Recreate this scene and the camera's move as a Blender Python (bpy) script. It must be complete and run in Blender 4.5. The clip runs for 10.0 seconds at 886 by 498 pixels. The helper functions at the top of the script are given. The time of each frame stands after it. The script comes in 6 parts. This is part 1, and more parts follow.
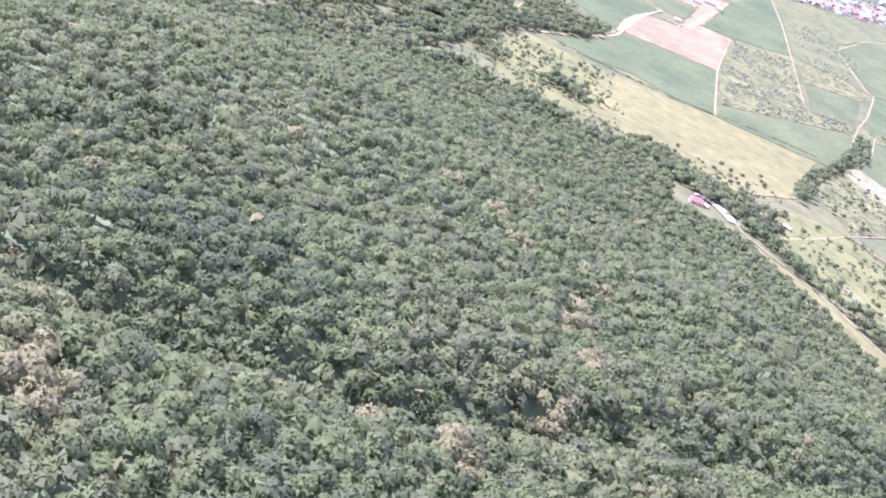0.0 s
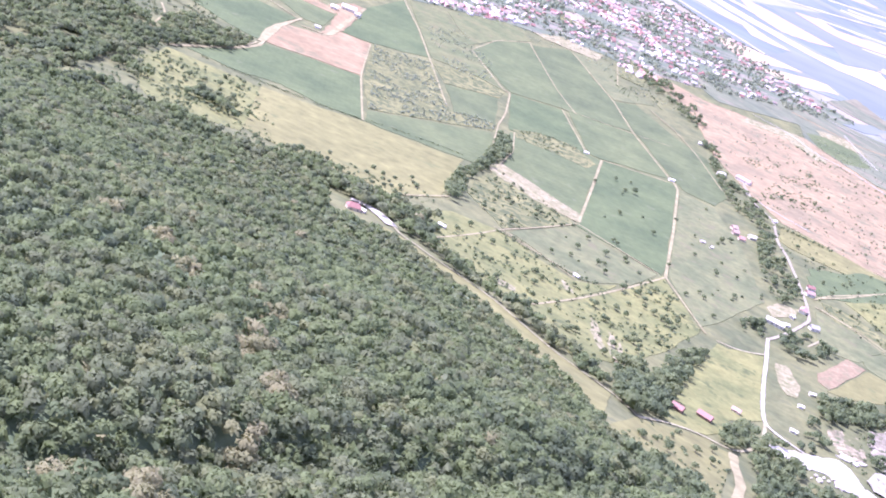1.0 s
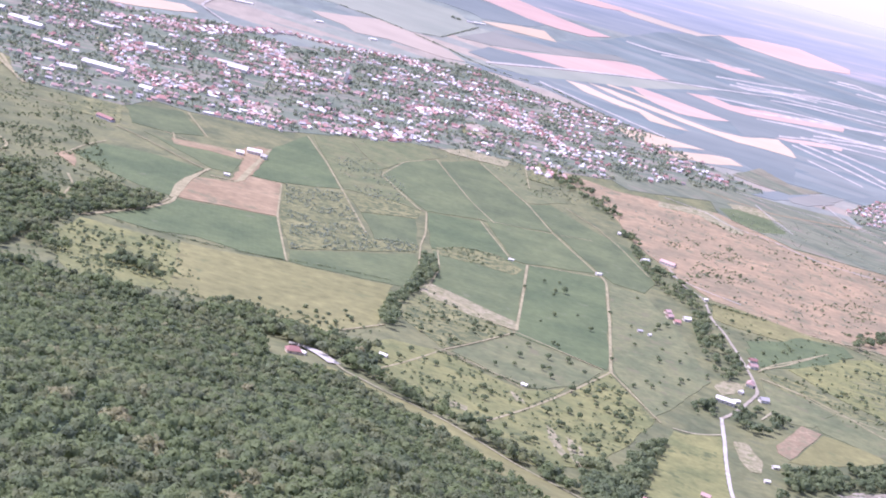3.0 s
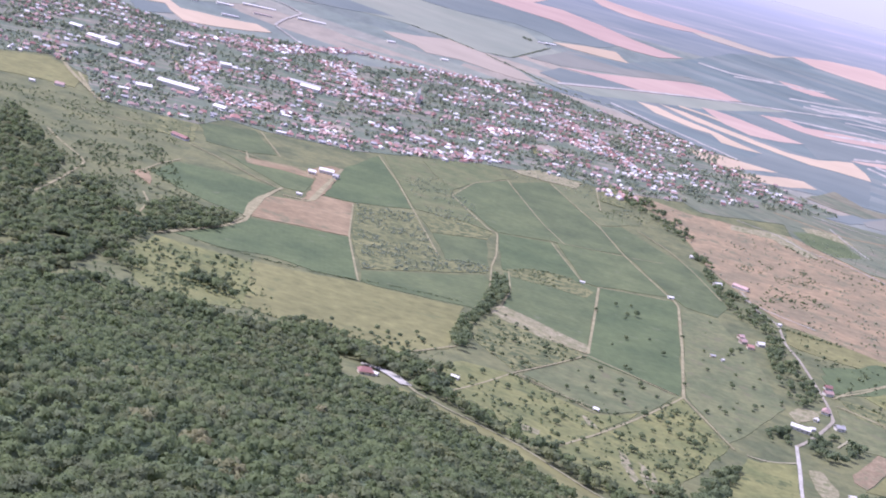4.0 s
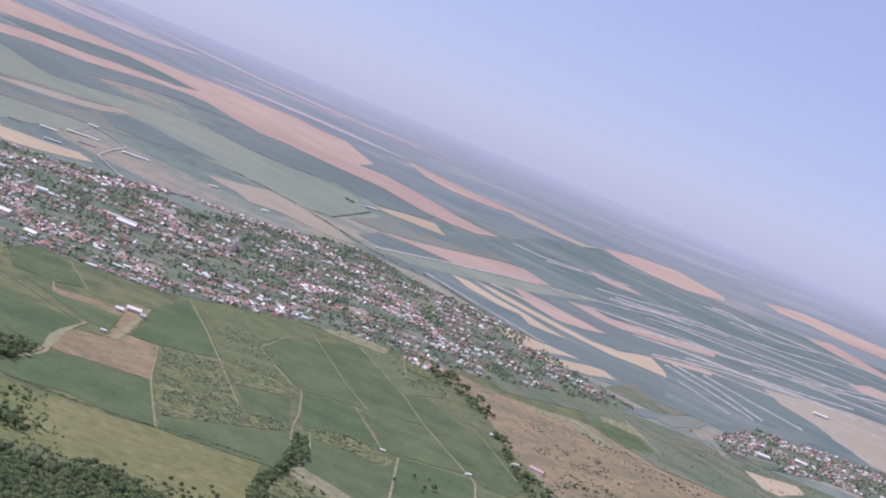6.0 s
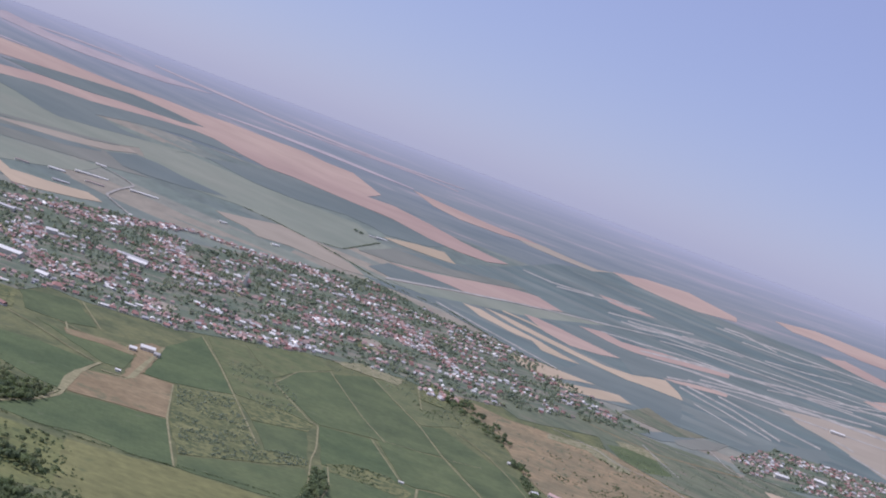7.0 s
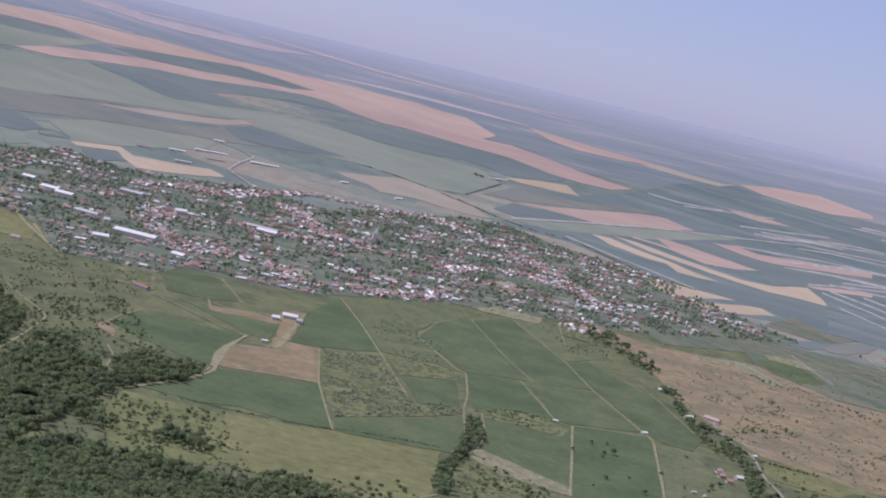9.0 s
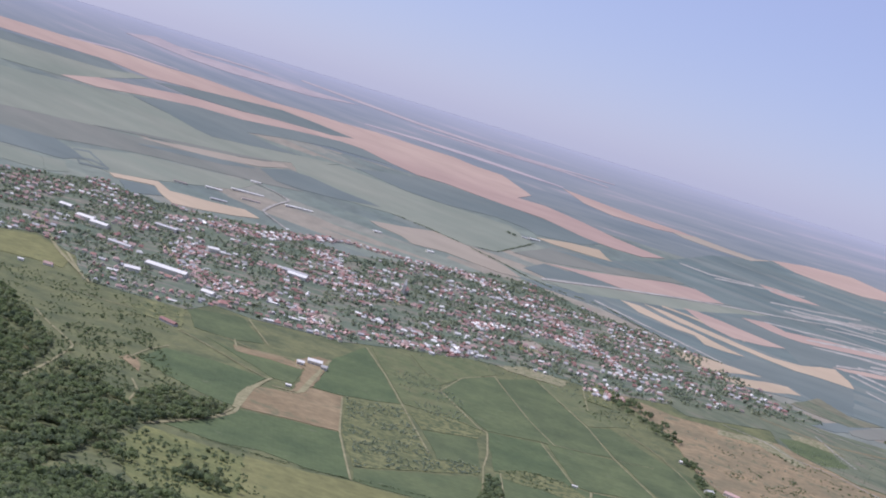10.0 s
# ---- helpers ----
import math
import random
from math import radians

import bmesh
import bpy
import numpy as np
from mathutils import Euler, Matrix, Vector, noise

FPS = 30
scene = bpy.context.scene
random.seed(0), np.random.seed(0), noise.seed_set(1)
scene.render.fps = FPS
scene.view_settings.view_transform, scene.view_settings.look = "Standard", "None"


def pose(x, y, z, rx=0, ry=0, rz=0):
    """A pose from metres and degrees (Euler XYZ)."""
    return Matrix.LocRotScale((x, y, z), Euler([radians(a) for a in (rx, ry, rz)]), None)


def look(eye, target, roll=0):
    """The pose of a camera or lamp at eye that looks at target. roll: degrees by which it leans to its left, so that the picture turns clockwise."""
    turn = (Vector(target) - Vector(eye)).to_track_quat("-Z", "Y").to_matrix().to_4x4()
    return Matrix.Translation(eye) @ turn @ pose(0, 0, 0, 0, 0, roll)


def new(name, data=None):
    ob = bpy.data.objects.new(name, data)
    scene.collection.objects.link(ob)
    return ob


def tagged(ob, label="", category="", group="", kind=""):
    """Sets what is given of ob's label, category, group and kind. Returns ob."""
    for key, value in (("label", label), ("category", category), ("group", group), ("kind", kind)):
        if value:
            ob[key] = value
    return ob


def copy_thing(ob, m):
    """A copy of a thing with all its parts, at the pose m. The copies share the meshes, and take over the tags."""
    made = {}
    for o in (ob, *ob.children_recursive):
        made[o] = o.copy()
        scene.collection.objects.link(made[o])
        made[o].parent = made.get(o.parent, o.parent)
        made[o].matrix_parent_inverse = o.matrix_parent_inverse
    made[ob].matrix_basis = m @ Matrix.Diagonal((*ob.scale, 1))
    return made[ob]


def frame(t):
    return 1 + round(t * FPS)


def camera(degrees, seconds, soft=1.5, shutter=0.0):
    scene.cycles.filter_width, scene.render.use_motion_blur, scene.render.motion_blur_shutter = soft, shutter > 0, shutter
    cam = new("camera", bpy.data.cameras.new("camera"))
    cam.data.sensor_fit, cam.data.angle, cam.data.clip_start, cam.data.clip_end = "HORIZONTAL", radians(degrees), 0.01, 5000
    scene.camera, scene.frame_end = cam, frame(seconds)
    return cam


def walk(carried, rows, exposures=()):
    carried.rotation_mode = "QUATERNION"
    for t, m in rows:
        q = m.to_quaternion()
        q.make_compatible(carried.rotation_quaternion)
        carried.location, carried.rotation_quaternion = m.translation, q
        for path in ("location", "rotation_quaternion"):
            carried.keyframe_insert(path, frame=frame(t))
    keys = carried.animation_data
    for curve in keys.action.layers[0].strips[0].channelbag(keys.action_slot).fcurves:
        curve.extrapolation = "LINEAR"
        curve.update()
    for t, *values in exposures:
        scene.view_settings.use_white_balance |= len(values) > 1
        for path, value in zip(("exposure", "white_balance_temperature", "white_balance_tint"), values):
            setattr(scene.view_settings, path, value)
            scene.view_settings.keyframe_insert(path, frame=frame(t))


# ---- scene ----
def aim(x, y, z, yaw, pitch, roll):
    """Camera pose from a place and the turns in degrees: yaw to the left of +y, pitch up, roll as look()."""
    return pose(x, y, z, 90 + pitch, 0, yaw) @ pose(0, 0, 0, 0, 0, roll)


cam = camera(35.17, 10.0, soft=1.95)
PATH = [
    (0, 27.5, -17.2, 400.6, 12.35, -24.81, 22.60),
    (0.5, 24.8, -15.5, 400.5, 7.00, -20.56, 23.29),
    (1, 22.0, -13.8, 400.5, -1.46, -19.07, 23.03),
    (1.5, 19.2, -12.0, 400.4, -3.47, -18.48, 22.60),
    (2, 16.5, -10.3, 400.4, -4.06, -18.63, 21.51),
    (2.5, 13.8, -8.6, 400.3, -5.40, -15.76, 18.18),
    (2.7, 12.6, -7.9, 400.3, -4.42, -13.99, 16.36),
    (3.8, 6.6, -4.1, 400.1, -0.70, -13.29, 14.63),
    (4, 5.5, -3.4, 400.1, 0.01, -13.41, 14.91),
    (4.5, 2.8, -1.7, 400.1, -1.93, -8.21, 17.51),
    (5, 0.0, 0.0, 400.0, -5.43, -6.07, 18.02),
    (5.5, -2.8, 1.7, 399.9, -6.59, -5.00, 20.18),
    (6, -5.5, 3.4, 399.9, -5.58, -4.71, 22.10),
    (6.2, -6.6, 4.1, 399.9, -4.74, -4.04, 22.18),
    (7.3, -12.6, 7.9, 399.7, -4.11, -3.89, 19.15),
    (7.5, -13.8, 8.6, 399.7, -2.38, -4.21, 18.56),
    (7.9, -16.0, 10.0, 399.7, -2.73, -6.33, 17.10),
    (8, -16.5, 10.3, 399.6, -0.68, -5.63, 16.58),
    (8.3, -18.2, 11.4, 399.6, 4.44, -9.05, 11.42),
    (8.5, -19.2, 12.0, 399.6, 0.49, -7.75, 11.09),
    (8.7, -20.3, 12.7, 399.6, -0.19, -8.10, 12.03),
    (9, -22.0, 13.8, 399.5, -0.80, -7.56, 13.11),
    (9.5, -24.8, 15.5, 399.5, -1.79, -6.38, 16.00),
    (10, -27.5, 17.2, 399.4, 0.87, -5.71, 16.85),
]
EXPOSURES = [(0.0, 1.84, 5500, 48), (0.5, 1.78, 5480, 48), (1.0, 1.66, 5500, 47), (2.0, 1.33, 5590, 46), (2.5, 1.22, 5640, 45), (2.7, 1.16, 5630, 44), (4.0, 0.72, 5580, 39), (5.0, 0.45, 5850, 28), (5.5, 0.25, 5800, 25), (6.0, 0.12, 5800, 26), (7.5, -0.2, 5700, 25), (8.5, -0.2, 5750, 27), (10.0, 0.05, 5800, 24)]
walk(cam, [(t, aim(*row)) for t, *row in PATH], EXPOSURES)

# ---- daylight: hazy summer sky, high sun ahead and to the left ----
SUN_FROM = Vector((-0.66, 0.12, 1.0)).normalized()
world = bpy.data.worlds.new("sky")
scene.world = world
world.use_nodes = True
sky = world.node_tree.nodes.new("ShaderNodeTexSky")
sky.sky_type = "NISHITA"
sky.sun_disc = False
sky.sun_elevation = math.asin(SUN_FROM.z)
sky.sun_rotation = math.atan2(SUN_FROM.x, SUN_FROM.y)
sky.altitude = 300
sky.air_density, sky.dust_density, sky.ozone_density = 1.0, 0.5, 3.0
background = world.node_tree.nodes["Background"]
background.inputs["Strength"].default_value = 0.092
haze = world.node_tree.nodes.new("ShaderNodeMix")
haze.data_type = "RGBA"
haze.inputs["Factor"].default_value = 0.53
haze.inputs["B"].default_value = (5.4, 5.85, 8.2, 1)
world.node_tree.links.new(sky.outputs["Color"], haze.inputs["A"])
world.node_tree.links.new(haze.outputs["Result"], background.inputs["Color"])
sun = new("sun", bpy.data.lights.new("sun", "SUN"))
sun.data.energy, sun.data.angle, sun.data.color = 3.6, radians(0.6), (1.0, 0.97, 0.93)
sun.matrix_world = look(SUN_FROM * 900, (0, 0, 0))

# ---- the lie of the land ----
EYE = Vector((0.0, 0.0, 400.0))
PROFILE = ((-900, 395), (-400, 345), (0, 290), (250, 247), (430, 209), (700, 118), (900, 70), (1200, 32), (1600, 12), (2200, 0), (2600, 0))
NEAR, FAR, RIM = 2350.0, 4800.0, 373.0


def slope_profile(y):
    k, n = PROFILE, len(PROFILE)
    if y <= k[0][0]:
        return k[0][1]
    if y >= k[-1][0]:
        return k[-1][1]
    i = next(j for j in range(n - 1) if y <= k[j + 1][0])

    def slope(j):
        a, b = max(j - 1, 0), min(j + 1, n - 1)
        return (k[b][1] - k[a][1]) / (k[b][0] - k[a][0])
    h = k[i + 1][0] - k[i][0]
    s = (y - k[i][0]) / h
    return (k[i][1] * (2 * s**3 - 3 * s**2 + 1) + slope(i) * h * (s**3 - 2 * s * s + s)
            + k[i + 1][1] * (3 * s * s - 2 * s**3) + slope(i + 1) * h * (s**3 - s * s))


def bump(d, width):
    return math.exp(-(d / width) ** 2)


def hill(x, y):
    """Height of the ground: wooded hillside under the camera, foothills, plain."""
    ramp = min(1.0, max(0.0, (y - 100) / 500))
    z = slope_profile(y + (0.7 * max(0.0, x - 30) - 0.3 * max(0.0, -x - 50)) * ramp)
    if -300 < y < 1250 and abs(x) < 900:
        # ravine on the far side of the spur, and a narrow gully across its near flank
        fade = min(1.0, max(0.0, (y - 150) / 250)) * min(1.0, max(0.0, (1150 - y) / 250))
        z -= 26 * fade * bump(x + 290 + 0.1 * (y - 500), 60)
        gy = 244 + 0.9 * x + 0.002 * x * x + 6 * math.sin(x / 17.0)
        z -= 8 * bump(y - gy, 14) * min(1.0, max(0.0, (170 - abs(x)) / 60))
        # small folds
        if y < 1000:
            z += 5 * noise.noise(Vector((x / 70, y / 70, 1.5))) * min(1.0, (1000 - y) / 300)
    return z



def shrink(x, y):
    """How far the plain is drawn in at a place of the plan: past NEAR it rises gently towards the rim, along the line of sight."""
    r = math.hypot(x, y)
    if r <= NEAR:
        return 1.0
    low, high = NEAR, FAR
    for _ in range(40):
        mid = (low + high) / 2
        rise = RIM * ((mid - NEAR) / (FAR - NEAR)) ** 1.5
        if EYE.z * mid / (EYE.z - rise) < r:
            low = mid
        else:
            high = mid
    return low / r


def lay(x, y, lift=0.0):
    """A place of the plan on the ground."""
    p = Vector((x, y, hill(x, y) + lift))
    s = shrink(x, y)
    return p if s == 1.0 else EYE + (p - EYE) * s


def inside(poly, x, y):
    hit, n = False, len(poly)
    for i in range(n):
        (x1, y1), (x2, y2) = poly[i], poly[i - 1]
        if (y1 > y) != (y2 > y) and x < (x2 - x1) * (y - y1) / (y2 - y1) + x1:
            hit = not hit
    return hit


def scatter(poly, count, rng, gap=0.0):
    xs, ys = [p[0] for p in poly], [p[1] for p in poly]
    out, tries = [], 0
    while len(out) < count and tries < count * 30:
        tries += 1
        x, y = rng.uniform(min(xs), max(xs)), rng.uniform(min(ys), max(ys))
        if inside(poly, x, y):
            out.append((x, y))
    return out


# ---- materials ----
def material(name):
    m = bpy.data.materials.new(name)
    m.use_nodes = True
    t = m.node_tree
    return m, t, t.nodes["Principled BSDF"]


def node(t, kind, **inputs):
    n = t.nodes.new(kind)
    for key, value in inputs.items():
        n.inputs[key.replace("_", " ")].default_value = value
    return n


def ramp_of(t, source, stops):
    r = t.nodes.new("ShaderNodeValToRGB")
    while len(r.color_ramp.elements) < len(stops):
        r.color_ramp.elements.new(0.5)
    for e, (at, c) in zip(r.color_ramp.elements, stops):
        e.position, e.color = at, (*c, 1)
    t.links.new(source, r.inputs["Fac"])
    return r.outputs["Color"]


def mixed(t, fac, a, b, how="MIX"):
    m = t.nodes.new("ShaderNodeMix")
    m.data_type, m.blend_type = "RGBA", how
    for socket, value in ((m.inputs["Factor"], fac), (m.inputs["A"], a), (m.inputs["B"], b)):
        if isinstance(value, bpy.types.NodeSocket):
            t.links.new(value, socket)
        elif isinstance(value, float):
            socket.default_value = value
        else:
            socket.default_value = (*value, 1)
    return m.outputs["Result"]


def soil_material(name, dark, light, patch=60.0, grain=5.0, rows=None, row_depth=0.35, spots=None, spot_share=0.5, rough=0.95, parcels=None, mottle=1.0, streak=None):
    """Ground cover: two tones mixed at two scales, planted rows if wanted, and spots of a third tone."""
    m, t, bsdf = material(name)
    at = t.nodes.new("ShaderNodeTexCoord").outputs["Object"]
    if streak:
        # the ground's texture drawn out along one direction, as tilled or grazed land is
        lie = t.nodes.new("ShaderNodeMapping")
        lie.vector_type = "TEXTURE"
        lie.inputs["Rotation"].default_value = (0, 0, radians(streak[0]))
        lie.inputs["Scale"].default_value = (streak[1], 1, 1)
        t.links.new(at, lie.inputs["Vector"])
        at = lie.outputs["Vector"]
    big = node(t, "ShaderNodeTexNoise", Scale=1 / patch, Detail=4.0, Roughness=0.6)
    fine = node(t, "ShaderNodeTexNoise", Scale=1 / grain, Detail=5.0, Roughness=0.65)
    for n in (big, fine):
        t.links.new(at, n.inputs["Vector"])
    wide = ramp_of(t, big.outputs["Fac"], ((0.36, dark), (0.64, light)))
    near = ramp_of(t, fine.outputs["Fac"], ((0.3, (0.72, 0.72, 0.7)), (0.7, (1.25, 1.24, 1.2))))
    colour = mixed(t, 0.85 * mottle, wide, near, "MULTIPLY")
    if parcels:
        # long narrow parcels of land, each of its own tone
        angle, long, wide_m, tones = parcels
        turn = t.nodes.new("ShaderNodeMapping")
        turn.vector_type = "TEXTURE"
        turn.inputs["Rotation"].default_value = (0, 0, radians(angle))
        turn.inputs["Scale"].default_value = (long, wide_m, 1)
        t.links.new(at, turn.inputs["Vector"])
        cells = node(t, "ShaderNodeTexVoronoi", Scale=1.0, Randomness=0.9)
        cells.voronoi_dimensions, cells.distance = "2D", "CHEBYCHEV"
        t.links.new(turn.outputs["Vector"], cells.inputs["Vector"])
        pick = t.nodes.new("ShaderNodeSeparateColor")
        t.links.new(cells.outputs["Color"], pick.inputs["Color"])
        stops = ramp_of(t, pick.outputs["Red"], [(i / len(tones), c) for i, c in enumerate(tones)])
        stops.node.color_ramp.interpolation = "CONSTANT"
        colour = mixed(t, 0.5, colour, mixed(t, 0.85, stops, near, "MULTIPLY"))
    height = fine.outputs["Fac"]
    if rows:
        angle, spacing = rows
        turn = t.nodes.new("ShaderNodeMapping")
        turn.inputs["Rotation"].default_value = (0, 0, radians(-angle))
        t.links.new(at, turn.inputs["Vector"])
        wave = node(t, "ShaderNodeTexWave", Scale=1 / spacing * 0.314, Distortion=0.6, Detail=1.0)
        wave.inputs["Detail Scale"].default_value = 0.4
        t.links.new(turn.outputs["Vector"], wave.inputs["Vector"])
        lines = ramp_of(t, wave.outputs["Fac"], ((0.35, (0.72, 0.74, 0.7)), (0.75, (1.2, 1.18, 1.15))))
        colour = mixed(t, row_depth, colour, mixed(t, 1.0, colour, lines, "MULTIPLY"))
    if spots:
        dots = node(t, "ShaderNodeTexNoise", Scale=1 / (grain * 2.4), Detail=3.0, Roughness=0.7)
        t.links.new(at, dots.inputs["Vector"])
        where = ramp_of(t, dots.outputs["Fac"], ((0.66 - 0.2 * spot_share, (0, 0, 0)), (0.74 - 0.2 * spot_share, (1, 1, 1))))
        colour = mixed(t, where, colour, spots)
    t.links.new(colour, bsdf.inputs["Base Color"])
    bsdf.inputs["Roughness"].default_value = rough
    bsdf.inputs["Specular IOR Level"].default_value = 0.25
    rel = node(t, "ShaderNodeBump", Strength=0.5, Distance=0.6)
    t.links.new(height, rel.inputs["Height"])
    t.links.new(rel.outputs["Normal"], bsdf.inputs["Normal"])
    return m


def leaf_material(name, tones, warm=(0.30, 0.26, 0.12)):
    """Foliage whose tone changes from plant to plant (by a value laid on the mesh) and from leaf clump to leaf clump; some light comes through."""
    m, t, bsdf = material(name)
    tint = t.nodes.new("ShaderNodeAttribute")
    tint.attribute_name = "tint"
    by_plant = ramp_of(t, tint.outputs["Fac"], [(i / (len(tones) - 1) * 0.93, c) for i, c in enumerate(tones)] + [(0.985, warm)])
    island = t.nodes.new("ShaderNodeNewGeometry")
    by_leaf = ramp_of(t, island.outputs["Random Per Island"], ((0.0, (0.9, 0.9, 0.9)), (1.0, (1.1, 1.1, 1.08))))
    colour = mixed(t, 1.0, by_plant, by_leaf, "MULTIPLY")
    t.links.new(colour, bsdf.inputs["Base Color"])
    bsdf.inputs["Roughness"].default_value = 0.65
    bsdf.inputs["Specular IOR Level"].default_value = 0.12
    glow = t.nodes.new("ShaderNodeBsdfTranslucent")
    t.links.new(colour, glow.inputs["Color"])
    both = t.nodes.new("ShaderNodeMixShader")
    both.inputs["Fac"].default_value = 0.5
    t.links.new(bsdf.outputs["BSDF"], both.inputs[1])
    t.links.new(glow.outputs["BSDF"], both.inputs[2])
    t.links.new(both.outputs["Shader"], t.nodes["Material Output"].inputs["Surface"])
    return m


def plain_material(name, colour, rough=0.8, grain=1.5, spread=0.25, metal=0.0, per_thing=0.0):
    m, t, bsdf = material(name)
    at = t.nodes.new("ShaderNodeTexCoord").outputs["Object"]
    n = node(t, "ShaderNodeTexNoise", Scale=1 / grain, Detail=5.0, Roughness=0.65)
    t.links.new(at, n.inputs["Vector"])
    c = ramp_of(t, n.outputs["Fac"], ((0.3, [v * (1 - spread) for v in colour]), (0.7, [min(0.95, v * (1 + spread)) for v in colour])))
    if per_thing:
        info = t.nodes.new("ShaderNodeObjectInfo")
        c = mixed(t, 1.0, c, ramp_of(t, info.outputs["Random"], ((0.0, (1 - per_thing,) * 3), (1.0, (1 + per_thing,) * 3))), "MULTIPLY")
    t.links.new(c, bsdf.inputs["Base Color"])
    bsdf.inputs["Roughness"].default_value, bsdf.inputs["Metallic"].default_value = rough, metal
    return m


M_GROUND = soil_material("rough_pasture", (0.092, 0.108, 0.049), (0.160, 0.164, 0.070), patch=48, grain=10, spots=(0.121, 0.129, 0.060), spot_share=0.35)
M_ROUGH = soil_material("rough_strip_pasture", (0.115, 0.133, 0.080), (0.165, 0.172, 0.104), patch=50, grain=12, streak=(-32, 3.0), spots=(0.19, 0.172, 0.115), spot_share=0.35, parcels=(-32, 120, 14, ((0.115, 0.14, 0.085), (0.15, 0.165, 0.10), (0.10, 0.125, 0.08), (0.20, 0.18, 0.12), (0.13, 0.15, 0.09))))
M_FLOOR = soil_material("forest_floor", (0.100, 0.138, 0.071), (0.151, 0.192, 0.098), patch=30, grain=3)
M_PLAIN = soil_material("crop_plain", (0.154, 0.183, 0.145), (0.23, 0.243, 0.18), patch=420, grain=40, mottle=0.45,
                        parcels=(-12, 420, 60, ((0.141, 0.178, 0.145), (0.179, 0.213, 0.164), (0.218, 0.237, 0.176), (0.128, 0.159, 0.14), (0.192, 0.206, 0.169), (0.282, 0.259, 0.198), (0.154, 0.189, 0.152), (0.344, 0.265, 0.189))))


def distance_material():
    """The far distance as a plain backdrop: dim parcels, with lilac haze painted into their colour towards the rim."""
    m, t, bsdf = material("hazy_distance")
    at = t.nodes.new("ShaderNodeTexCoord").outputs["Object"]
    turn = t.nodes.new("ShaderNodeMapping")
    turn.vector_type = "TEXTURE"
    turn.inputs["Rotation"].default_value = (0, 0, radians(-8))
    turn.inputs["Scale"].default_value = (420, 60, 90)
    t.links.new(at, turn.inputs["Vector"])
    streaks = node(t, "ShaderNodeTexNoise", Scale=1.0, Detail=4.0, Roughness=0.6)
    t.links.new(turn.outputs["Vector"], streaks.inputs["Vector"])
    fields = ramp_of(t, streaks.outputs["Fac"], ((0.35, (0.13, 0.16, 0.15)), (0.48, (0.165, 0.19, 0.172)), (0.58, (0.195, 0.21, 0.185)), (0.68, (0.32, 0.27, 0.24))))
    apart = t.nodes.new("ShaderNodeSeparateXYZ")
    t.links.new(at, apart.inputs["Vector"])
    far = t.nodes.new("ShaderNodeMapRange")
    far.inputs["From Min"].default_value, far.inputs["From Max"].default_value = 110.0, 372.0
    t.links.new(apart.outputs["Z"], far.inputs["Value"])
    # painted haze: the share of lilac in the base colour grows with height
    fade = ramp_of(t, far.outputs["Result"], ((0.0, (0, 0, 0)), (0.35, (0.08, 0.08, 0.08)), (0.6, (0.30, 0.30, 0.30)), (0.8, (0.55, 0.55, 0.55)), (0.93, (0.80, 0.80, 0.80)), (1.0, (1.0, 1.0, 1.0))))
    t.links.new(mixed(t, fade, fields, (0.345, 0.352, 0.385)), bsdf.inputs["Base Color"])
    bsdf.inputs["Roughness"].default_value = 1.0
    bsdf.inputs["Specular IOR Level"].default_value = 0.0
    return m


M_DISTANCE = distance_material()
M_VINE = [soil_material(f"vineyard_{i}", d, l, patch=70, grain=9, mottle=0.7, rows=(a, 5.0), row_depth=0.06, spots=(0.128, 0.146, 0.072), spot_share=0.08)
          for i, (d, l, a) in enumerate((((0.074, 0.103, 0.043), (0.103, 0.134, 0.054), 8), ((0.083, 0.109, 0.046), (0.121, 0.146, 0.060), -20), ((0.076, 0.099, 0.043), (0.112, 0.137, 0.057), 75)))]
M_LIGHT = soil_material("young_vineyard", (0.098, 0.122, 0.050), (0.143, 0.153, 0.065), patch=45, grain=11, spots=(0.145, 0.141, 0.065), spot_share=0.35)
M_MEADOW = soil_material("hay_meadow", (0.151, 0.151, 0.058), (0.194, 0.190, 0.073), patch=70, grain=13, spots=(0.132, 0.141, 0.054), spot_share=0.3)
M_GRASS = soil_material("grass_slope", (0.128, 0.144, 0.052), (0.192, 0.194, 0.070), patch=40, grain=7, spots=(0.086, 0.103, 0.038), spot_share=0.45)
M_ORCHARD = soil_material("weedy_vineyard", (0.105, 0.125, 0.056), (0.152, 0.163, 0.072), patch=40, grain=8, spots=(0.138, 0.137, 0.068), spot_share=0.4)
M_SCRUB = soil_material("weedy_fallow", (0.130, 0.139, 0.055), (0.203, 0.200, 0.083), patch=30, grain=4, spots=(0.078, 0.096, 0.039), spot_share=0.9)
M_SOIL = soil_material("bare_soil", (0.212, 0.160, 0.085), (0.270, 0.206, 0.112), patch=55, grain=14, rows=(70, 8), row_depth=0.12, spots=(0.160, 0.148, 0.076), spot_share=0.4)
M_RED = soil_material("red_soil", (0.204, 0.154, 0.087), (0.254, 0.200, 0.116), patch=16, grain=4, spots=(0.168, 0.157, 0.082), spot_share=0.6)
M_DRY = soil_material("dry_grass_slope", (0.192, 0.160, 0.089), (0.285, 0.213, 0.115), patch=75, grain=14, spots=(0.151, 0.145, 0.077), spot_share=0.5)
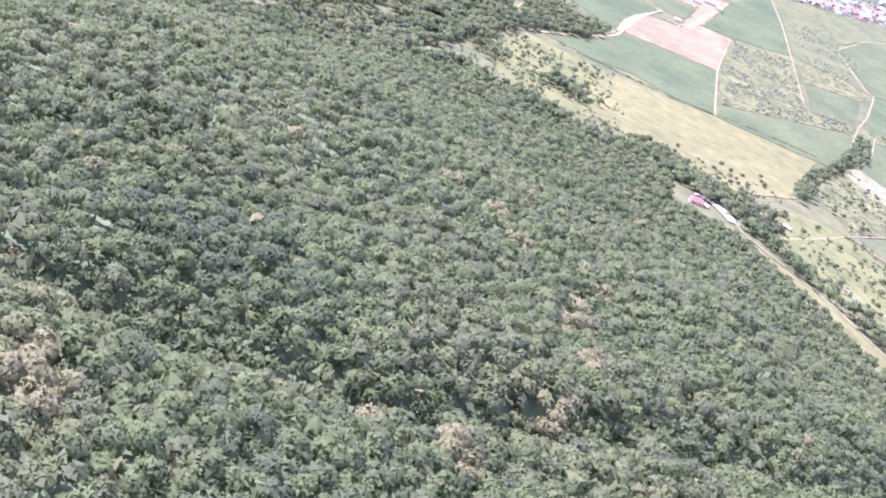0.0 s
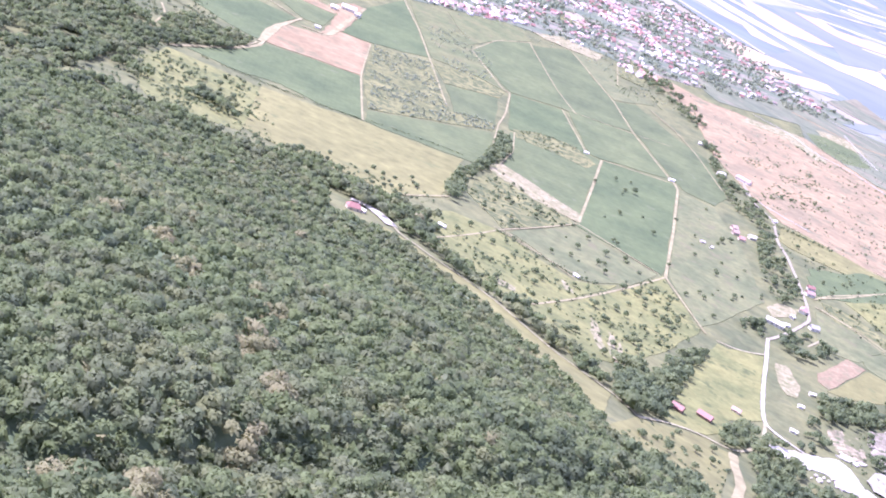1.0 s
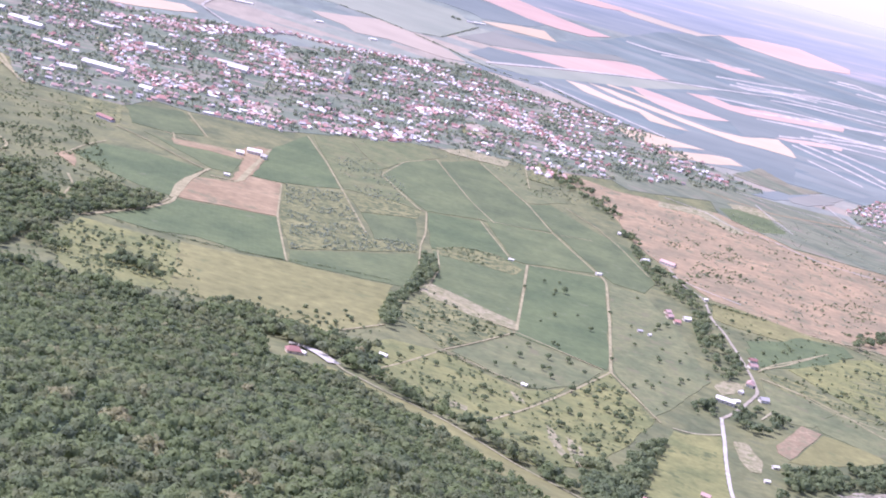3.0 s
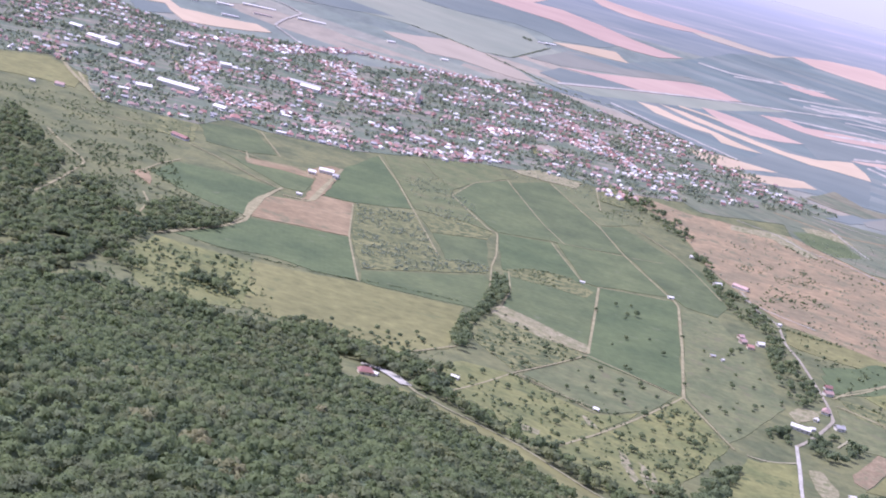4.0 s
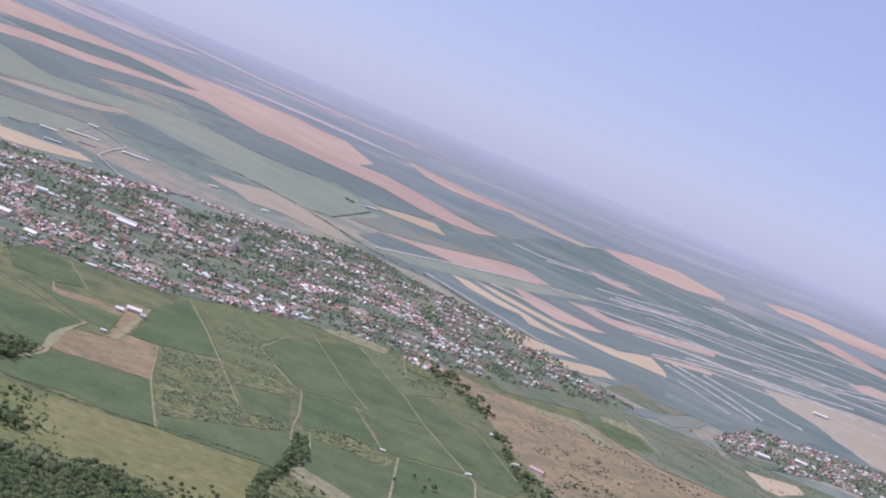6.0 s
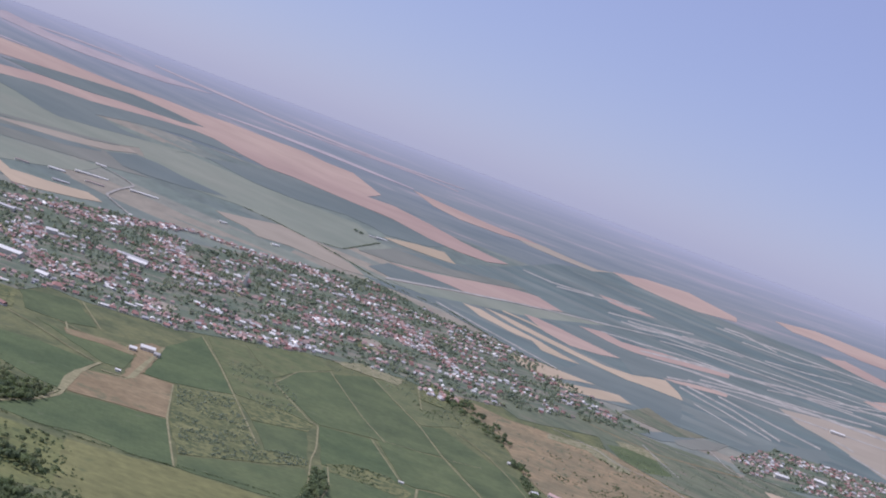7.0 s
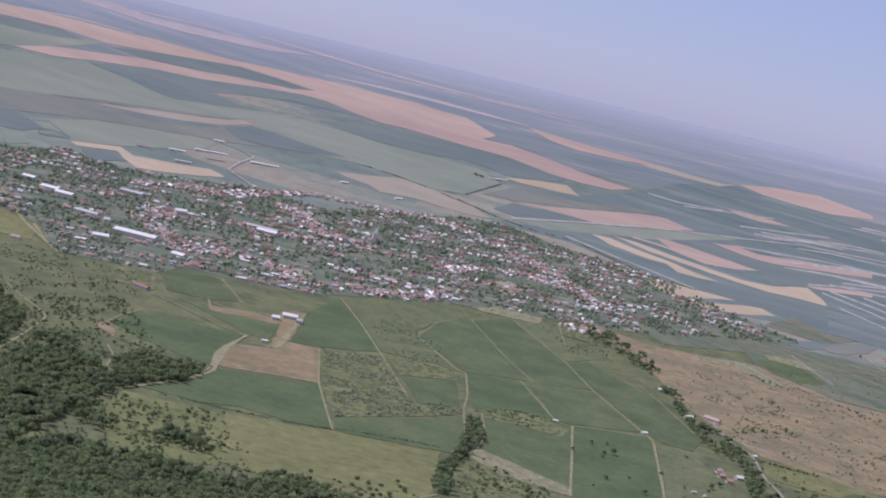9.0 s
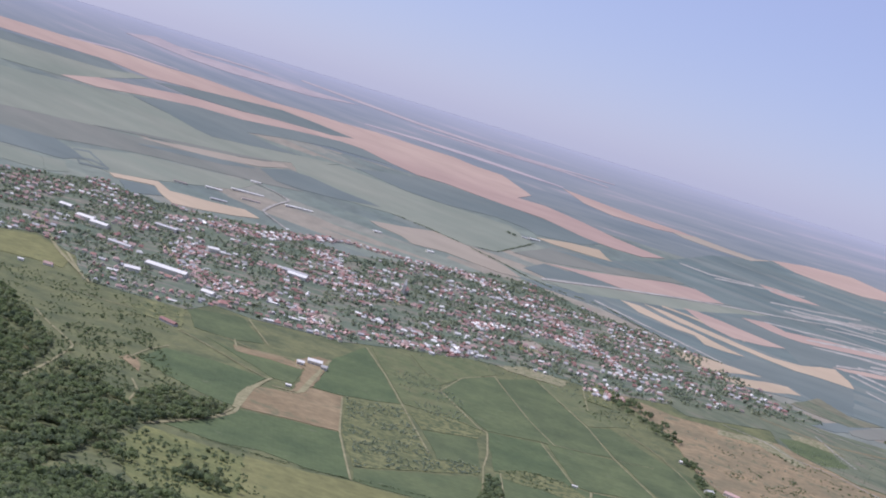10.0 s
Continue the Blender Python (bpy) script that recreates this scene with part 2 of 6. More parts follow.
M_STUBBLE = [soil_material(f"stubble_{i}", d, l, patch=260, grain=45, mottle=0.35, streak=(-14, 4.0)) for i, (d, l) in enumerate((((0.363, 0.26, 0.203), (0.431, 0.321, 0.239)), ((0.375, 0.297, 0.190), (0.45, 0.355, 0.236))))]
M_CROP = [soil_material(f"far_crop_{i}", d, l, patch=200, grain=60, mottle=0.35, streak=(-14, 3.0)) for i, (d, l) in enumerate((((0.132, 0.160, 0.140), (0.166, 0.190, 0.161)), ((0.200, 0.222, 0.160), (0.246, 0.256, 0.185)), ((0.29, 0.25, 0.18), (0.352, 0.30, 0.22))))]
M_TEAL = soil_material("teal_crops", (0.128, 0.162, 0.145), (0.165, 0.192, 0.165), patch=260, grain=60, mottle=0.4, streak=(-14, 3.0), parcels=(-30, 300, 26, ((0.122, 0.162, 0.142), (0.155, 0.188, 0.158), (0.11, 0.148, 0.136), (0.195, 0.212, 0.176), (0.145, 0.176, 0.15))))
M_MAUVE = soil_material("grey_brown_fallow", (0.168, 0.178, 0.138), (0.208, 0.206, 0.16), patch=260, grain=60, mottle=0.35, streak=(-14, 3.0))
M_STRIP = soil_material("pale_strip", (0.30, 0.285, 0.24), (0.375, 0.35, 0.295), patch=100, grain=20)
# paler copy of the stubble for the farthest fields, haze painted into its tones
M_PALE = soil_material("hazed_far_stubble", (0.35, 0.30, 0.285), (0.40, 0.34, 0.315), patch=200, grain=40, mottle=0.3)
M_ROAD = soil_material("pale_dirt", (0.215, 0.195, 0.101), (0.300, 0.275, 0.147), patch=14, grain=2.5)
M_SCAR = soil_material("worn_dry_earth", (0.205, 0.192, 0.10), (0.29, 0.262, 0.155), patch=12, grain=3, spots=(0.145, 0.155, 0.066), spot_share=0.7)
M_WHITEROAD = soil_material("white_quarry_dust", (0.349, 0.330, 0.267), (0.485, 0.464, 0.388), patch=14, grain=2.5)
M_ASPHALT = soil_material("worn_asphalt", (0.24, 0.218, 0.155), (0.325, 0.295, 0.215), patch=15, grain=2)
M_TRACK = soil_material("pale_gravel", (0.239, 0.225, 0.128), (0.332, 0.315, 0.187), patch=14, grain=2.5)
M_SPOIL = soil_material("grey_spoil", (0.242, 0.233, 0.177), (0.359, 0.344, 0.267), patch=14, grain=2.5)
M_DIRT = soil_material("stony_dirt", (0.165, 0.15, 0.0861), (0.32, 0.28, 0.18), patch=10, grain=2.5, spots=(0.097, 0.12, 0.0533), spot_share=0.7)
M_ROCK = soil_material("quarry_rock", (0.168, 0.147, 0.102), (0.29, 0.262, 0.195), patch=14, grain=2.6, spots=(0.0837, 0.1, 0.0468), spot_share=0.62)
GREENS = ((0.137, 0.173, 0.095), (0.164, 0.210, 0.097), (0.209, 0.259, 0.110), (0.181, 0.212, 0.113), (0.241, 0.267, 0.124))
M_FOREST = leaf_material("oak_forest_leaves", GREENS, warm=(0.329, 0.316, 0.165))
M_LEAF = leaf_material("broad_leaves", ((0.152, 0.193, 0.104), (0.182, 0.230, 0.111), (0.227, 0.265, 0.125)), warm=(0.302, 0.306, 0.148))
# leaf tones for farther plants, paled and greyed: distance haze put into the colour
M_HAZED_LEAF = leaf_material("hazed_leaves", ((0.258, 0.308, 0.213), (0.31, 0.355, 0.232), (0.365, 0.398, 0.252)), warm=(0.48, 0.465, 0.31))
M_BARK = plain_material("bark", (0.16, 0.13, 0.10), 0.9, 0.3)
M_WALLS = [plain_material("lime_plaster", (0.65, 0.61, 0.50), 0.85, 1.2, 0.12, per_thing=0.12), plain_material("ochre_plaster", (0.62, 0.52, 0.38), 0.85, 1.2, 0.15, per_thing=0.15),
           plain_material("grey_render", (0.52, 0.50, 0.48), 0.85, 1.2, 0.15, per_thing=0.12)]
M_ROOFS = [plain_material("red_clay_tiles", (0.38, 0.20, 0.155), 0.8, 0.8, 0.3, per_thing=0.3), plain_material("faded_clay_tiles", (0.43, 0.29, 0.235), 0.8, 0.8, 0.25, per_thing=0.2),
           plain_material("brown_tiles", (0.323, 0.255, 0.204), 0.8, 0.8, 0.3, per_thing=0.25), plain_material("grey_sheet_roof", (0.442, 0.425, 0.383), 0.5, 1.5, 0.15, per_thing=0.2),
           plain_material("white_sheet_roof", (0.74, 0.71, 0.61), 0.45, 2.0, 0.1), plain_material("bright_red_sheet", (0.30, 0.150, 0.112), 0.6, 1.0, 0.2)]
M_GLASS = plain_material("dark_window", (0.06, 0.07, 0.08), 0.15, 1.0, 0.1)
M_WOOD = plain_material("weathered_boards", (0.22, 0.15, 0.10), 0.85, 0.4)


# ---- mesh builders ----
def mesh_object(name, verts, faces, mat, parent=None, label=""):
    me = bpy.data.meshes.new(name)
    me.from_pydata([tuple(v) for v in verts], [], faces)
    me.materials.append(mat)
    me.validate()
    ob = new(name, me)
    if parent:
        ob.parent = parent
    if label:
        ob["label"] = label
    return ob


def part(name, bm, mat, parent, label=""):
    me = bpy.data.meshes.new(name)
    bm.to_mesh(me)
    bm.free()
    me.materials.append(mat)
    ob = new(name, me)
    ob.parent = parent
    if label:
        ob["label"] = label
    return ob


def ground_patch(name, poly, mat, label, lift=0.5, category="field", step=None, ragged=0.0):
    """A parcel of land, cut by a grid and draped on the ground; ragged: how far its edge is frayed, in metres."""
    bm = bmesh.new()
    face = bm.faces.new([bm.verts.new((x, y, 0)) for x, y in poly])
    xs, ys = [p[0] for p in poly], [p[1] for p in poly]
    mid = math.hypot(sum(xs) / len(xs), sum(ys) / len(ys))
    step = step or max(12.0, mid / 70)
    for axis, values in ((Vector((1, 0, 0)), xs), (Vector((0, 1, 0)), ys)):
        for i in range(1, int((max(values) - min(values)) / step) + 1):
            at = axis * (min(values) + i * step)
            bmesh.ops.bisect_plane(bm, geom=bm.verts[:] + bm.edges[:] + bm.faces[:], plane_co=at, plane_no=axis)
    bmesh.ops.triangulate(bm, faces=bm.faces[:])
    edge = max(1.0, min(1.6, mid / 1600))
    for v in bm.verts:
        wx = 3.0 * noise.noise(Vector((v.co.x / 35, v.co.y / 35, 0.3))) * edge
        wy = 6.0 * noise.noise(Vector((v.co.x / 35, v.co.y / 35, 7.7))) * edge
        if ragged:
            wx += ragged * noise.noise(Vector((v.co.x / 6, v.co.y / 9, 4.1)))
            wy += 2 * ragged * noise.noise(Vector((v.co.x / 6, v.co.y / 9, 11.3)))
        v.co = lay(v.co.x + wx, v.co.y + wy, lift * 0.45 + 0.00012 * mid)
    rim = bmesh.ops.extrude_edge_only(bm, edges=[e for e in bm.edges if e.is_boundary])["geom"]
    for v in rim:
        if isinstance(v, bmesh.types.BMVert):
            v.co.z -= lift * 0.45 + 0.00012 * mid
    bmesh.ops.recalc_face_normals(bm, faces=bm.faces[:])
    if sum(f.normal.z for f in bm.faces) < 0:
        bmesh.ops.reverse_faces(bm, faces=bm.faces[:])
    me = bpy.data.meshes.new(name)
    bm.to_mesh(me)
    bm.free()
    me.materials.append(mat)
    return tagged(new(name, me), label, category, kind="structure")


def rock_patch(name, poly, mat, label):
    """Broken quarry ground: benches of rock stepping down, with rubble."""
    ob = ground_patch(name, poly, mat, label, 0.5, "quarry", step=4.0)
    for v in ob.data.vertices:
        n = noise.noise(Vector((v.co.x / 26, v.co.y / 26, 2.2))) + 0.4 * noise.noise(Vector((v.co.x / 9, v.co.y / 9, 5.2)))
        v.co.z += 1.5 * (math.floor(n * 4) / 2 + 0.6) * 0.9 + 0.9 * noise.noise(Vector((v.co.x / 3, v.co.y / 3, 9.0)))
    return ob


def road_strip(name, line, width, mat, label, lift=0.9, category="track"):
    """A road along a line of the plan, with a slightly wandering edge."""
    rng = random.Random(len(line) * 31 + int(line[0][0]))
    pts = []
    for (x1, y1), (x2, y2) in zip(line, line[1:]):
        n = max(1, int(math.hypot(x2 - x1, y2 - y1) / max(8.0, math.hypot(x1, y1) / 160)))
        pts += [(x1 + (x2 - x1) * i / n, y1 + (y2 - y1) * i / n) for i in range(n)]
    pts.append(line[-1])
    for _ in range(2):
        pts = [pts[0]] + [((a[0] + 2 * b[0] + c[0]) / 4, (a[1] + 2 * b[1] + c[1]) / 4) for a, b, c in zip(pts, pts[1:], pts[2:])] + [pts[-1]]
    verts, faces = [], []
    for i, (x, y) in enumerate(pts):
        a, b = pts[max(i - 1, 0)], pts[min(i + 1, len(pts) - 1)]
        d = Vector((b[0] - a[0], b[1] - a[1])).normalized()
        w = width * 0.5 * rng.uniform(0.85, 1.15)
        for s in (-1, -0.33, 0.33, 1):
            verts.append(lay(x - d.y * w * s, y + d.x * w * s, lift * 0.5 + 0.00014 * math.hypot(x, y)))
    for i in range(len(pts) - 1):
        for j in range(3):
            a = i * 4 + j
            faces.append((a, a + 4, a + 5, a + 1))
    ob = mesh_object(name, verts, faces, mat)
    if ob.data.polygons[0].normal.z < 0:
        ob.data.flip_normals()
    return tagged(ob, label, category, kind="structure")


def foliage(rng, places, cards, card, lumps=6, squash=0.85):
    """Leaf clumps of many crowns as arrays: for each (x, y, z, radius, height, tint) some lumps, and small tilted leaf sheets on them."""
    n = len(places)
    p = np.array(places, float)
    base, rad, tall, tint = p[:, :3], p[:, 3], p[:, 4], p[:, 5]
    # lump centres within each crown
    ang = rng.uniform(0, 2 * np.pi, (n, lumps))
    off = np.sqrt(rng.uniform(0.0, 1.0, (n, lumps))) * 0.62
    lx, ly = off * np.cos(ang) * rad[:, None], off * np.sin(ang) * rad[:, None]
    lz = tall[:, None] - rad[:, None] * squash * (0.55 + 0.75 * off * off + rng.uniform(-0.15, 0.2, (n, lumps)))
    lr = rad[:, None] * rng.uniform(0.38, 0.62, (n, lumps))
    pick = rng.integers(0, lumps, (n, cards))
    row = np.arange(n)[:, None]
    d = rng.normal(size=(n, cards, 3))
    d[..., 2] = np.abs(d[..., 2]) * 1.1 - 0.35
    d /= np.linalg.norm(d, axis=2, keepdims=True)
    r = lr[row, pick][..., None]
    centre = np.stack([lx[row, pick], ly[row, pick], lz[row, pick]], 2) + d * r * np.array([1, 1, squash]) + base[:, None, :]
    normal = d + rng.normal(scale=0.3, size=d.shape)
    normal /= np.linalg.norm(normal, axis=2, keepdims=True)
    side = np.cross(normal, rng.normal(size=d.shape))
    side /= np.linalg.norm(side, axis=2, keepdims=True)
    up = np.cross(normal, side)
    size = card * (rad[:, None, None] / max(rad.mean(), 1e-6)) * rng.uniform(0.6, 1.25, (n, cards, 1))
    corners = []
    for a, b in ((-1, -0.7), (1, -0.7), (0, 1.1)):
        j = rng.uniform(0.7, 1.3, (n, cards, 1))
        corners.append(centre + (side * a + up * b) * size * j * 0.5 - normal * size * 0.12 * rng.uniform(0, 1, (n, cards, 1)))
    verts = np.stack(corners, 2).reshape(-1, 3)
    tints = np.repeat(tint, cards * 3)
    # leaves of one lump catch the light together
    crown = centre - base[:, None, :] - np.array([0, 0, 1]) * (tall - rad * 0.9)[:, None, None]
    crown /= np.linalg.norm(crown, axis=2, keepdims=True) + 1e-6
    soft = d * 0.55 + crown * 0.55 + normal * 0.25 + np.array([0, 0, 0.25])
    soft /= np.linalg.norm(soft, axis=2, keepdims=True) + 1e-6
    return verts, (tints, np.repeat(soft.reshape(-1, 3), 3, axis=0))


def foliage_object(name, verts, tints, mat, parent=None):
    me = bpy.data.meshes.new(name)
    count = len(verts) // 3
    me.vertices.add(len(verts))
    me.vertices.foreach_set("co", verts.astype(np.float32).ravel())
    me.loops.add(len(verts))
    me.loops.foreach_set("vertex_index", np.arange(len(verts), dtype=np.int32))
    me.polygons.add(count)
    me.polygons.foreach_set("loop_start", np.arange(0, len(verts), 3, dtype=np.int32))
    me.update(calc_edges=True)
    layer = me.attributes.new("tint", "FLOAT", "POINT")
    layer.data.foreach_set("value", tints[0].astype(np.float32))
    lean = me.attributes.new("custom_normal", "FLOAT_VECTOR", "POINT")
    lean.data.foreach_set("vector", tints[1].astype(np.float32).ravel())
    me.materials.append(mat)
    me.validate()
    ob = new(name, me)
    if parent:
        ob.parent = parent
    return ob


# ---- the ground, one sheet to the horizon ----
FLOOR = ((-900, -900), (-900, 900), (-520, 1000), (-296, 978), (-124, 990), (-42, 940), (5, 935), (90, 840), (150, 740), (165, 610), (255, 500), (400, 300), (400, -900))


def build_ground():
    angles = [a * 0.5 for a in range(-80, 81)] + [a for a in range(43, 318, 3)]
    radii = [0.0] + [18 * 1.0165**i for i in range(508)]
    n = len(angles)
    split = next(i for i, r in enumerate(radii) if r > 7200)
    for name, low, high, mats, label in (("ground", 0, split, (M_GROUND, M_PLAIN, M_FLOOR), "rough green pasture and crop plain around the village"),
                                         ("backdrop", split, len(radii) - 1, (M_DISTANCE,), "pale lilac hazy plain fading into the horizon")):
        verts, faces, slots = [], [], []
        for r in radii[low:high + 1]:
            for a in angles:
                verts.append(lay(r * math.sin(radians(a)), r * math.cos(radians(a))))
        for i in range(high - low):
            for j in range(n):
                k = (j + 1) % n
                faces.append((i * n + j, i * n + k, (i + 1) * n + k, (i + 1) * n + j))
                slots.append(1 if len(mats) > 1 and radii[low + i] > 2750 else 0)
                if len(mats) > 1 and radii[low + i] < 1300:
                    c = verts[i * n + j]
                    if inside(FLOOR, c.x, c.y):
                        slots[-1] = 2
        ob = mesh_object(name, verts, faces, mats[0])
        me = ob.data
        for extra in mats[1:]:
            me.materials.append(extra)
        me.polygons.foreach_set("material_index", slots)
        me.polygons.foreach_set("use_smooth", [True] * len(me.polygons))
        if me.polygons[5000].normal.z < 0:
            me.flip_normals()
        tagged(ob, label, "ground" if name == "ground" else "distant plain", kind="structure")


build_ground()


# ---- parcels of land ----
ground_patch("vineyard", [(-357, 1611), (-346, 1708), (-287, 1733), (-218, 1718), (-226, 1630), (-220, 1518), (-238, 1519), (-296, 1553)], M_VINE[0], "dense dark green vineyard parcel between dirt tracks", 0.5, "vineyard")
ground_patch("vineyard", [(-328, 1870), (-285, 1839), (-208, 1898), (-186, 1834), (-184, 1744), (-209, 1735)], M_VINE[1], "dense dark green vineyard parcel between dirt tracks", 0.5, "vineyard")
ground_patch("vineyard", [(-396, 2050), (-318, 2097), (-258, 1945), (-292, 1911), (-353, 1910)], M_VINE[2], "dense dark green vineyard parcel between dirt tracks", 0.5, "vineyard")
ground_patch("vineyard", [(-213, 1507), (-158, 1532), (-102, 1550), (-69, 1352), (-111, 1343), (-159, 1349), (-202, 1330), (-256, 1336), (-224, 1436)], M_VINE[0], "dense dark green vineyard parcel between dirt tracks", 0.5, "vineyard")
ground_patch("vineyard", [(-71, 1405), (-8, 1471), (61, 1543), (66, 1515), (57, 1406), (52, 1373), (-1, 1360), (-67, 1354)], M_VINE[1], "dense dark green vineyard parcel between dirt tracks", 0.5, "vineyard")
ground_patch("vineyard", [(-13, 1704), (56, 1749), (63, 1602), (12, 1575)], M_VINE[2], "dense dark green vineyard parcel between dirt tracks", 0.5, "vineyard")
ground_patch("vineyard", [(-160, 1903), (-165, 1973), (-131, 2174), (-87, 1997), (-48, 1824), (-122, 1762), (-162, 1757)], M_VINE[0], "dense dark green vineyard parcel between dirt tracks", 0.5, "vineyard")
ground_patch("vineyard", [(-2, 2004), (27, 2164), (78, 2264), (135, 1975), (145, 1869), (70, 1825)], M_VINE[1], "dense dark green vineyard parcel between dirt tracks", 0.5, "vineyard")
ground_patch("vineyard", [(86, 2254), (149, 2344), (225, 2075), (253, 1912), (165, 1868), (145, 1869)], M_VINE[2], "dense dark green vineyard parcel between dirt tracks", 0.5, "vineyard")
ground_patch("vineyard", [(70, 1817), (145, 1857), (180, 1656), (80, 1609)], M_VINE[0], "dense dark green vineyard parcel between dirt tracks", 0.5, "vineyard")
ground_patch("vineyard", [(153, 1868), (252, 1899), (299, 1718), (198, 1662), (184, 1667)], M_VINE[1], "dense dark green vineyard parcel between dirt tracks", 0.5, "vineyard")
ground_patch("vineyard", [(225, 2075), (264, 2125), (323, 1997), (367, 1939), (380, 1747), (355, 1678), (313, 1689), (302, 1721), (257, 1909)], M_VINE[2], "dense dark green vineyard parcel between dirt tracks", 0.5, "vineyard")
ground_patch("vineyard", [(203, 1659), (296, 1699), (304, 1680), (263, 1288), (256, 1265), (169, 1311)], M_VINE[0], "dense dark green vineyard parcel between dirt tracks", 0.5, "vineyard")
ground_patch("vineyard", [(82, 1596), (184, 1660), (198, 1653), (172, 1358), (147, 1330), (88, 1380), (79, 1407), (88, 1485)], M_VINE[1], "dense dark green vineyard parcel between dirt tracks", 0.5, "vineyard")
ground_patch("vineyard", [(309, 1671), (353, 1662), (375, 1500), (376, 1337), (320, 1217), (287, 1146), (265, 1271)], M_ORCHARD, "green vineyard parcel with scattered trees", 0.5, "vineyard")
ground_patch("vineyard", [(101, 1168), (162, 1293), (252, 1258), (219, 1179), (167, 1113)], M_ORCHARD, "green vineyard parcel with scattered trees", 0.5, "vineyard")
ground_patch("vineyard", [(154, 2335), (210, 2386), (228, 2332), (234, 2221), (294, 2171), (225, 2085)], M_ORCHARD, "green vineyard parcel with scattered trees", 0.5, "vineyard")
ground_patch("vineyard", [(472, 1280), (519, 1352), (589, 1331), (560, 1260), (525, 1224), (472, 1256)], M_ORCHARD, "green vineyard parcel with scattered trees", 0.5, "vineyard")
ground_patch("vineyard", [(442, 1391), (516, 1353), (466, 1266), (421, 1251)], M_ORCHARD, "green vineyard parcel with scattered trees", 0.5, "vineyard")
ground_patch("vineyard", [(-123, 2187), (-69, 2219), (-3, 2027), (62, 1814), (6, 1837), (-44, 1829), (-83, 2003)], M_LIGHT, "pale green young vineyard beside the village", 0.5, "vineyard")
ground_patch("vineyard", [(-61, 2233), (29, 2375), (85, 2291), (19, 2135), (-8, 2030)], M_LIGHT, "pale green young vineyard beside the village", 0.5, "vineyard")
ground_patch("fallow_field", [(-116, 1755), (-42, 1798), (1, 1587), (12, 1569), (63, 1602), (60, 1558), (-38, 1449), (-72, 1413), (-100, 1554)], M_SCRUB, "weedy yellow-green fallow dotted with bushes", 0.5, "fallow")
ground_patch("fallow_field", [(-38, 1803), (6, 1837), (62, 1807), (57, 1754), (-15, 1708)], M_SCRUB, "weedy yellow-green fallow dotted with bushes", 0.5, "fallow")
ground_patch("fallow_field", [(76, 1390), (158, 1321), (166, 1308), (93, 1168), (55, 1241), (59, 1306)], M_SCRUB, "weedy yellow-green fallow dotted with bushes", 0.5, "fallow")
ground_patch("meadow", [(-170, 1310), (-109, 1325), (-65, 1349), (-1, 1352), (40, 1365), (39, 1317), (33, 1235), (33, 1174), (-11, 1095), (-41, 1115), (-78, 1097), (-118, 1099), (-144, 1111)], M_MEADOW, "yellow-green mown hay meadow below the forest", 0.5, "meadow")
ground_patch("meadow", [(47, 1137), (90, 1154), (163, 1100), (206, 1157), (116, 942), (84, 947), (10, 1063)], M_GRASS, "grassy green slope with scattered trees", 0.5, "meadow")
ground_patch("meadow", [(118, 946), (218, 1169), (258, 1264), (285, 1136), (243, 1027), (203, 931), (154, 868)], M_GRASS, "grassy green slope with scattered trees", 0.5, "meadow")
ground_patch("bare_field", [(-222, 1658), (-169, 1693), (-162, 1748), (-122, 1755), (-103, 1556), (-159, 1538), (-213, 1522), (-225, 1623)], M_SOIL, "ploughed pale brown bare soil parcel", 0.5, "ploughed field")
ground_patch("dry_slope", [(268, 2486), (399, 2401), (596, 2438), (699, 2273), (980, 2235), (1080, 2130), (1040, 1850), (820, 1690), (562, 1688), (457, 1746), (416, 1846), (384, 1991), (363, 2236)], M_DRY, "parched pinkish dry grass slope with few bushes", 0.5, "dry slope")

ground_patch("meadow", [(-775, 2176), (-706, 2268), (-609, 2171), (-589, 2049), (-641, 2046), (-710, 2015)], M_MEADOW, "yellow-green mown field beside the village", 0.6, "meadow")
ground_patch("crop_field", [(359, 2647), (502, 2660), (657, 2795), (774, 2756), (929, 2770), (927, 2674), (780, 2572), (602, 2558), (429, 2443)], M_ROUGH, "grey-green pasture field on the plain", 0.55, "crop field")
road_strip("field_strip", [(604, 2671), (725, 2589), (927, 2674)], 8, M_SOIL, "bare earth bank along the dry slope", 1.1, "field")
ground_patch("vineyard", [(464, 1565), (559, 1641), (589, 1587), (509, 1496), (456, 1459)], M_VINE[0], "dark green vineyard parcel beside the valley road", 0.6, "vineyard")
ground_patch("pasture", [(559, 1526), (722, 1611), (657, 1421), (585, 1378), (549, 1437)], M_SCRUB, "dry yellowish pasture with bushes", 0.5, "pasture")
ground_patch("clearing", [(-162, 1000), (-135, 1019), (-112, 1005), (-131, 998)], M_ROAD, "pale bare clearing in the forest", 0.6, "clearing")
ground_patch("meadow", [(110, 2680), (156, 2734), (182, 2660), (130, 2588)], M_MEADOW, "yellowish open plot inside the village", 1.4, "plot")
ground_patch("meadow", [(254, 2498), (304, 2477), (278, 2295), (239, 2299)], M_SCRUB, "open grassy plot at the village edge", 1.4, "plot")
road_strip("village_street", [(-292, 3047), (-199, 2865), (-116, 2704)], 7, M_ROAD, "pale village street between gardens", 2.0, "track")
road_strip("village_street", [(-585, 2624), (-511, 2447)], 7, M_ROAD, "pale village street between gardens", 2.0, "track")
road_strip("village_street", [(-792, 2510), (-644, 2192), (-531, 1995)], 7, M_ROAD, "pale village street between gardens", 2.0, "track")
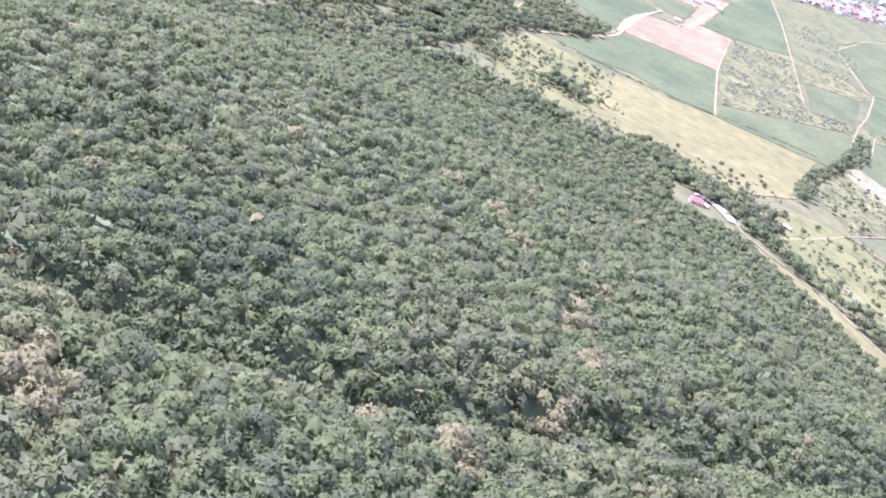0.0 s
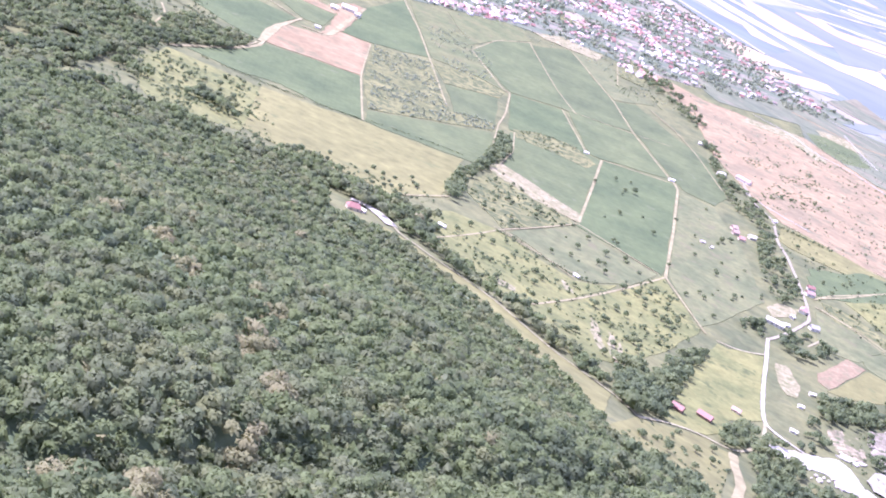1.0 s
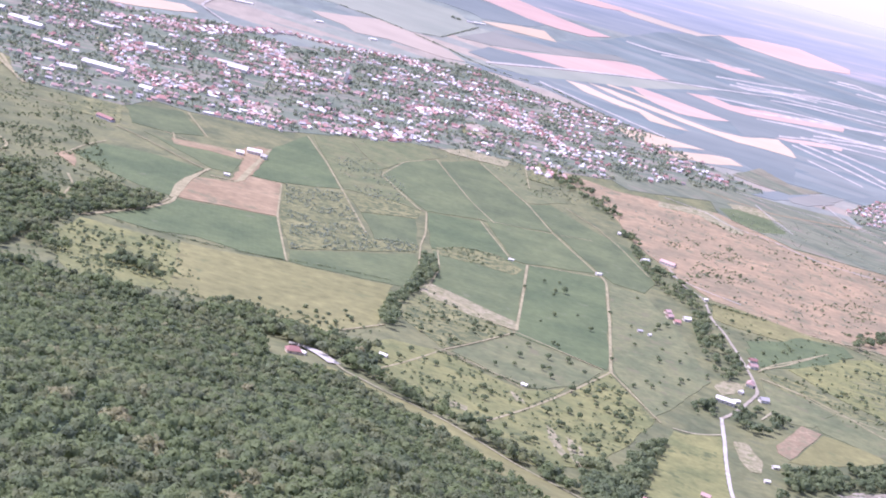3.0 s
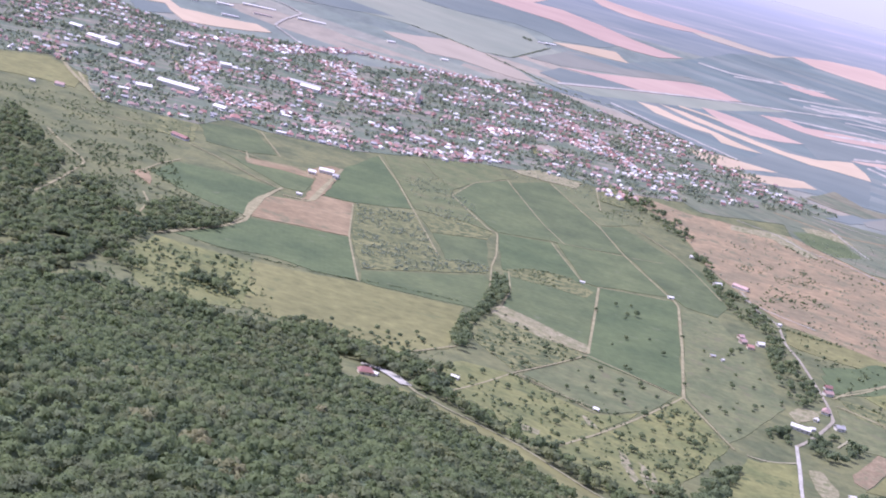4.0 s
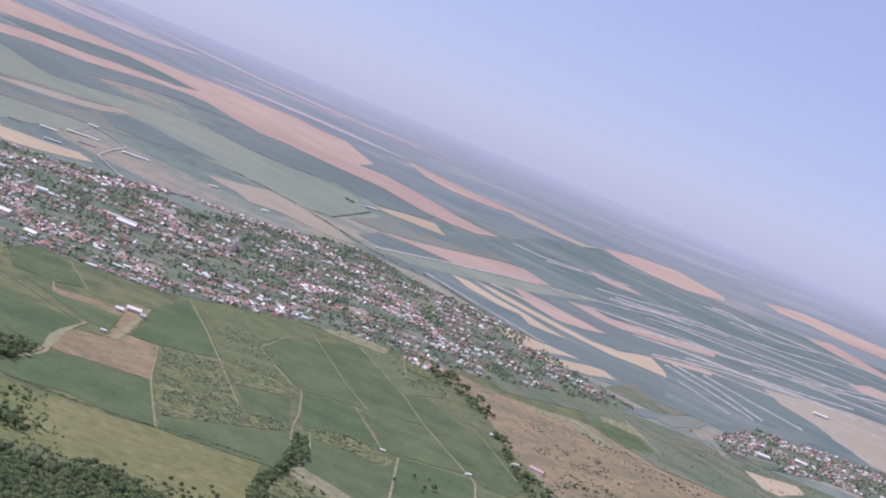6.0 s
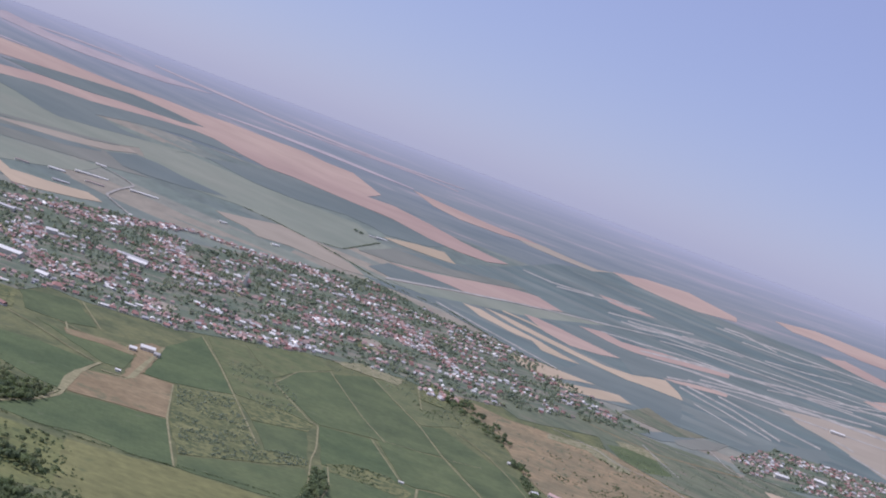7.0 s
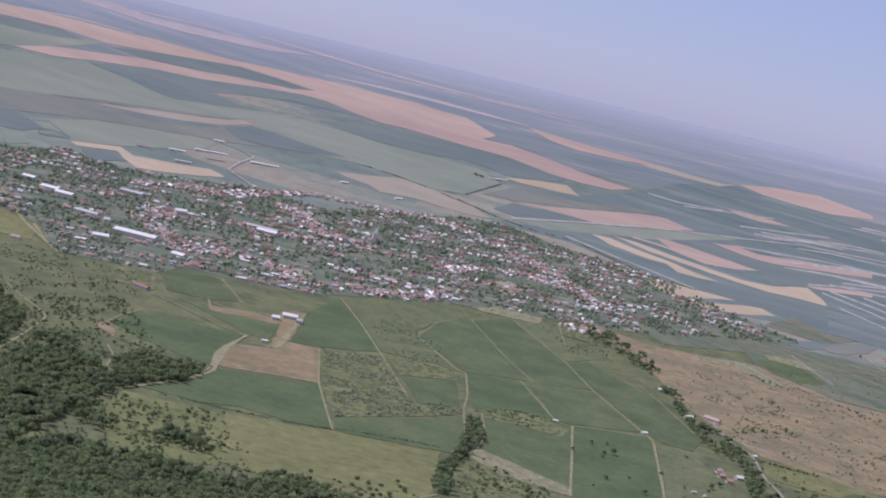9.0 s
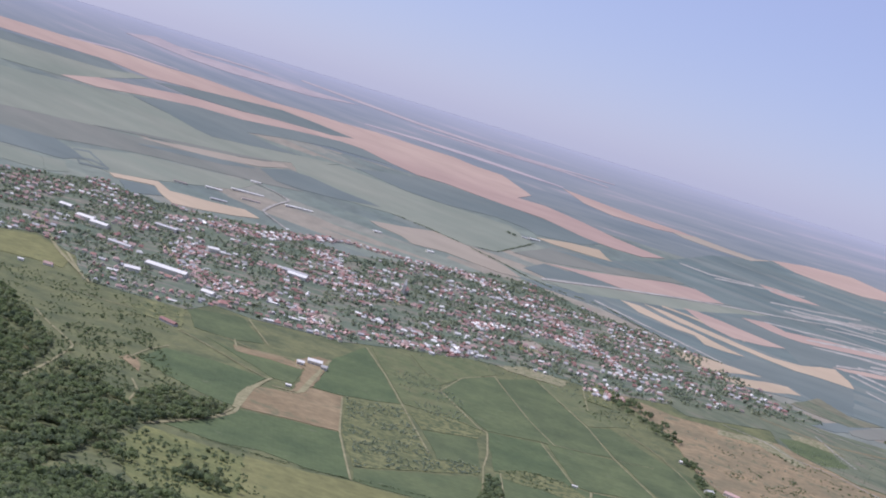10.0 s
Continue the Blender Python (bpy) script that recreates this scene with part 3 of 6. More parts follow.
road_strip("dirt_track", [(451, 1404), (488, 1382), (523, 1341), (547, 1296), (581, 1269)], 3.0, M_ROAD, "narrow pale dirt track", 0.9, "track")
road_strip("dirt_track", [(561, 1681), (617, 1688), (645, 1650), (738, 1657)], 3.0, M_ROAD, "narrow pale dirt track", 0.9, "track")
road_strip("dirt_track", [(458, 1450), (496, 1497), (544, 1565)], 3.0, M_ROAD, "narrow pale dirt track", 0.9, "track")
ground_patch("pasture", [(596, 2438), (699, 2280), (980, 2240), (1080, 2135), (1300, 2300), (1250, 2700), (960, 2740), (927, 2674), (780, 2572), (602, 2558)], M_ROUGH, "grey-green rough pasture above the dry slope", 0.4, "pasture")
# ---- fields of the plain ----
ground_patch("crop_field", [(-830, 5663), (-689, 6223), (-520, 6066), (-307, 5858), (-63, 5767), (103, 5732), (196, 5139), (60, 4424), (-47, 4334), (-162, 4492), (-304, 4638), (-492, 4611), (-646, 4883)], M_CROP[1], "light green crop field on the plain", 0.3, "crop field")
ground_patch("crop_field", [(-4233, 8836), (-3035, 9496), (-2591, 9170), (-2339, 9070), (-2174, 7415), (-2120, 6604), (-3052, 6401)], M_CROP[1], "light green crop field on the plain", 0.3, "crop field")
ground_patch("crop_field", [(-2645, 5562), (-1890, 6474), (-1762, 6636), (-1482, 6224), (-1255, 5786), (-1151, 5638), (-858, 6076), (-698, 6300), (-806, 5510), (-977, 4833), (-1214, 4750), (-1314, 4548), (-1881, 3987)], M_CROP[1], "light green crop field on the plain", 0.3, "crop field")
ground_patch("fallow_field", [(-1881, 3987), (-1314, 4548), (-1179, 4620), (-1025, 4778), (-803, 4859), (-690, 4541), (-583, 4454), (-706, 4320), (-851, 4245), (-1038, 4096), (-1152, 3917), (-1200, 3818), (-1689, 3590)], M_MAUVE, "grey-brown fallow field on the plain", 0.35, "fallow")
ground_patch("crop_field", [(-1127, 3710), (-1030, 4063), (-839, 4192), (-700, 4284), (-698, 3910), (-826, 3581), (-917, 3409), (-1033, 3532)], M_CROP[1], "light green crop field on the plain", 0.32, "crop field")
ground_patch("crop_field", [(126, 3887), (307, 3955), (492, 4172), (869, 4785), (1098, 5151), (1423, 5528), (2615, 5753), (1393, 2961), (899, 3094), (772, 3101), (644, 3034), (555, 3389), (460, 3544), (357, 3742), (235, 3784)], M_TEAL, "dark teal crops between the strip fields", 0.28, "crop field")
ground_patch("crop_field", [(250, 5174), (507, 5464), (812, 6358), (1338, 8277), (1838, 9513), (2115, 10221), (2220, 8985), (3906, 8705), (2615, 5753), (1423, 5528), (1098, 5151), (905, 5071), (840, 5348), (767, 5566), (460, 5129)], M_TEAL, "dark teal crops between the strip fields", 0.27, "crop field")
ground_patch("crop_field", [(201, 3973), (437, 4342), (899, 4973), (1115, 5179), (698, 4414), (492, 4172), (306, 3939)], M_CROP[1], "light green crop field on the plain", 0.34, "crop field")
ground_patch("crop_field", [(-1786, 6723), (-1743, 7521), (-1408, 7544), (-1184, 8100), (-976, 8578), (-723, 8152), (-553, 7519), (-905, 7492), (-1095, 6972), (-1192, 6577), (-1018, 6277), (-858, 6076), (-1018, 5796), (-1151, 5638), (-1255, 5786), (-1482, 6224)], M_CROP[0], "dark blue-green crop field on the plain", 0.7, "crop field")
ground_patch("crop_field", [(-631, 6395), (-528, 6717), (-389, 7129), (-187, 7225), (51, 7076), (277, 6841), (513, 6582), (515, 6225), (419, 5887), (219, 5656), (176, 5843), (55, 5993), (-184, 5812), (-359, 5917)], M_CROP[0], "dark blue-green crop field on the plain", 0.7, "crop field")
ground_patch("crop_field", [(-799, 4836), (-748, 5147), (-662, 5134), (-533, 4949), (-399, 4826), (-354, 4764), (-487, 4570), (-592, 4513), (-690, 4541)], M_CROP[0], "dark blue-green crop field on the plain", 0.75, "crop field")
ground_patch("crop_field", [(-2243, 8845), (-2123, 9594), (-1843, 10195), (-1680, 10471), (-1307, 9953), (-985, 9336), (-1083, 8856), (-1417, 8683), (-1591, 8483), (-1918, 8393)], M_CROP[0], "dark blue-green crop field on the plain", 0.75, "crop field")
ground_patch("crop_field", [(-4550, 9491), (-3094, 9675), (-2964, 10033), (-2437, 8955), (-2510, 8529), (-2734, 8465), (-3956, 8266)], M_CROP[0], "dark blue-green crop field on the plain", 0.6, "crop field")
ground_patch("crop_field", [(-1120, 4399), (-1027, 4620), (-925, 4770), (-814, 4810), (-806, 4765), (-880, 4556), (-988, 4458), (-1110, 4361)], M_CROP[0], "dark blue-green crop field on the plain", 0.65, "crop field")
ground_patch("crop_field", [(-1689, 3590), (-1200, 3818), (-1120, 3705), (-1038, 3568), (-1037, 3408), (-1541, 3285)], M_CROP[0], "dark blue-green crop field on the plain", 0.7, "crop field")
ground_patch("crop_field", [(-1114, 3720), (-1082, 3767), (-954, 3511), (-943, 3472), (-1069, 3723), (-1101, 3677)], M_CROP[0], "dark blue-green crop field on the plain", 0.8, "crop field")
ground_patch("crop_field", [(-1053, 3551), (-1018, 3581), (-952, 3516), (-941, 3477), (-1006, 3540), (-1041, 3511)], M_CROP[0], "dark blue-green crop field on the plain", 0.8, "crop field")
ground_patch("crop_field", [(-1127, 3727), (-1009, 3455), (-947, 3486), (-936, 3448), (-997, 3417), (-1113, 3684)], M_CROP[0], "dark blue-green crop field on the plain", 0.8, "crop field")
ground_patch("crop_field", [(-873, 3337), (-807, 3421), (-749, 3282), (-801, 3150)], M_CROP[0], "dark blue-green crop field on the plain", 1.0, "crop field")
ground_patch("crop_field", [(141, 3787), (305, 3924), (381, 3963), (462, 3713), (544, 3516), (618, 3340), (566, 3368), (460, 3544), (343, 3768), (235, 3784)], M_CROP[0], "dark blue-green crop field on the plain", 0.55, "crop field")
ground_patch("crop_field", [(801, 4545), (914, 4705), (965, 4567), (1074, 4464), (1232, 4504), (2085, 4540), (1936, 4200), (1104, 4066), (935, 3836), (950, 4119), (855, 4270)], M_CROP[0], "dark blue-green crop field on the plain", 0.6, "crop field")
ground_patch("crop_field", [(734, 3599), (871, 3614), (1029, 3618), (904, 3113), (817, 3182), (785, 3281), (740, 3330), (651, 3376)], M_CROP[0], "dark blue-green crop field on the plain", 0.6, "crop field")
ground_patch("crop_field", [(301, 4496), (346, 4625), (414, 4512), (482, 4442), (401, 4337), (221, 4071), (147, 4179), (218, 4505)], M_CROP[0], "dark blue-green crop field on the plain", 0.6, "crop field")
ground_patch("stubble_field", [(-6007, 12495), (-3968, 12355), (-3563, 12531), (-3041, 12094), (-2724, 12225), (-2331, 11774), (-1945, 11498), (-1652, 11749), (-1344, 11587), (-1082, 11825), (-677, 11563), (-392, 11534), (-189, 10981), (37, 10824), (245, 8912), (147, 8111), (315, 8153), (517, 7601), (661, 7062), (756, 6849), (866, 6636), (724, 6265), (593, 6240), (449, 6406), (278, 6887), (80, 7034), (-98, 7194), (-253, 7368), (-402, 7334), (-588, 7743), (-810, 8334), (-959, 8436), (-985, 9336), (-1307, 9953), (-1680, 10471), (-1843, 10195), (-2123, 9594), (-2382, 9234), (-2897, 9948), (-3186, 9957), (-4869, 10149)], M_STUBBLE[0], "harvested pinkish stubble field on the plain", 1.0, "stubble field")
ground_patch("stubble_field", [(-2148, 6690), (-2174, 7415), (-2038, 7814), (-1902, 8325), (-1578, 8414), (-1395, 8767), (-1083, 8856), (-985, 9336), (-959, 8436), (-1184, 8100), (-1408, 7544), (-1643, 7487), (-1822, 7009), (-1928, 6600), (-2043, 6620)], M_STUBBLE[0], "harvested pinkish stubble field on the plain", 1.0, "stubble field")
ground_patch("stubble_field", [(219, 4545), (348, 4667), (480, 4864), (732, 5277), (840, 5348), (910, 5062), (754, 4813), (589, 4576), (484, 4462), (414, 4512), (322, 4539)], M_STUBBLE[0], "harvested pinkish stubble field on the plain", 1.0, "stubble field")
ground_patch("stubble_field", [(568, 11881), (863, 11219), (1127, 10627), (1404, 10401), (1494, 10132), (1141, 9572), (827, 9569), (665, 10173)], M_STUBBLE[0], "harvested pinkish stubble field on the plain", 1.0, "stubble field")
ground_patch("crop_field", [(1247, 10154), (1508, 10233), (1693, 9819), (1854, 9602), (2115, 10221), (1721, 9079), (1512, 9179), (1322, 9453)], M_CROP[2], "dry tan field beyond the village", 0.9, "crop field")
ground_patch("stubble_field", [(2059, 10128), (2534, 11074), (3025, 11580), (3031, 10040), (2842, 9395), (2397, 8812), (2220, 8985), (2072, 9331)], M_STUBBLE[0], "harvested pinkish stubble field on the plain", 1.0, "stubble field")
ground_patch("stubble_field", [(211, 5520), (365, 5778), (492, 5900), (516, 5459), (414, 5420), (280, 5426)], M_STUBBLE[1], "harvested straw-coloured strip field on the plain", 1.0, "stubble field")
ground_patch("fallow_field", [(116, 4572), (275, 5285), (513, 5430), (717, 5528), (880, 5555), (735, 5304), (484, 4911), (221, 4586)], M_MAUVE, "grey-brown fallow field on the plain", 0.5, "fallow")
ground_patch("fallow_field", [(-1325, 4585), (-1226, 4795), (-1076, 5002), (-946, 5182), (-847, 5353), (-838, 5297), (-921, 5053), (-1048, 4882), (-1202, 4706), (-1315, 4552)], M_MAUVE, "grey-brown fallow field on the plain", 0.8, "fallow")
ground_patch("crop_field", [(-1179, 4620), (-1046, 4870), (-918, 5040), (-800, 5332), (-758, 5238), (-811, 4906), (-915, 4726), (-1032, 4641)], M_CROP[2], "dry tan field beyond the village", 0.95, "crop field")
ground_patch("stubble_field", [(-922, 3416), (-831, 3542), (-769, 3418), (-679, 3446), (-590, 3505), (-533, 3407), (-571, 3330), (-646, 3234), (-704, 3197), (-759, 3310), (-810, 3432), (-894, 3353)], M_STUBBLE[1], "harvested straw-coloured strip field on the plain", 1.2, "stubble field")
ground_patch("crop_field", [(-337, 4187), (-242, 4308), (-143, 4475), (-47, 4352), (27, 4181), (95, 4039), (139, 3868), (78, 3837), (14, 3874), (-85, 3938), (-180, 3896), (-221, 4016), (-293, 4089)], M_CROP[2], "dry tan field beyond the village", 1.0, "crop field")
ground_patch("crop_field", [(-1069, 3334), (-1025, 3379), (-956, 3188), (-979, 3109)], M_CROP[1], "light green crop field on the plain", 0.7, "crop field")
ground_patch("crop_field", [(-1541, 3285), (-1070, 3330), (-981, 3104), (-1399, 2991)], M_CROP[1], "light green crop field on the plain", 0.7, "crop field")
ground_patch("stubble_field", [(443, 4099), (501, 4089), (567, 3940), (653, 3803), (672, 3744), (577, 3767), (483, 3915)], M_STUBBLE[1], "harvested straw-coloured strip field on the plain", 1.2, "stubble field")
ground_patch("stubble_field", [(619, 3785), (668, 3749), (740, 3607), (688, 3594), (631, 3613)], M_STUBBLE[1], "harvested straw-coloured strip field on the plain", 1.2, "stubble field")
ground_patch("stubble_field", [(520, 4192), (593, 4151), (688, 3985), (767, 3874), (845, 3783), (929, 3807), (1067, 3984), (1056, 3779), (1036, 3626), (954, 3648), (877, 3640), (800, 3710), (711, 3824), (604, 3975)], M_STUBBLE[1], "harvested straw-coloured strip field on the plain", 1.2, "stubble field")
ground_patch("stubble_field", [(680, 4442), (732, 4457), (801, 4371), (858, 4288), (954, 4136), (860, 4021), (769, 3979), (708, 4115)], M_STUBBLE[0], "harvested pinkish stubble field on the plain", 1.2, "stubble field")
ground_patch("stubble_field", [(595, 4313), (676, 4252), (758, 4110), (810, 4020), (802, 3979), (751, 4067), (669, 4206), (590, 4266)], M_STUBBLE[1], "harvested straw-coloured strip field on the plain", 1.2, "stubble field")
ground_patch("stubble_field", [(918, 4727), (1025, 4830), (1070, 4693), (1257, 4841), (1416, 4909), (1550, 4980), (1494, 4791), (1258, 4607), (1078, 4484), (1025, 4496), (969, 4588)], M_STUBBLE[0], "harvested pinkish stubble field on the plain", 1.2, "stubble field")
ground_patch("field_strip", [(1111, 4465), (1292, 4591), (2135, 4655), (2089, 4551), (1270, 4509), (1104, 4434)], M_STRIP, "narrow pale strip of dry field", 1.3, "field")
ground_patch("field_strip", [(1019, 4847), (1176, 4925), (1370, 5048), (2385, 5225), (2357, 5161), (1355, 4989), (1163, 4868), (1012, 4810)], M_STRIP, "narrow pale strip of dry field", 1.3, "field")
ground_patch("stubble_field", [(505, 3300), (591, 3348), (644, 3331), (725, 3303), (621, 3193), (543, 3117), (516, 3203)], M_STUBBLE[1], "harvested straw-coloured strip field on the plain", 1.2, "stubble field")
ground_patch("stubble_field", [(578, 3092), (639, 3146), (737, 3245), (781, 3260), (795, 3178), (688, 3065), (622, 3050)], M_STUBBLE[1], "harvested straw-coloured strip field on the plain", 1.2, "stubble field")
ground_patch("stubble_field", [(1374, 6869), (1472, 6906), (1580, 6753), (1627, 6619), (1458, 6443), (1372, 6545)], M_STUBBLE[0], "harvested pinkish stubble field on the plain", 1.2, "stubble field")
ground_patch("field_strip", [(1254, 5648), (1349, 5710), (1538, 5905), (1691, 5892), (1680, 5851), (1512, 5797), (1315, 5554), (1241, 5586)], M_STRIP, "narrow pale strip of dry field", 1.3, "field")
ground_patch("field_strip", [(1365, 5377), (1534, 5517), (2546, 5594), (2519, 5533), (1519, 5458), (1351, 5321)], M_STRIP, "narrow pale strip of dry field", 1.3, "field")
ground_patch("field_strip", [(1638, 6106), (1812, 6281), (2849, 6287), (2815, 6210), (1791, 6204), (1620, 6033)], M_STRIP, "narrow pale strip of dry field", 1.3, "field")
ground_patch("field_strip", [(948, 6678), (1073, 6528), (1320, 6701), (1304, 6614), (1061, 6445), (937, 6591)], M_STRIP, "narrow pale strip of dry field", 1.3, "field")
ground_patch("field_strip", [(1076, 6370), (1341, 6663), (1631, 6984), (1610, 6890), (1324, 6577), (1063, 6291)], M_STRIP, "narrow pale strip of dry field", 1.3, "field")
ground_patch("field_strip", [(1246, 5900), (1498, 6151), (1793, 6506), (1772, 6424), (1481, 6077), (1232, 5832)], M_STRIP, "narrow pale strip of dry field", 1.3, "field")
ground_patch("field_strip", [(2269, 7833), (3553, 7897), (3500, 7776), (2236, 7715)], M_STRIP, "narrow pale strip of dry field", 1.3, "field")
ground_patch("field_strip", [(1201, 4244), (1967, 4271), (1952, 4236), (1192, 4209)], M_STRIP, "narrow pale strip of dry field", 1.3, "field")
ground_patch("field_strip", [(204, 4046), (423, 4385), (640, 4692), (908, 5023), (1141, 5259), (1444, 5613), (2730, 6015), (2708, 5966), (1432, 5564), (1132, 5210), (899, 4973), (634, 4640), (419, 4332), (202, 3995)], M_STRIP, "narrow pale strip of dry field", 1.3, "field")
ground_patch("field_strip", [(351, 3884), (445, 3697), (546, 3529), (637, 3357), (633, 3335), (542, 3504), (443, 3670), (349, 3854)], M_STRIP, "narrow pale strip of dry field", 1.3, "field")
ground_patch("stubble_field", [(1066, 4015), (1169, 4123), (1335, 4247), (1299, 4126), (1182, 4044), (1105, 4004)], M_STUBBLE[0], "harvested pinkish stubble field on the plain", 1.2, "stubble field")
ground_patch("stubble_field", [(-6322, 22380), (-7392, 28362), (-5099, 22234), (-4359, 21724), (-3730, 21684), (-3038, 21199), (-2307, 21247), (-2507, 17579), (-3028, 17272), (-3468, 17011), (-4172, 17926)], M_PALE, "pale far stubble field in the haze", 1.0, "stubble field")
ground_patch("stubble_field", [(-4505, 29550), (-2568, 24950), (-1437, 21865), (-416, 20325), (402, 19480), (1632, 19916), (1591, 19390), (385, 18433), (-379, 18837), (-1318, 20153), (-2335, 22746), (-4257, 27948)], M_PALE, "pale far stubble field in the haze", 1.0, "stubble field")
ground_patch("stubble_field", [(-1333, 13285), (-818, 13729), (-250, 13512), (291, 12804), (586, 12309), (574, 12021), (281, 12195), (-230, 12678), (-773, 13032), (-1305, 13015)], M_PALE, "pale far stubble field in the haze", 1.0, "stubble field")
ground_patch("stubble_field", [(-4017, 12506), (-3774, 13259), (-3004, 12551), (-2952, 12340), (-3631, 12765), (-3920, 12208)], M_PALE, "pale far stubble field in the haze", 1.0, "stubble field")
ground_patch("stubble_field", [(-6053, 24611), (-5593, 26202), (-4442, 25163), (-4293, 24331), (-5192, 24346), (-5775, 23489)], M_PALE, "pale far stubble field in the haze", 1.0, "stubble field")
ground_patch("stubble_field", [(-1115, 18300), (-217, 18321), (844, 18594), (1349, 17178), (1324, 16840), (812, 17820), (-205, 17570), (-1086, 17855)], M_PALE, "pale far stubble field in the haze", 1.0, "stubble field")
ground_patch("field_strip", [(1129, 4648), (1391, 4940), (1669, 5116), (1906, 5339), (2150, 5465), (2522, 5887), (2501, 5833), (2125, 5396), (1878, 5252), (1640, 5017), (1363, 4825), (1120, 4606)], M_STRIP, "narrow pale strip of dry field", 1.35, "field")
ground_patch("field_strip", [(1278, 4388), (1593, 4639), (1821, 4740), (2110, 4958), (2084, 4891), (1800, 4679), (1575, 4581), (1265, 4336)], M_STRIP, "narrow pale strip of dry field", 1.35, "field")
ground_patch("field_strip", [(1099, 4100), (1243, 4265), (1451, 4442), (1665, 4533), (1856, 4651), (1834, 4593), (1647, 4478), (1436, 4389), (1231, 4216), (1089, 4055)], M_STRIP, "narrow pale strip of dry field", 1.35, "field")
ground_patch("field_strip", [(1102, 3955), (1178, 3734), (1240, 3462), (1231, 3432), (1168, 3699), (1093, 3916)], M_STRIP, "narrow pale strip of dry field", 1.35, "field")
ground_patch("field_strip", [(1152, 4050), (1244, 3847), (1280, 3511), (1268, 3475), (1232, 3804), (1141, 4003)], M_STRIP, "narrow pale strip of dry field", 1.35, "field")
ground_patch("field_strip", [(1262, 4079), (1354, 3858), (1449, 3671), (1435, 3629), (1340, 3812), (1248, 4028)], M_STRIP, "narrow pale strip of dry field", 1.35, "field")
ground_patch("field_strip", [(1076, 3667), (1148, 3393), (1142, 3371), (1069, 3641)], M_STRIP, "narrow pale strip of dry field", 1.35, "field")
ground_patch("field_strip", [(2389, 8078), (2518, 8142), (2555, 7551), (2514, 7421), (2474, 7992), (2348, 7930)], M_STRIP, "narrow pale strip of dry field", 1.35, "field")
ground_patch("field_strip", [(2283, 7327), (2569, 7275), (2982, 7767), (2941, 7652), (2535, 7174), (2253, 7225)], M_STRIP, "narrow pale strip of dry field", 1.35, "field")
ground_patch("field_strip", [(1320, 5825), (1499, 5921), (1788, 6199), (1765, 6112), (1481, 5841), (1305, 5748)], M_STRIP, "narrow pale strip of dry field", 1.35, "field")
ground_patch("field_strip", [(1444, 5912), (1648, 5976), (1954, 6185), (1935, 6120), (1632, 5915), (1431, 5852)], M_STRIP, "narrow pale strip of dry field", 1.35, "field")
ground_patch("field_strip", [(2149, 6454), (2428, 6660), (2847, 7118), (2814, 7030), (2402, 6583), (2128, 6382)], M_STRIP, "narrow pale strip of dry field", 1.35, "field")
ground_patch("field_strip", [(1948, 5245), (2215, 5434), (2621, 5871), (2587, 5792), (2189, 5366), (1927, 5181)], M_STRIP, "narrow pale strip of dry field", 1.35, "field")
ground_patch("field_strip", [(1679, 4919), (1929, 5187), (2160, 5288), (2140, 5234), (1911, 5135), (1665, 4872)], M_STRIP, "narrow pale strip of dry field", 1.35, "field")
ground_patch("field_strip", [(1568, 3759), (1611, 3518), (1597, 3484), (1554, 3720)], M_STRIP, "narrow pale strip of dry field", 1.35, "field")
ground_patch("field_strip", [(1609, 4022), (1631, 3881), (1620, 3852), (1598, 3991)], M_STRIP, "narrow pale strip of dry field", 1.35, "field")
ground_patch("stubble_field", [(4088, 12405), (4954, 13748), (5275, 13258), (5580, 12893), (4586, 10522), (4234, 10551), (4171, 11345), (3905, 11332)], M_STUBBLE[0], "harvested pinkish stubble field on the plain", 1.1, "stubble field")
ground_patch("stubble_field", [(3282, 8844), (3690, 9481), (3638, 8687), (3604, 8178), (3374, 7630), (3280, 8073)], M_STUBBLE[0], "harvested pinkish stubble field on the plain", 1.1, "stubble field")
ground_patch("stubble_field", [(2521, 6113), (2827, 6574), (2907, 6514), (2713, 6052), (2539, 5928)], M_STUBBLE[0], "harvested pinkish stubble field on the plain", 1.1, "stubble field")
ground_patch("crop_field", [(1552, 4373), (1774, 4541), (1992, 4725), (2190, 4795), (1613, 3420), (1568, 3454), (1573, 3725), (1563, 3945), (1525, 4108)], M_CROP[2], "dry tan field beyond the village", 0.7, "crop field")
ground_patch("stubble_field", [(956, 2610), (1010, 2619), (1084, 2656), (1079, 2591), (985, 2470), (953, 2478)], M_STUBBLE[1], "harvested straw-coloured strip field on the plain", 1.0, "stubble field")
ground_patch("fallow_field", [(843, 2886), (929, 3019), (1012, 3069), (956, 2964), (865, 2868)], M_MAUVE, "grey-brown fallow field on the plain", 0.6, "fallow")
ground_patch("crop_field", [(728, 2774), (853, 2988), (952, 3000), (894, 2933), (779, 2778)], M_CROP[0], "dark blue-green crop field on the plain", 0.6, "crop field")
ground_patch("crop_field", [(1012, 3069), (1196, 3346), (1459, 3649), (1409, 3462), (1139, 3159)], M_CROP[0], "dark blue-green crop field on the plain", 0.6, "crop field")

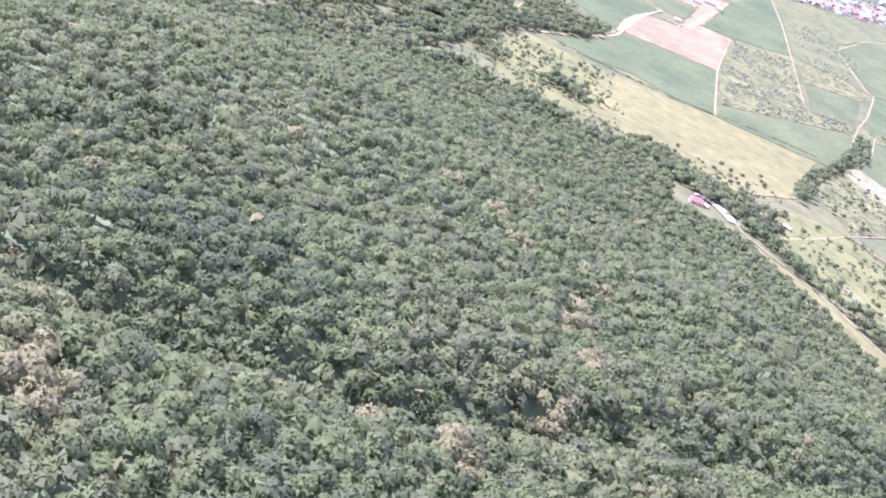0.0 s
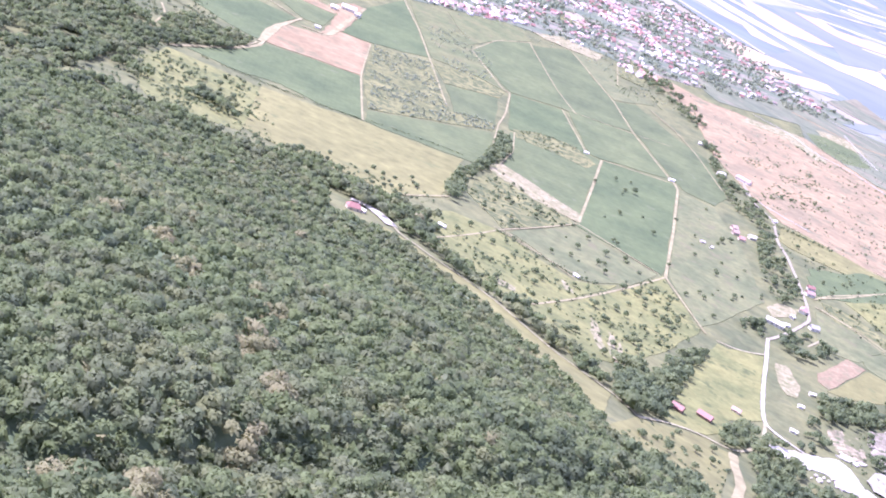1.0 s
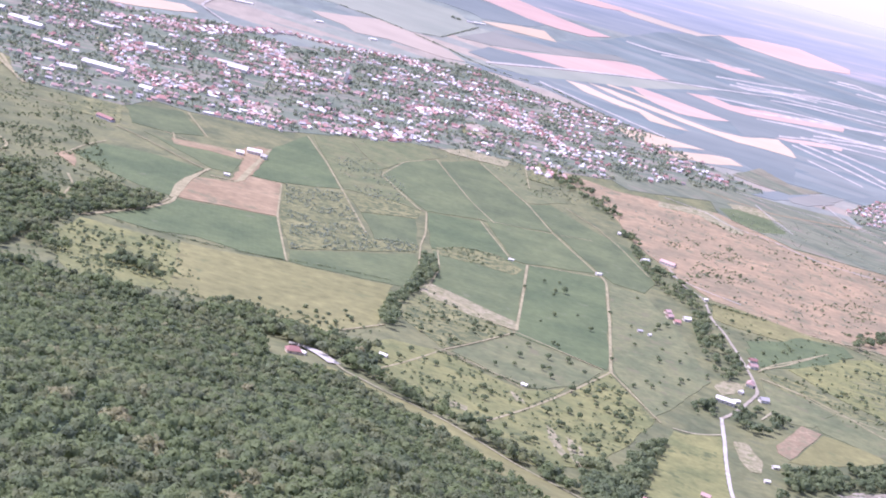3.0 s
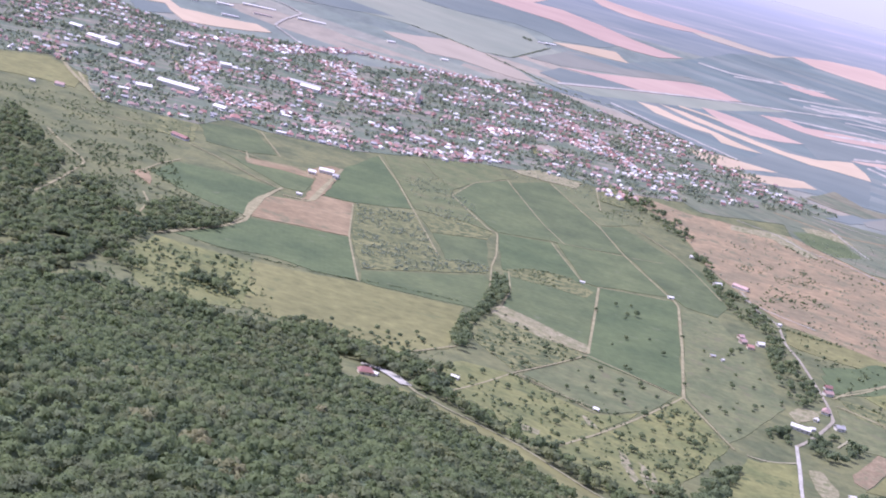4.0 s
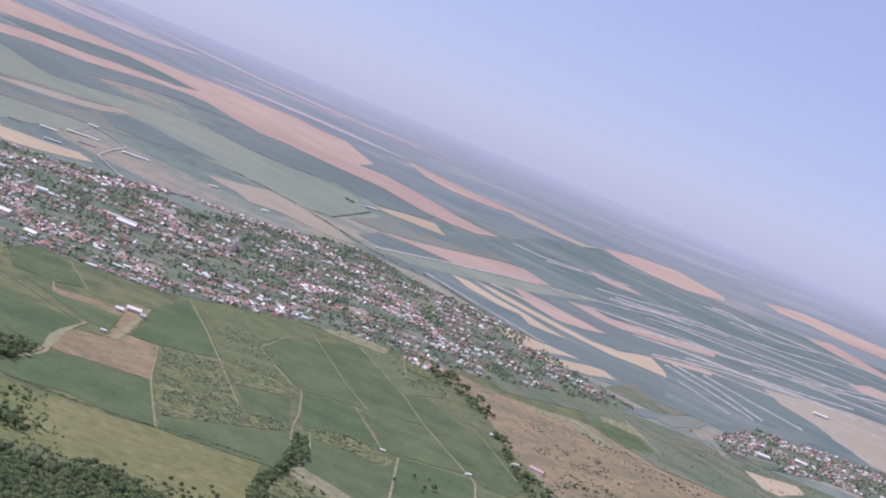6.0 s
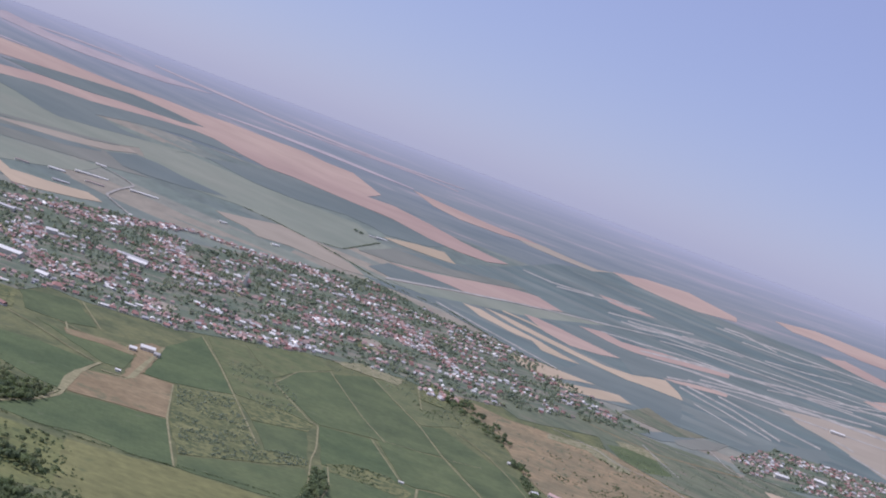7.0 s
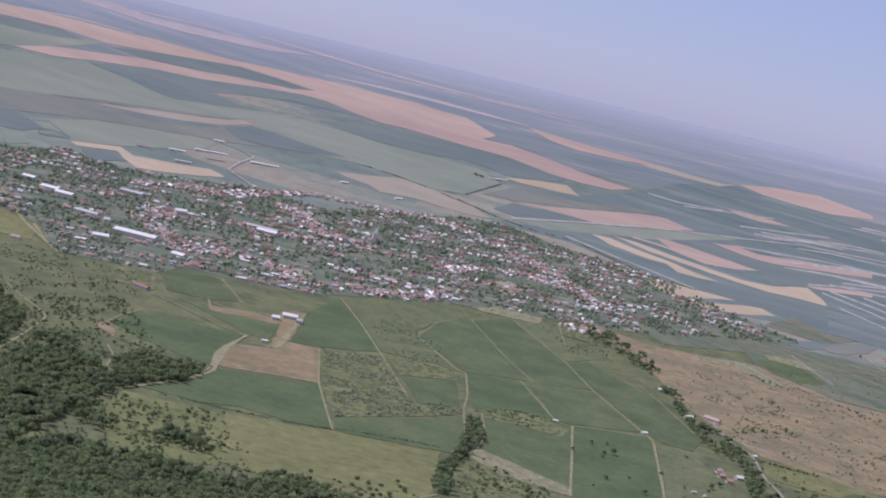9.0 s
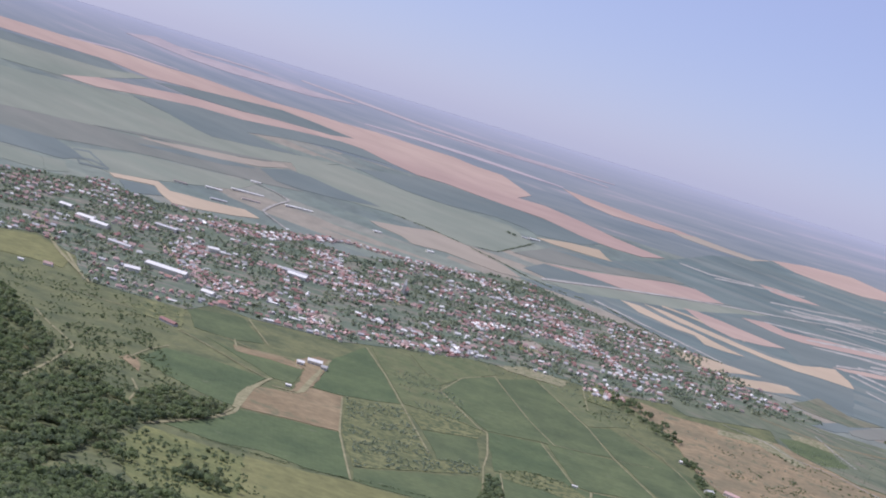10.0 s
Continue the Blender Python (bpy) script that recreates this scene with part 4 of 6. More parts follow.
# ---- roads and tracks ----
road_strip("dirt_track", [(261, 1263), (290, 1134)], 2.3, M_ROAD, "pale dirt track between the vineyards")
road_strip("dirt_track", [(261, 1263), (197, 1123), (116, 942)], 2.3, M_ROAD, "pale dirt track between the vineyards")
road_strip("dirt_track", [(300, 1708), (305, 1682), (284, 1463), (261, 1263)], 3.2, M_ROAD, "pale dirt track between the vineyards")
road_strip("dirt_track", [(201, 1657), (184, 1466), (170, 1323)], 3.0, M_ROAD, "pale dirt track between the vineyards")
road_strip("dirt_track", [(169, 1316), (253, 1264)], 2.3, M_ROAD, "pale dirt track between the vineyards")
road_strip("dirt_track", [(-121, 1748), (-103, 1556), (-69, 1352)], 2.3, M_ROAD, "pale dirt track between the vineyards")
road_strip("dirt_track", [(-131, 2174), (-81, 1981), (-42, 1798), (1, 1587)], 2.3, M_ROAD, "pale dirt track between the vineyards")
road_strip("dirt_track", [(-2, 2004), (62, 1814), (70, 1825), (71, 1679), (66, 1607)], 2.3, M_ROAD, "pale dirt track between the vineyards")
road_strip("dirt_track", [(298, 1711), (252, 1903), (225, 2075), (154, 2335)], 2.3, M_ROAD, "pale dirt track between the vineyards")
road_strip("dirt_track", [(-312, 2107), (-252, 1944)], 2.3, M_ROAD, "pale dirt track between the vineyards")
road_strip("dirt_track", [(-296, 1914), (-280, 1850), (-209, 1907), (-189, 1880)], 2.3, M_ROAD, "pale dirt track between the vineyards")
road_strip("dirt_track", [(169, 1316), (93, 1162), (40, 1015)], 1.8, M_ROAD, "narrow pale dirt track")
road_strip("dirt_track", [(93, 1162), (138, 1135), (164, 1110)], 1.8, M_ROAD, "narrow pale dirt track")
road_strip("dirt_track", [(145, 1857), (180, 1662)], 1.8, M_ROAD, "narrow pale dirt track")
road_strip("dirt_track", [(78, 2264), (135, 1975), (165, 1868)], 1.8, M_ROAD, "narrow pale dirt track")
road_strip("dirt_track", [(66, 1607), (66, 1457), (52, 1373)], 1.8, M_ROAD, "narrow pale dirt track")
road_strip("dirt_track", [(87, 1602), (90, 1501), (76, 1395)], 1.8, M_ROAD, "narrow pale dirt track")
road_strip("dirt_track", [(236, 2394), (234, 2211)], 1.8, M_ROAD, "narrow pale dirt track")
road_strip("dirt_track", [(203, 1659), (291, 1695)], 1.8, M_ROAD, "narrow pale dirt track")
road_strip("dirt_track", [(-2, 2004), (27, 2164), (81, 2268)], 1.8, M_ROAD, "narrow pale dirt track")
road_strip("dirt_track", [(170, 1323), (147, 1330), (79, 1399)], 4.4, M_ROAD, "wide pale dirt strip between parcels")
road_strip("dirt_track", [(-212, 1730), (-221, 1660), (-216, 1524), (-213, 1491), (-224, 1436), (-268, 1314)], 4.4, M_ROAD, "wide pale dirt strip between parcels")
road_strip("dirt_track", [(-165, 1973), (-167, 1841), (-167, 1696), (-204, 1688)], 4.4, M_ROAD, "wide pale dirt strip between parcels")

ground_patch("clearing", [(167, 722), (193, 778), (232, 825), (253, 838), (261, 826), (273, 830), (257, 773), (222, 637), (218, 629), (222, 704), (190, 676), (161, 654)], M_MEADOW, "dry yellow-green clearing beside the wood", 0.5, "meadow")
ground_patch("meadow", [(242, 950), (256, 994), (275, 1054), (299, 1121), (311, 1118), (348, 1147), (321, 998), (316, 956), (283, 912), (266, 868), (254, 846), (215, 821), (230, 884)], M_GRASS, "grassy farm clearing around the red barns", 0.5, "meadow")
ground_patch("bare_field", [(358, 1144), (372, 1154), (375, 1105), (367, 1063), (357, 1061), (351, 1089)], M_SCAR, "small bare tan parcel beside the road", 0.6, "ploughed field")
ground_patch("bare_field", [(404, 1171), (453, 1262), (470, 1249), (409, 1135), (401, 1148)], M_RED, "small parcel of bare red soil", 0.6, "ploughed field")
ground_patch("meadow", [(407, 1128), (472, 1247), (520, 1233), (522, 1209), (477, 1167), (424, 1130)], M_MEADOW, "tan and green mown parcel above the quarry", 0.5, "meadow")
ground_patch("meadow", [(0, 972), (35, 936), (58, 926), (90, 901), (108, 878), (135, 855), (155, 838), (178, 808), (165, 740), (158, 700), (120, 776), (106, 814), (87, 851), (60, 880), (20, 925), (-15, 955)], M_MEADOW, "dry yellow grass verge beside the forest track", 0.6, "meadow")
ground_patch("bare_field", [(375, 1321), (396, 1360), (419, 1368), (408, 1325), (380, 1294)], M_SCAR, "bare tan yard beside the valley houses", 0.6, "yard")
rock_patch("quarry_ground", [(430, 1061), (449, 1083), (506, 1121), (556, 1152), (516, 1024), (467, 996), (435, 990), (419, 985), (419, 1010)], M_ROCK, "pinkish brown broken rock face of an open quarry")
rock_patch("quarry_ground", [(382, 1012), (407, 1041), (420, 1034), (409, 983), (386, 951), (383, 975)], M_DIRT, "brown stony quarry ground")
rock_patch("quarry_spoil", [(397, 934), (427, 979), (455, 989), (487, 999), (492, 952), (439, 903), (417, 907), (399, 915)], M_SPOIL, "pale grey heap of quarry spoil")
ground_patch("quarry_floor", [(309, 904), (320, 908), (352, 928), (376, 948), (386, 943), (390, 909), (411, 903), (419, 884), (392, 884), (372, 877), (357, 871), (359, 897), (344, 891), (329, 884), (310, 878)], M_WHITEROAD, "white dusty quarry floor", 1.2, "quarry", step=4, ragged=3.0)
ground_patch("quarry_floor", [(378, 955), (393, 981), (408, 976), (398, 959)], M_WHITEROAD, "white rubble shelf above the quarry floor", 2.0, "quarry", step=4, ragged=3.0)
ground_patch("clearing", [(-382, 753), (-394, 820), (-399, 890), (-388, 931), (-375, 953), (-370, 932), (-366, 861), (-360, 803), (-362, 781), (-367, 764), (-365, 725)], M_GRASS, "grassy olive clearing on the wooded slope", 0.5, "meadow", step=6, ragged=2.5)
ground_patch("clearing", [(-365, 811), (-378, 877), (-373, 935), (-365, 868), (-360, 821)], M_SCAR, "bare tan earth in a forest clearing", 0.9, "clearing", step=6, ragged=2.5)
road_strip("road", [(361, 1208), (347, 1126), (337, 1075), (322, 990), (317, 950), (327, 937), (345, 925)], 3.4, M_WHITEROAD, "white dusty quarry road", 1.0, "track")
road_strip("road", [(417, 1879), (422, 1784), (443, 1738), (433, 1628), (438, 1577), (437, 1487), (434, 1403), (427, 1339), (392, 1263), (365, 1213), (361, 1208)], 3.6, M_ASPHALT, "worn grey valley road", 0.9, "track")
road_strip("dirt_track", [(194, 784), (212, 810), (233, 831), (254, 843), (265, 836), (274, 839), (292, 865), (306, 900), (314, 931), (318, 953)], 3.0, M_TRACK, "pale dusty loop road below the barns", 0.9, "track")
road_strip("dirt_track", [(300, 1128), (312, 1125), (334, 1138), (350, 1153)], 2.4, M_TRACK, "narrow pale dirt track", 0.9, "track")
road_strip("dirt_track", [(272, 833), (265, 792), (264, 760), (251, 712), (229, 648)], 7, M_ROAD, "worn bare strip of tan earth through the clearing", 0.9, "track")
road_strip("dirt_track", [(5, 988), (12, 966), (35, 939), (58, 929), (90, 904), (108, 881), (135, 858), (155, 843), (178, 815), (194, 784)], 2.8, M_TRACK, "pale dirt road along the forest edge", 0.9, "track")
road_strip("dirt_track", [(445, 1744), (504, 1726), (574, 1720), (620, 1695), (669, 1667), (760, 1640)], 2.6, M_ROAD, "narrow pale dirt track below the dry slope", 0.9, "track")
ground_patch("crop_field", [(455, 1526), (554, 1658), (614, 1670), (616, 1627), (508, 1502), (454, 1457)], M_VINE[0], "dark green weedy parcel beside the valley road", 0.7, "crop field")
ground_patch("bare_field", [(-165, 1007), (-147, 1006), (-115, 986), (-132, 972), (-154, 987)], M_ROAD, "pale bare clearing in the forest", 0.9, "clearing")
road_strip("dirt_track", [(-271, 1305), (-260, 1347), (-233, 1406), (-224, 1447), (-219, 1502)], 2.6, M_ROAD, "pale dirt track through scrub and vineyards", 0.9, "track")
road_strip("dirt_track", [(-364, 1857), (-315, 1816), (-252, 1751), (-213, 1719)], 2.2, M_ROAD, "pale dirt track through scrub and vineyards", 0.9, "track")
road_strip("dirt_track", [(-306, 1905), (-265, 1880), (-207, 1883), (-188, 1843)], 2.6, M_ROAD, "pale dirt track through scrub and vineyards", 0.9, "track")
road_strip("dirt_track", [(-194, 1675), (-171, 1683), (-170, 1804), (-164, 1945)], 4.0, M_ROAD, "pale dirt track through scrub and vineyards", 0.9, "track")
ground_patch("bare_field", [(-290, 1870), (-234, 1891), (-188, 1881), (-193, 1848), (-236, 1845), (-280, 1837)], M_SOIL, "strip of bare reddish soil beside the winery", 0.8, "ploughed field")
ground_patch("bare_field", [(-221, 1509), (-228, 1583), (-227, 1633), (-214, 1711), (-215, 1680), (-220, 1616), (-215, 1514)], M_ROAD, "wide pale dirt strip between parcels", 1.2, "track")
ground_patch("plot", [(-252, 2317), (-236, 2366), (-191, 2342), (-203, 2282)], M_CROP[2], "dusty yellowish plot inside the village", 1.4, "plot")
ground_patch("plot", [(121, 2697), (149, 2789), (186, 2702), (158, 2616)], M_CROP[2], "dusty yellowish plot inside the village", 1.4, "plot")
ground_patch("plot", [(79, 2364), (135, 2441), (208, 2417), (200, 2355), (136, 2349)], M_SCAR, "dusty yellowish plot at the village edge", 1.4, "plot", step=10, ragged=6.0)
road_strip("village_street", [(-789, 2503), (-729, 2378)], 5, M_ROAD, "pale village street between gardens", 2.0, "track")
road_strip("village_street", [(-629, 2193), (-565, 2054)], 5, M_ROAD, "pale village street between gardens", 2.0, "track")
road_strip("village_street", [(-147, 2814), (-112, 2717)], 5, M_ROAD, "pale village street between gardens", 2.0, "track")

# ---- smaller parcels, tracks and worn ground ----
ground_patch("bare_field", [(63, 1381), (78, 1424), (112, 1403), (144, 1375), (173, 1357), (174, 1328), (154, 1323), (120, 1334), (85, 1360)], M_SCAR, "pale bare tan strip along the vineyard edge", 0.8, "bare strip")
road_strip("dirt_track", [(85, 1159), (112, 1144), (143, 1133), (166, 1127)], 1.6, M_ROAD, "narrow brown earth bank along a parcel", 0.9, "track")
road_strip("dirt_track", [(-24, 1075), (10, 1134), (39, 1190)], 2.2, M_ROAD, "narrow pale dirt track", 0.9, "track")
ground_patch("bare_field", [(175, 1015), (180, 1005), (184, 936), (177, 928), (174, 968)], M_SCAR, "pale eroded scar on the grassy slope", 0.7, "bare strip", step=3, ragged=1.6)
ground_patch("bare_field", [(189, 995), (194, 985), (192, 913), (186, 913)], M_SCAR, "pale eroded scar on the grassy slope", 0.7, "bare strip", step=3, ragged=1.6)
ground_patch("bare_field", [(151, 1086), (158, 1082), (162, 1058), (154, 1059)], M_SCAR, "pale eroded scar on the grassy slope", 0.7, "bare strip", step=3, ragged=1.6)
ground_patch("bare_field", [(197, 980), (199, 960), (197, 920), (193, 930)], M_SCAR, "pale eroded scar on the grassy slope", 0.7, "bare strip", step=3, ragged=1.6)
ground_patch("bare_field", [(94, 984), (110, 985), (108, 970), (93, 967)], M_SCAR, "pale eroded scar on the grassy slope", 0.7, "bare strip", step=3, ragged=1.6)
ground_patch("meadow", [(451, 1719), (493, 1737), (530, 1725), (593, 1670), (616, 1643), (563, 1615), (506, 1618), (449, 1628), (436, 1645)], M_MEADOW, "yellow-green grass strip beside the dry slope", 0.6, "meadow")
road_strip("dirt_track", [(444, 1405), (478, 1387), (505, 1345), (556, 1325), (591, 1332)], 2.4, M_ROAD, "narrow pale dirt track", 0.9, "track")
road_strip("dirt_track", [(447, 1431), (473, 1476), (518, 1533), (576, 1608)], 2.4, M_ROAD, "narrow pale dirt track", 0.9, "track")
road_strip("dirt_track", [(408, 1243), (428, 1281)], 2.4, M_TRACK, "narrow pale dirt track", 0.9, "track")
ground_patch("pasture", [(494, 1480), (568, 1578), (645, 1641), (688, 1572), (625, 1389), (574, 1366), (535, 1407)], M_GRASS, "rough green pasture with bushes", 0.5, "pasture")
ground_patch("fallow_field", [(458, 1437), (485, 1441), (531, 1394), (557, 1353), (502, 1334), (466, 1363)], M_SCRUB, "weedy yellow-green fallow dotted with bushes", 0.45, "fallow")
road_strip("dirt_track", [(689, 2266), (718, 2220), (790, 2197), (904, 2197)], 3.4, M_STRIP, "pale track across the dry slope", 0.9, "track")
road_strip("dirt_track", [(499, 2468), (567, 2423), (602, 2331), (659, 2313), (689, 2266)], 3.0, M_STRIP, "pale track across the dry slope", 0.9, "track")
road_strip("dirt_track", [(405, 1847), (427, 1810), (463, 1782), (498, 1762)], 3.0, M_STRIP, "pale track below the dry slope", 0.9, "track")
ground_patch("bare_field", [(480, 2409), (580, 2440), (617, 2307), (591, 2277), (546, 2366), (472, 2352)], M_SCAR, "pale worn earth on the dry slope", 0.8, "bare strip", step=10, ragged=3.0)
ground_patch("bare_field", [(641, 2589), (712, 2602), (736, 2511), (705, 2521), (643, 2541)], M_SCAR, "pale worn earth on the dry slope", 0.8, "bare strip", step=10, ragged=3.0)
ground_patch("crop_field", [(609, 2509), (698, 2580), (718, 2409), (659, 2359), (616, 2405)], M_VINE[1], "dark green parcel above the dry slope", 0.7, "crop field")
ground_patch("fallow_field", [(825, 2861), (939, 2984), (952, 2937), (858, 2819), (825, 2811)], M_MAUVE, "grey-brown fallow strip above the dry slope", 0.75, "fallow")
ground_patch("crop_field", [(837, 2512), (948, 2623), (976, 2599), (964, 2491), (911, 2464), (846, 2466)], M_ROUGH, "dark green parcel near the hamlet", 0.7, "crop field")
ground_patch("crop_field", [(849, 3233), (882, 3076), (961, 3066), (844, 2915), (773, 2941), (733, 3000)], M_ROUGH, "dark green strip above the dry slope", 0.7, "crop field")
road_strip("dirt_track", [(687, 2768), (748, 2714), (887, 2697), (975, 2635)], 3.0, M_STRIP, "narrow pale dirt track", 0.9, "track")
road_strip("dirt_track", [(711, 2652), (718, 2526), (732, 2425)], 3.0, M_STRIP, "narrow pale dirt track", 0.9, "track")
road_strip("dirt_track", [(914, 2889), (914, 2709), (952, 2675)], 3.0, M_STRIP, "narrow pale dirt track", 0.9, "track")
road_strip("dirt_track", [(-404, 1269), (-405, 1373), (-410, 1455), (-419, 1564), (-446, 1604), (-477, 1646), (-513, 1704)], 3.0, M_ROAD, "pale dirt track winding through wooded scrub", 0.9, "track")
road_strip("dirt_track", [(-293, 1272), (-305, 1375), (-313, 1447), (-331, 1492)], 2.6, M_ROAD, "pale dirt track winding through wooded scrub", 0.9, "track")
ground_patch("clearing", [(-294, 1259), (-306, 1334), (-310, 1411), (-297, 1352), (-288, 1284)], M_MEADOW, "yellow grass clearing among the bushes", 0.7, "meadow", step=5, ragged=2.0)
ground_patch("clearing", [(-370, 1582), (-363, 1617), (-344, 1577), (-335, 1537), (-352, 1558)], M_SOIL, "bare tan spot of trodden earth", 0.8, "clearing", step=6, ragged=3.0)
road_strip("dirt_track", [(-363, 1597), (-359, 1675), (-347, 1736)], 2.2, M_ROAD, "pale field edge", 0.9, "track")
road_strip("dirt_track", [(-533, 1898), (-510, 1904), (-476, 1898), (-444, 1907)], 2.6, M_ROAD, "narrow pale dirt track below the village", 0.9, "track")
road_strip("dirt_track", [(-332, 1535), (-288, 1519), (-243, 1489)], 3.4, M_SCRUB, "dry grassy strip along the vineyard", 0.9, "track")
ground_patch("fallow_field", [(-448, 1931), (-438, 2110), (-394, 2038), (-366, 1875), (-408, 1886), (-428, 1873)], M_SCRUB, "brown weedy plot above the stable", 0.6, "fallow", step=10, ragged=4.0)

road_strip("dirt_track", [(289, 2124), (329, 2036), (353, 1933), (375, 1782)], 2.0, M_ROAD, "narrow pale dirt track beside the vineyard", 0.9, "track")
road_strip("dirt_track", [(141, 1866), (197, 1883), (255, 1900), (311, 1926)], 1.5, M_ROAD, "narrow grassy track between the vineyards", 0.9, "track")
ground_patch("yard", [(-206, 1895), (-183, 1977), (-163, 1973), (-161, 1792), (-164, 1704), (-180, 1683), (-180, 1768), (-187, 1853)], M_SOIL, "reddish bare yard round the winery", 0.95, "yard", step=6, ragged=2.0)
road_strip("driveway", [(-33, 1020), (-26, 1022), (-18, 1019), (-10, 1011), (-2, 996), (5, 981)], 10.0, M_WHITEROAD, "pale curved gravel drive of the red-roofed house", 1.8, "driveway")

road_strip("dirt_track", [(-712, 4271), (-642, 4200), (-561, 4049), (-567, 3785), (-560, 3585), (-508, 3470), (-456, 3355)], 8, M_STRIP, "pale farm track beyond the village", 2.4)

ground_patch("pasture", [(-266, 1300), (-242, 1301), (-171, 1302), (-151, 1219), (-143, 1091), (-179, 1064), (-210, 1049), (-252, 1129), (-269, 1178)], M_GRASS, "yellow-green rough pasture dotted with bushes", 0.3, "pasture")

ground_patch("fallow_field", [(84, 1618), (118, 1658), (162, 1672), (192, 1624), (180, 1579), (138, 1586), (93, 1576)], M_SCRUB, "weedy yellow-green fallow strip above the vineyard", 0.8, "fallow")

STREETS = []
STREETS.append([(-349, 3121), (-272, 2963), (-203, 2819), (-149, 2786), (-114, 2764)])
STREETS.append([(-518, 2501), (-404, 2293), (-318, 2328), (-257, 2328), (-195, 2230), (-121, 2271), (-56, 2302), (35, 2408)])
STREETS.append([(-142, 3488), (-21, 3546), (88, 3385), (206, 3156), (275, 2979), (347, 2667)])
STREETS.append([(19, 2727), (98, 2823), (184, 2926), (285, 2802)])
STREETS.append([(251, 2372), (329, 2411)])
STREETS.append([(-399, 2694), (-316, 2667), (-253, 2714), (-201, 2683)])
STREETS.append([(-418, 3254), (-331, 3451), (-223, 3476), (-142, 3488)])
STREETS.append([(-645, 2950), (-567, 3048), (-470, 3091), (-418, 3254)])
STREETS.append([(-678, 2754), (-622, 2673)])
STREETS.append([(-543, 2654), (-484, 2540)])
STREETS.append([(-267, 2851), (-174, 2793)])
STREETS.append([(-171, 2462), (45, 2424)])
STREETS.append([(-346, 2347), (-291, 2377)])


# ---- outlines of wood and village ----
VILLAGE = [(-1000, 1750), (-801, 1917), (-765, 1977), (-720, 2019), (-783, 2189), (-714, 2292), (-613, 2189), (-557, 2034), (-546, 2002), (-392, 2026), (-371, 2130), (-306, 2114), (-238, 2133), (-168, 2153), (-93, 2238), (27, 2347), (209, 2441), (258, 2421), (390, 2500), (593, 2684), (768, 2799), (778, 2839), (639, 3127), (566, 3349), (469, 3479), (329, 3560), (188, 3781), (77, 3761), (-112, 3495), (-287, 3239), (-451, 3338), (-624, 3180), (-729, 3143), (-881, 3253), (-1010, 2982), (-1110, 2845), (-1212, 2851), (-1400, 2700)]
VILLAGE_EAST = [(963, 2890), (1200, 3301), (1344, 3320), (1652, 3425), (1395, 2834), (1240, 2878), (1045, 2732), (948, 2747)]

FOREST = [(-700, -100), (-700, 900), (-520, 1010), (-296, 985), (-256, 1000), (-207, 1009), (-173, 1020), (-124, 1000), (-80, 1040), (-50, 995), (-42, 950), (5, 945), (49, 890),
          (90, 850), (128, 800), (155, 750), (158, 690), (168, 610), (205, 560), (260, 500), (260, -100)]
# ---- woods ----
rng = random.Random(7)
nrng = np.random.default_rng(7)


# clumps of cream-flowered trees on the spur
CREAM = ((-123, 577), (-117, 580), (-81, 441), (-59, 439), (-39, 402), (-16, 415), (-9, 392), (-6, 356), (-7, 341), (6, 302), (-24, 215), (-19, 222), (-15, 218), (-9, 223), (-67, 157), (-63, 149), (-59, 151), (-2, 212), (6, 264))


def crown_height(radius, r):
    return radius * r.uniform(1.4, 2.5)


def stand_point(x, y, tall):
    """Where the foot of a plant stands whose crown hides the place (x, y)."""
    k = 1 - 0.6 * tall / max(60.0, EYE.z - hill(x, y))
    return x * k, y * k


DRIVE = ((-36, 1012), (-30, 1018), (-24, 1012), (-22, 1020), (-15, 1016), (-14, 1008), (-7, 1004), (-2, 995), (3, 984))
CLEARINGS = ([(-382, 753), (-394, 820), (-399, 890), (-388, 931), (-375, 953), (-370, 932), (-366, 861), (-360, 803), (-362, 781), (-367, 764), (-365, 725)],
             [(309, 904), (320, 908), (352, 928), (376, 948), (386, 943), (390, 909), (411, 903), (419, 884), (392, 884), (372, 877), (357, 871), (359, 897), (344, 891), (329, 884), (310, 878)])


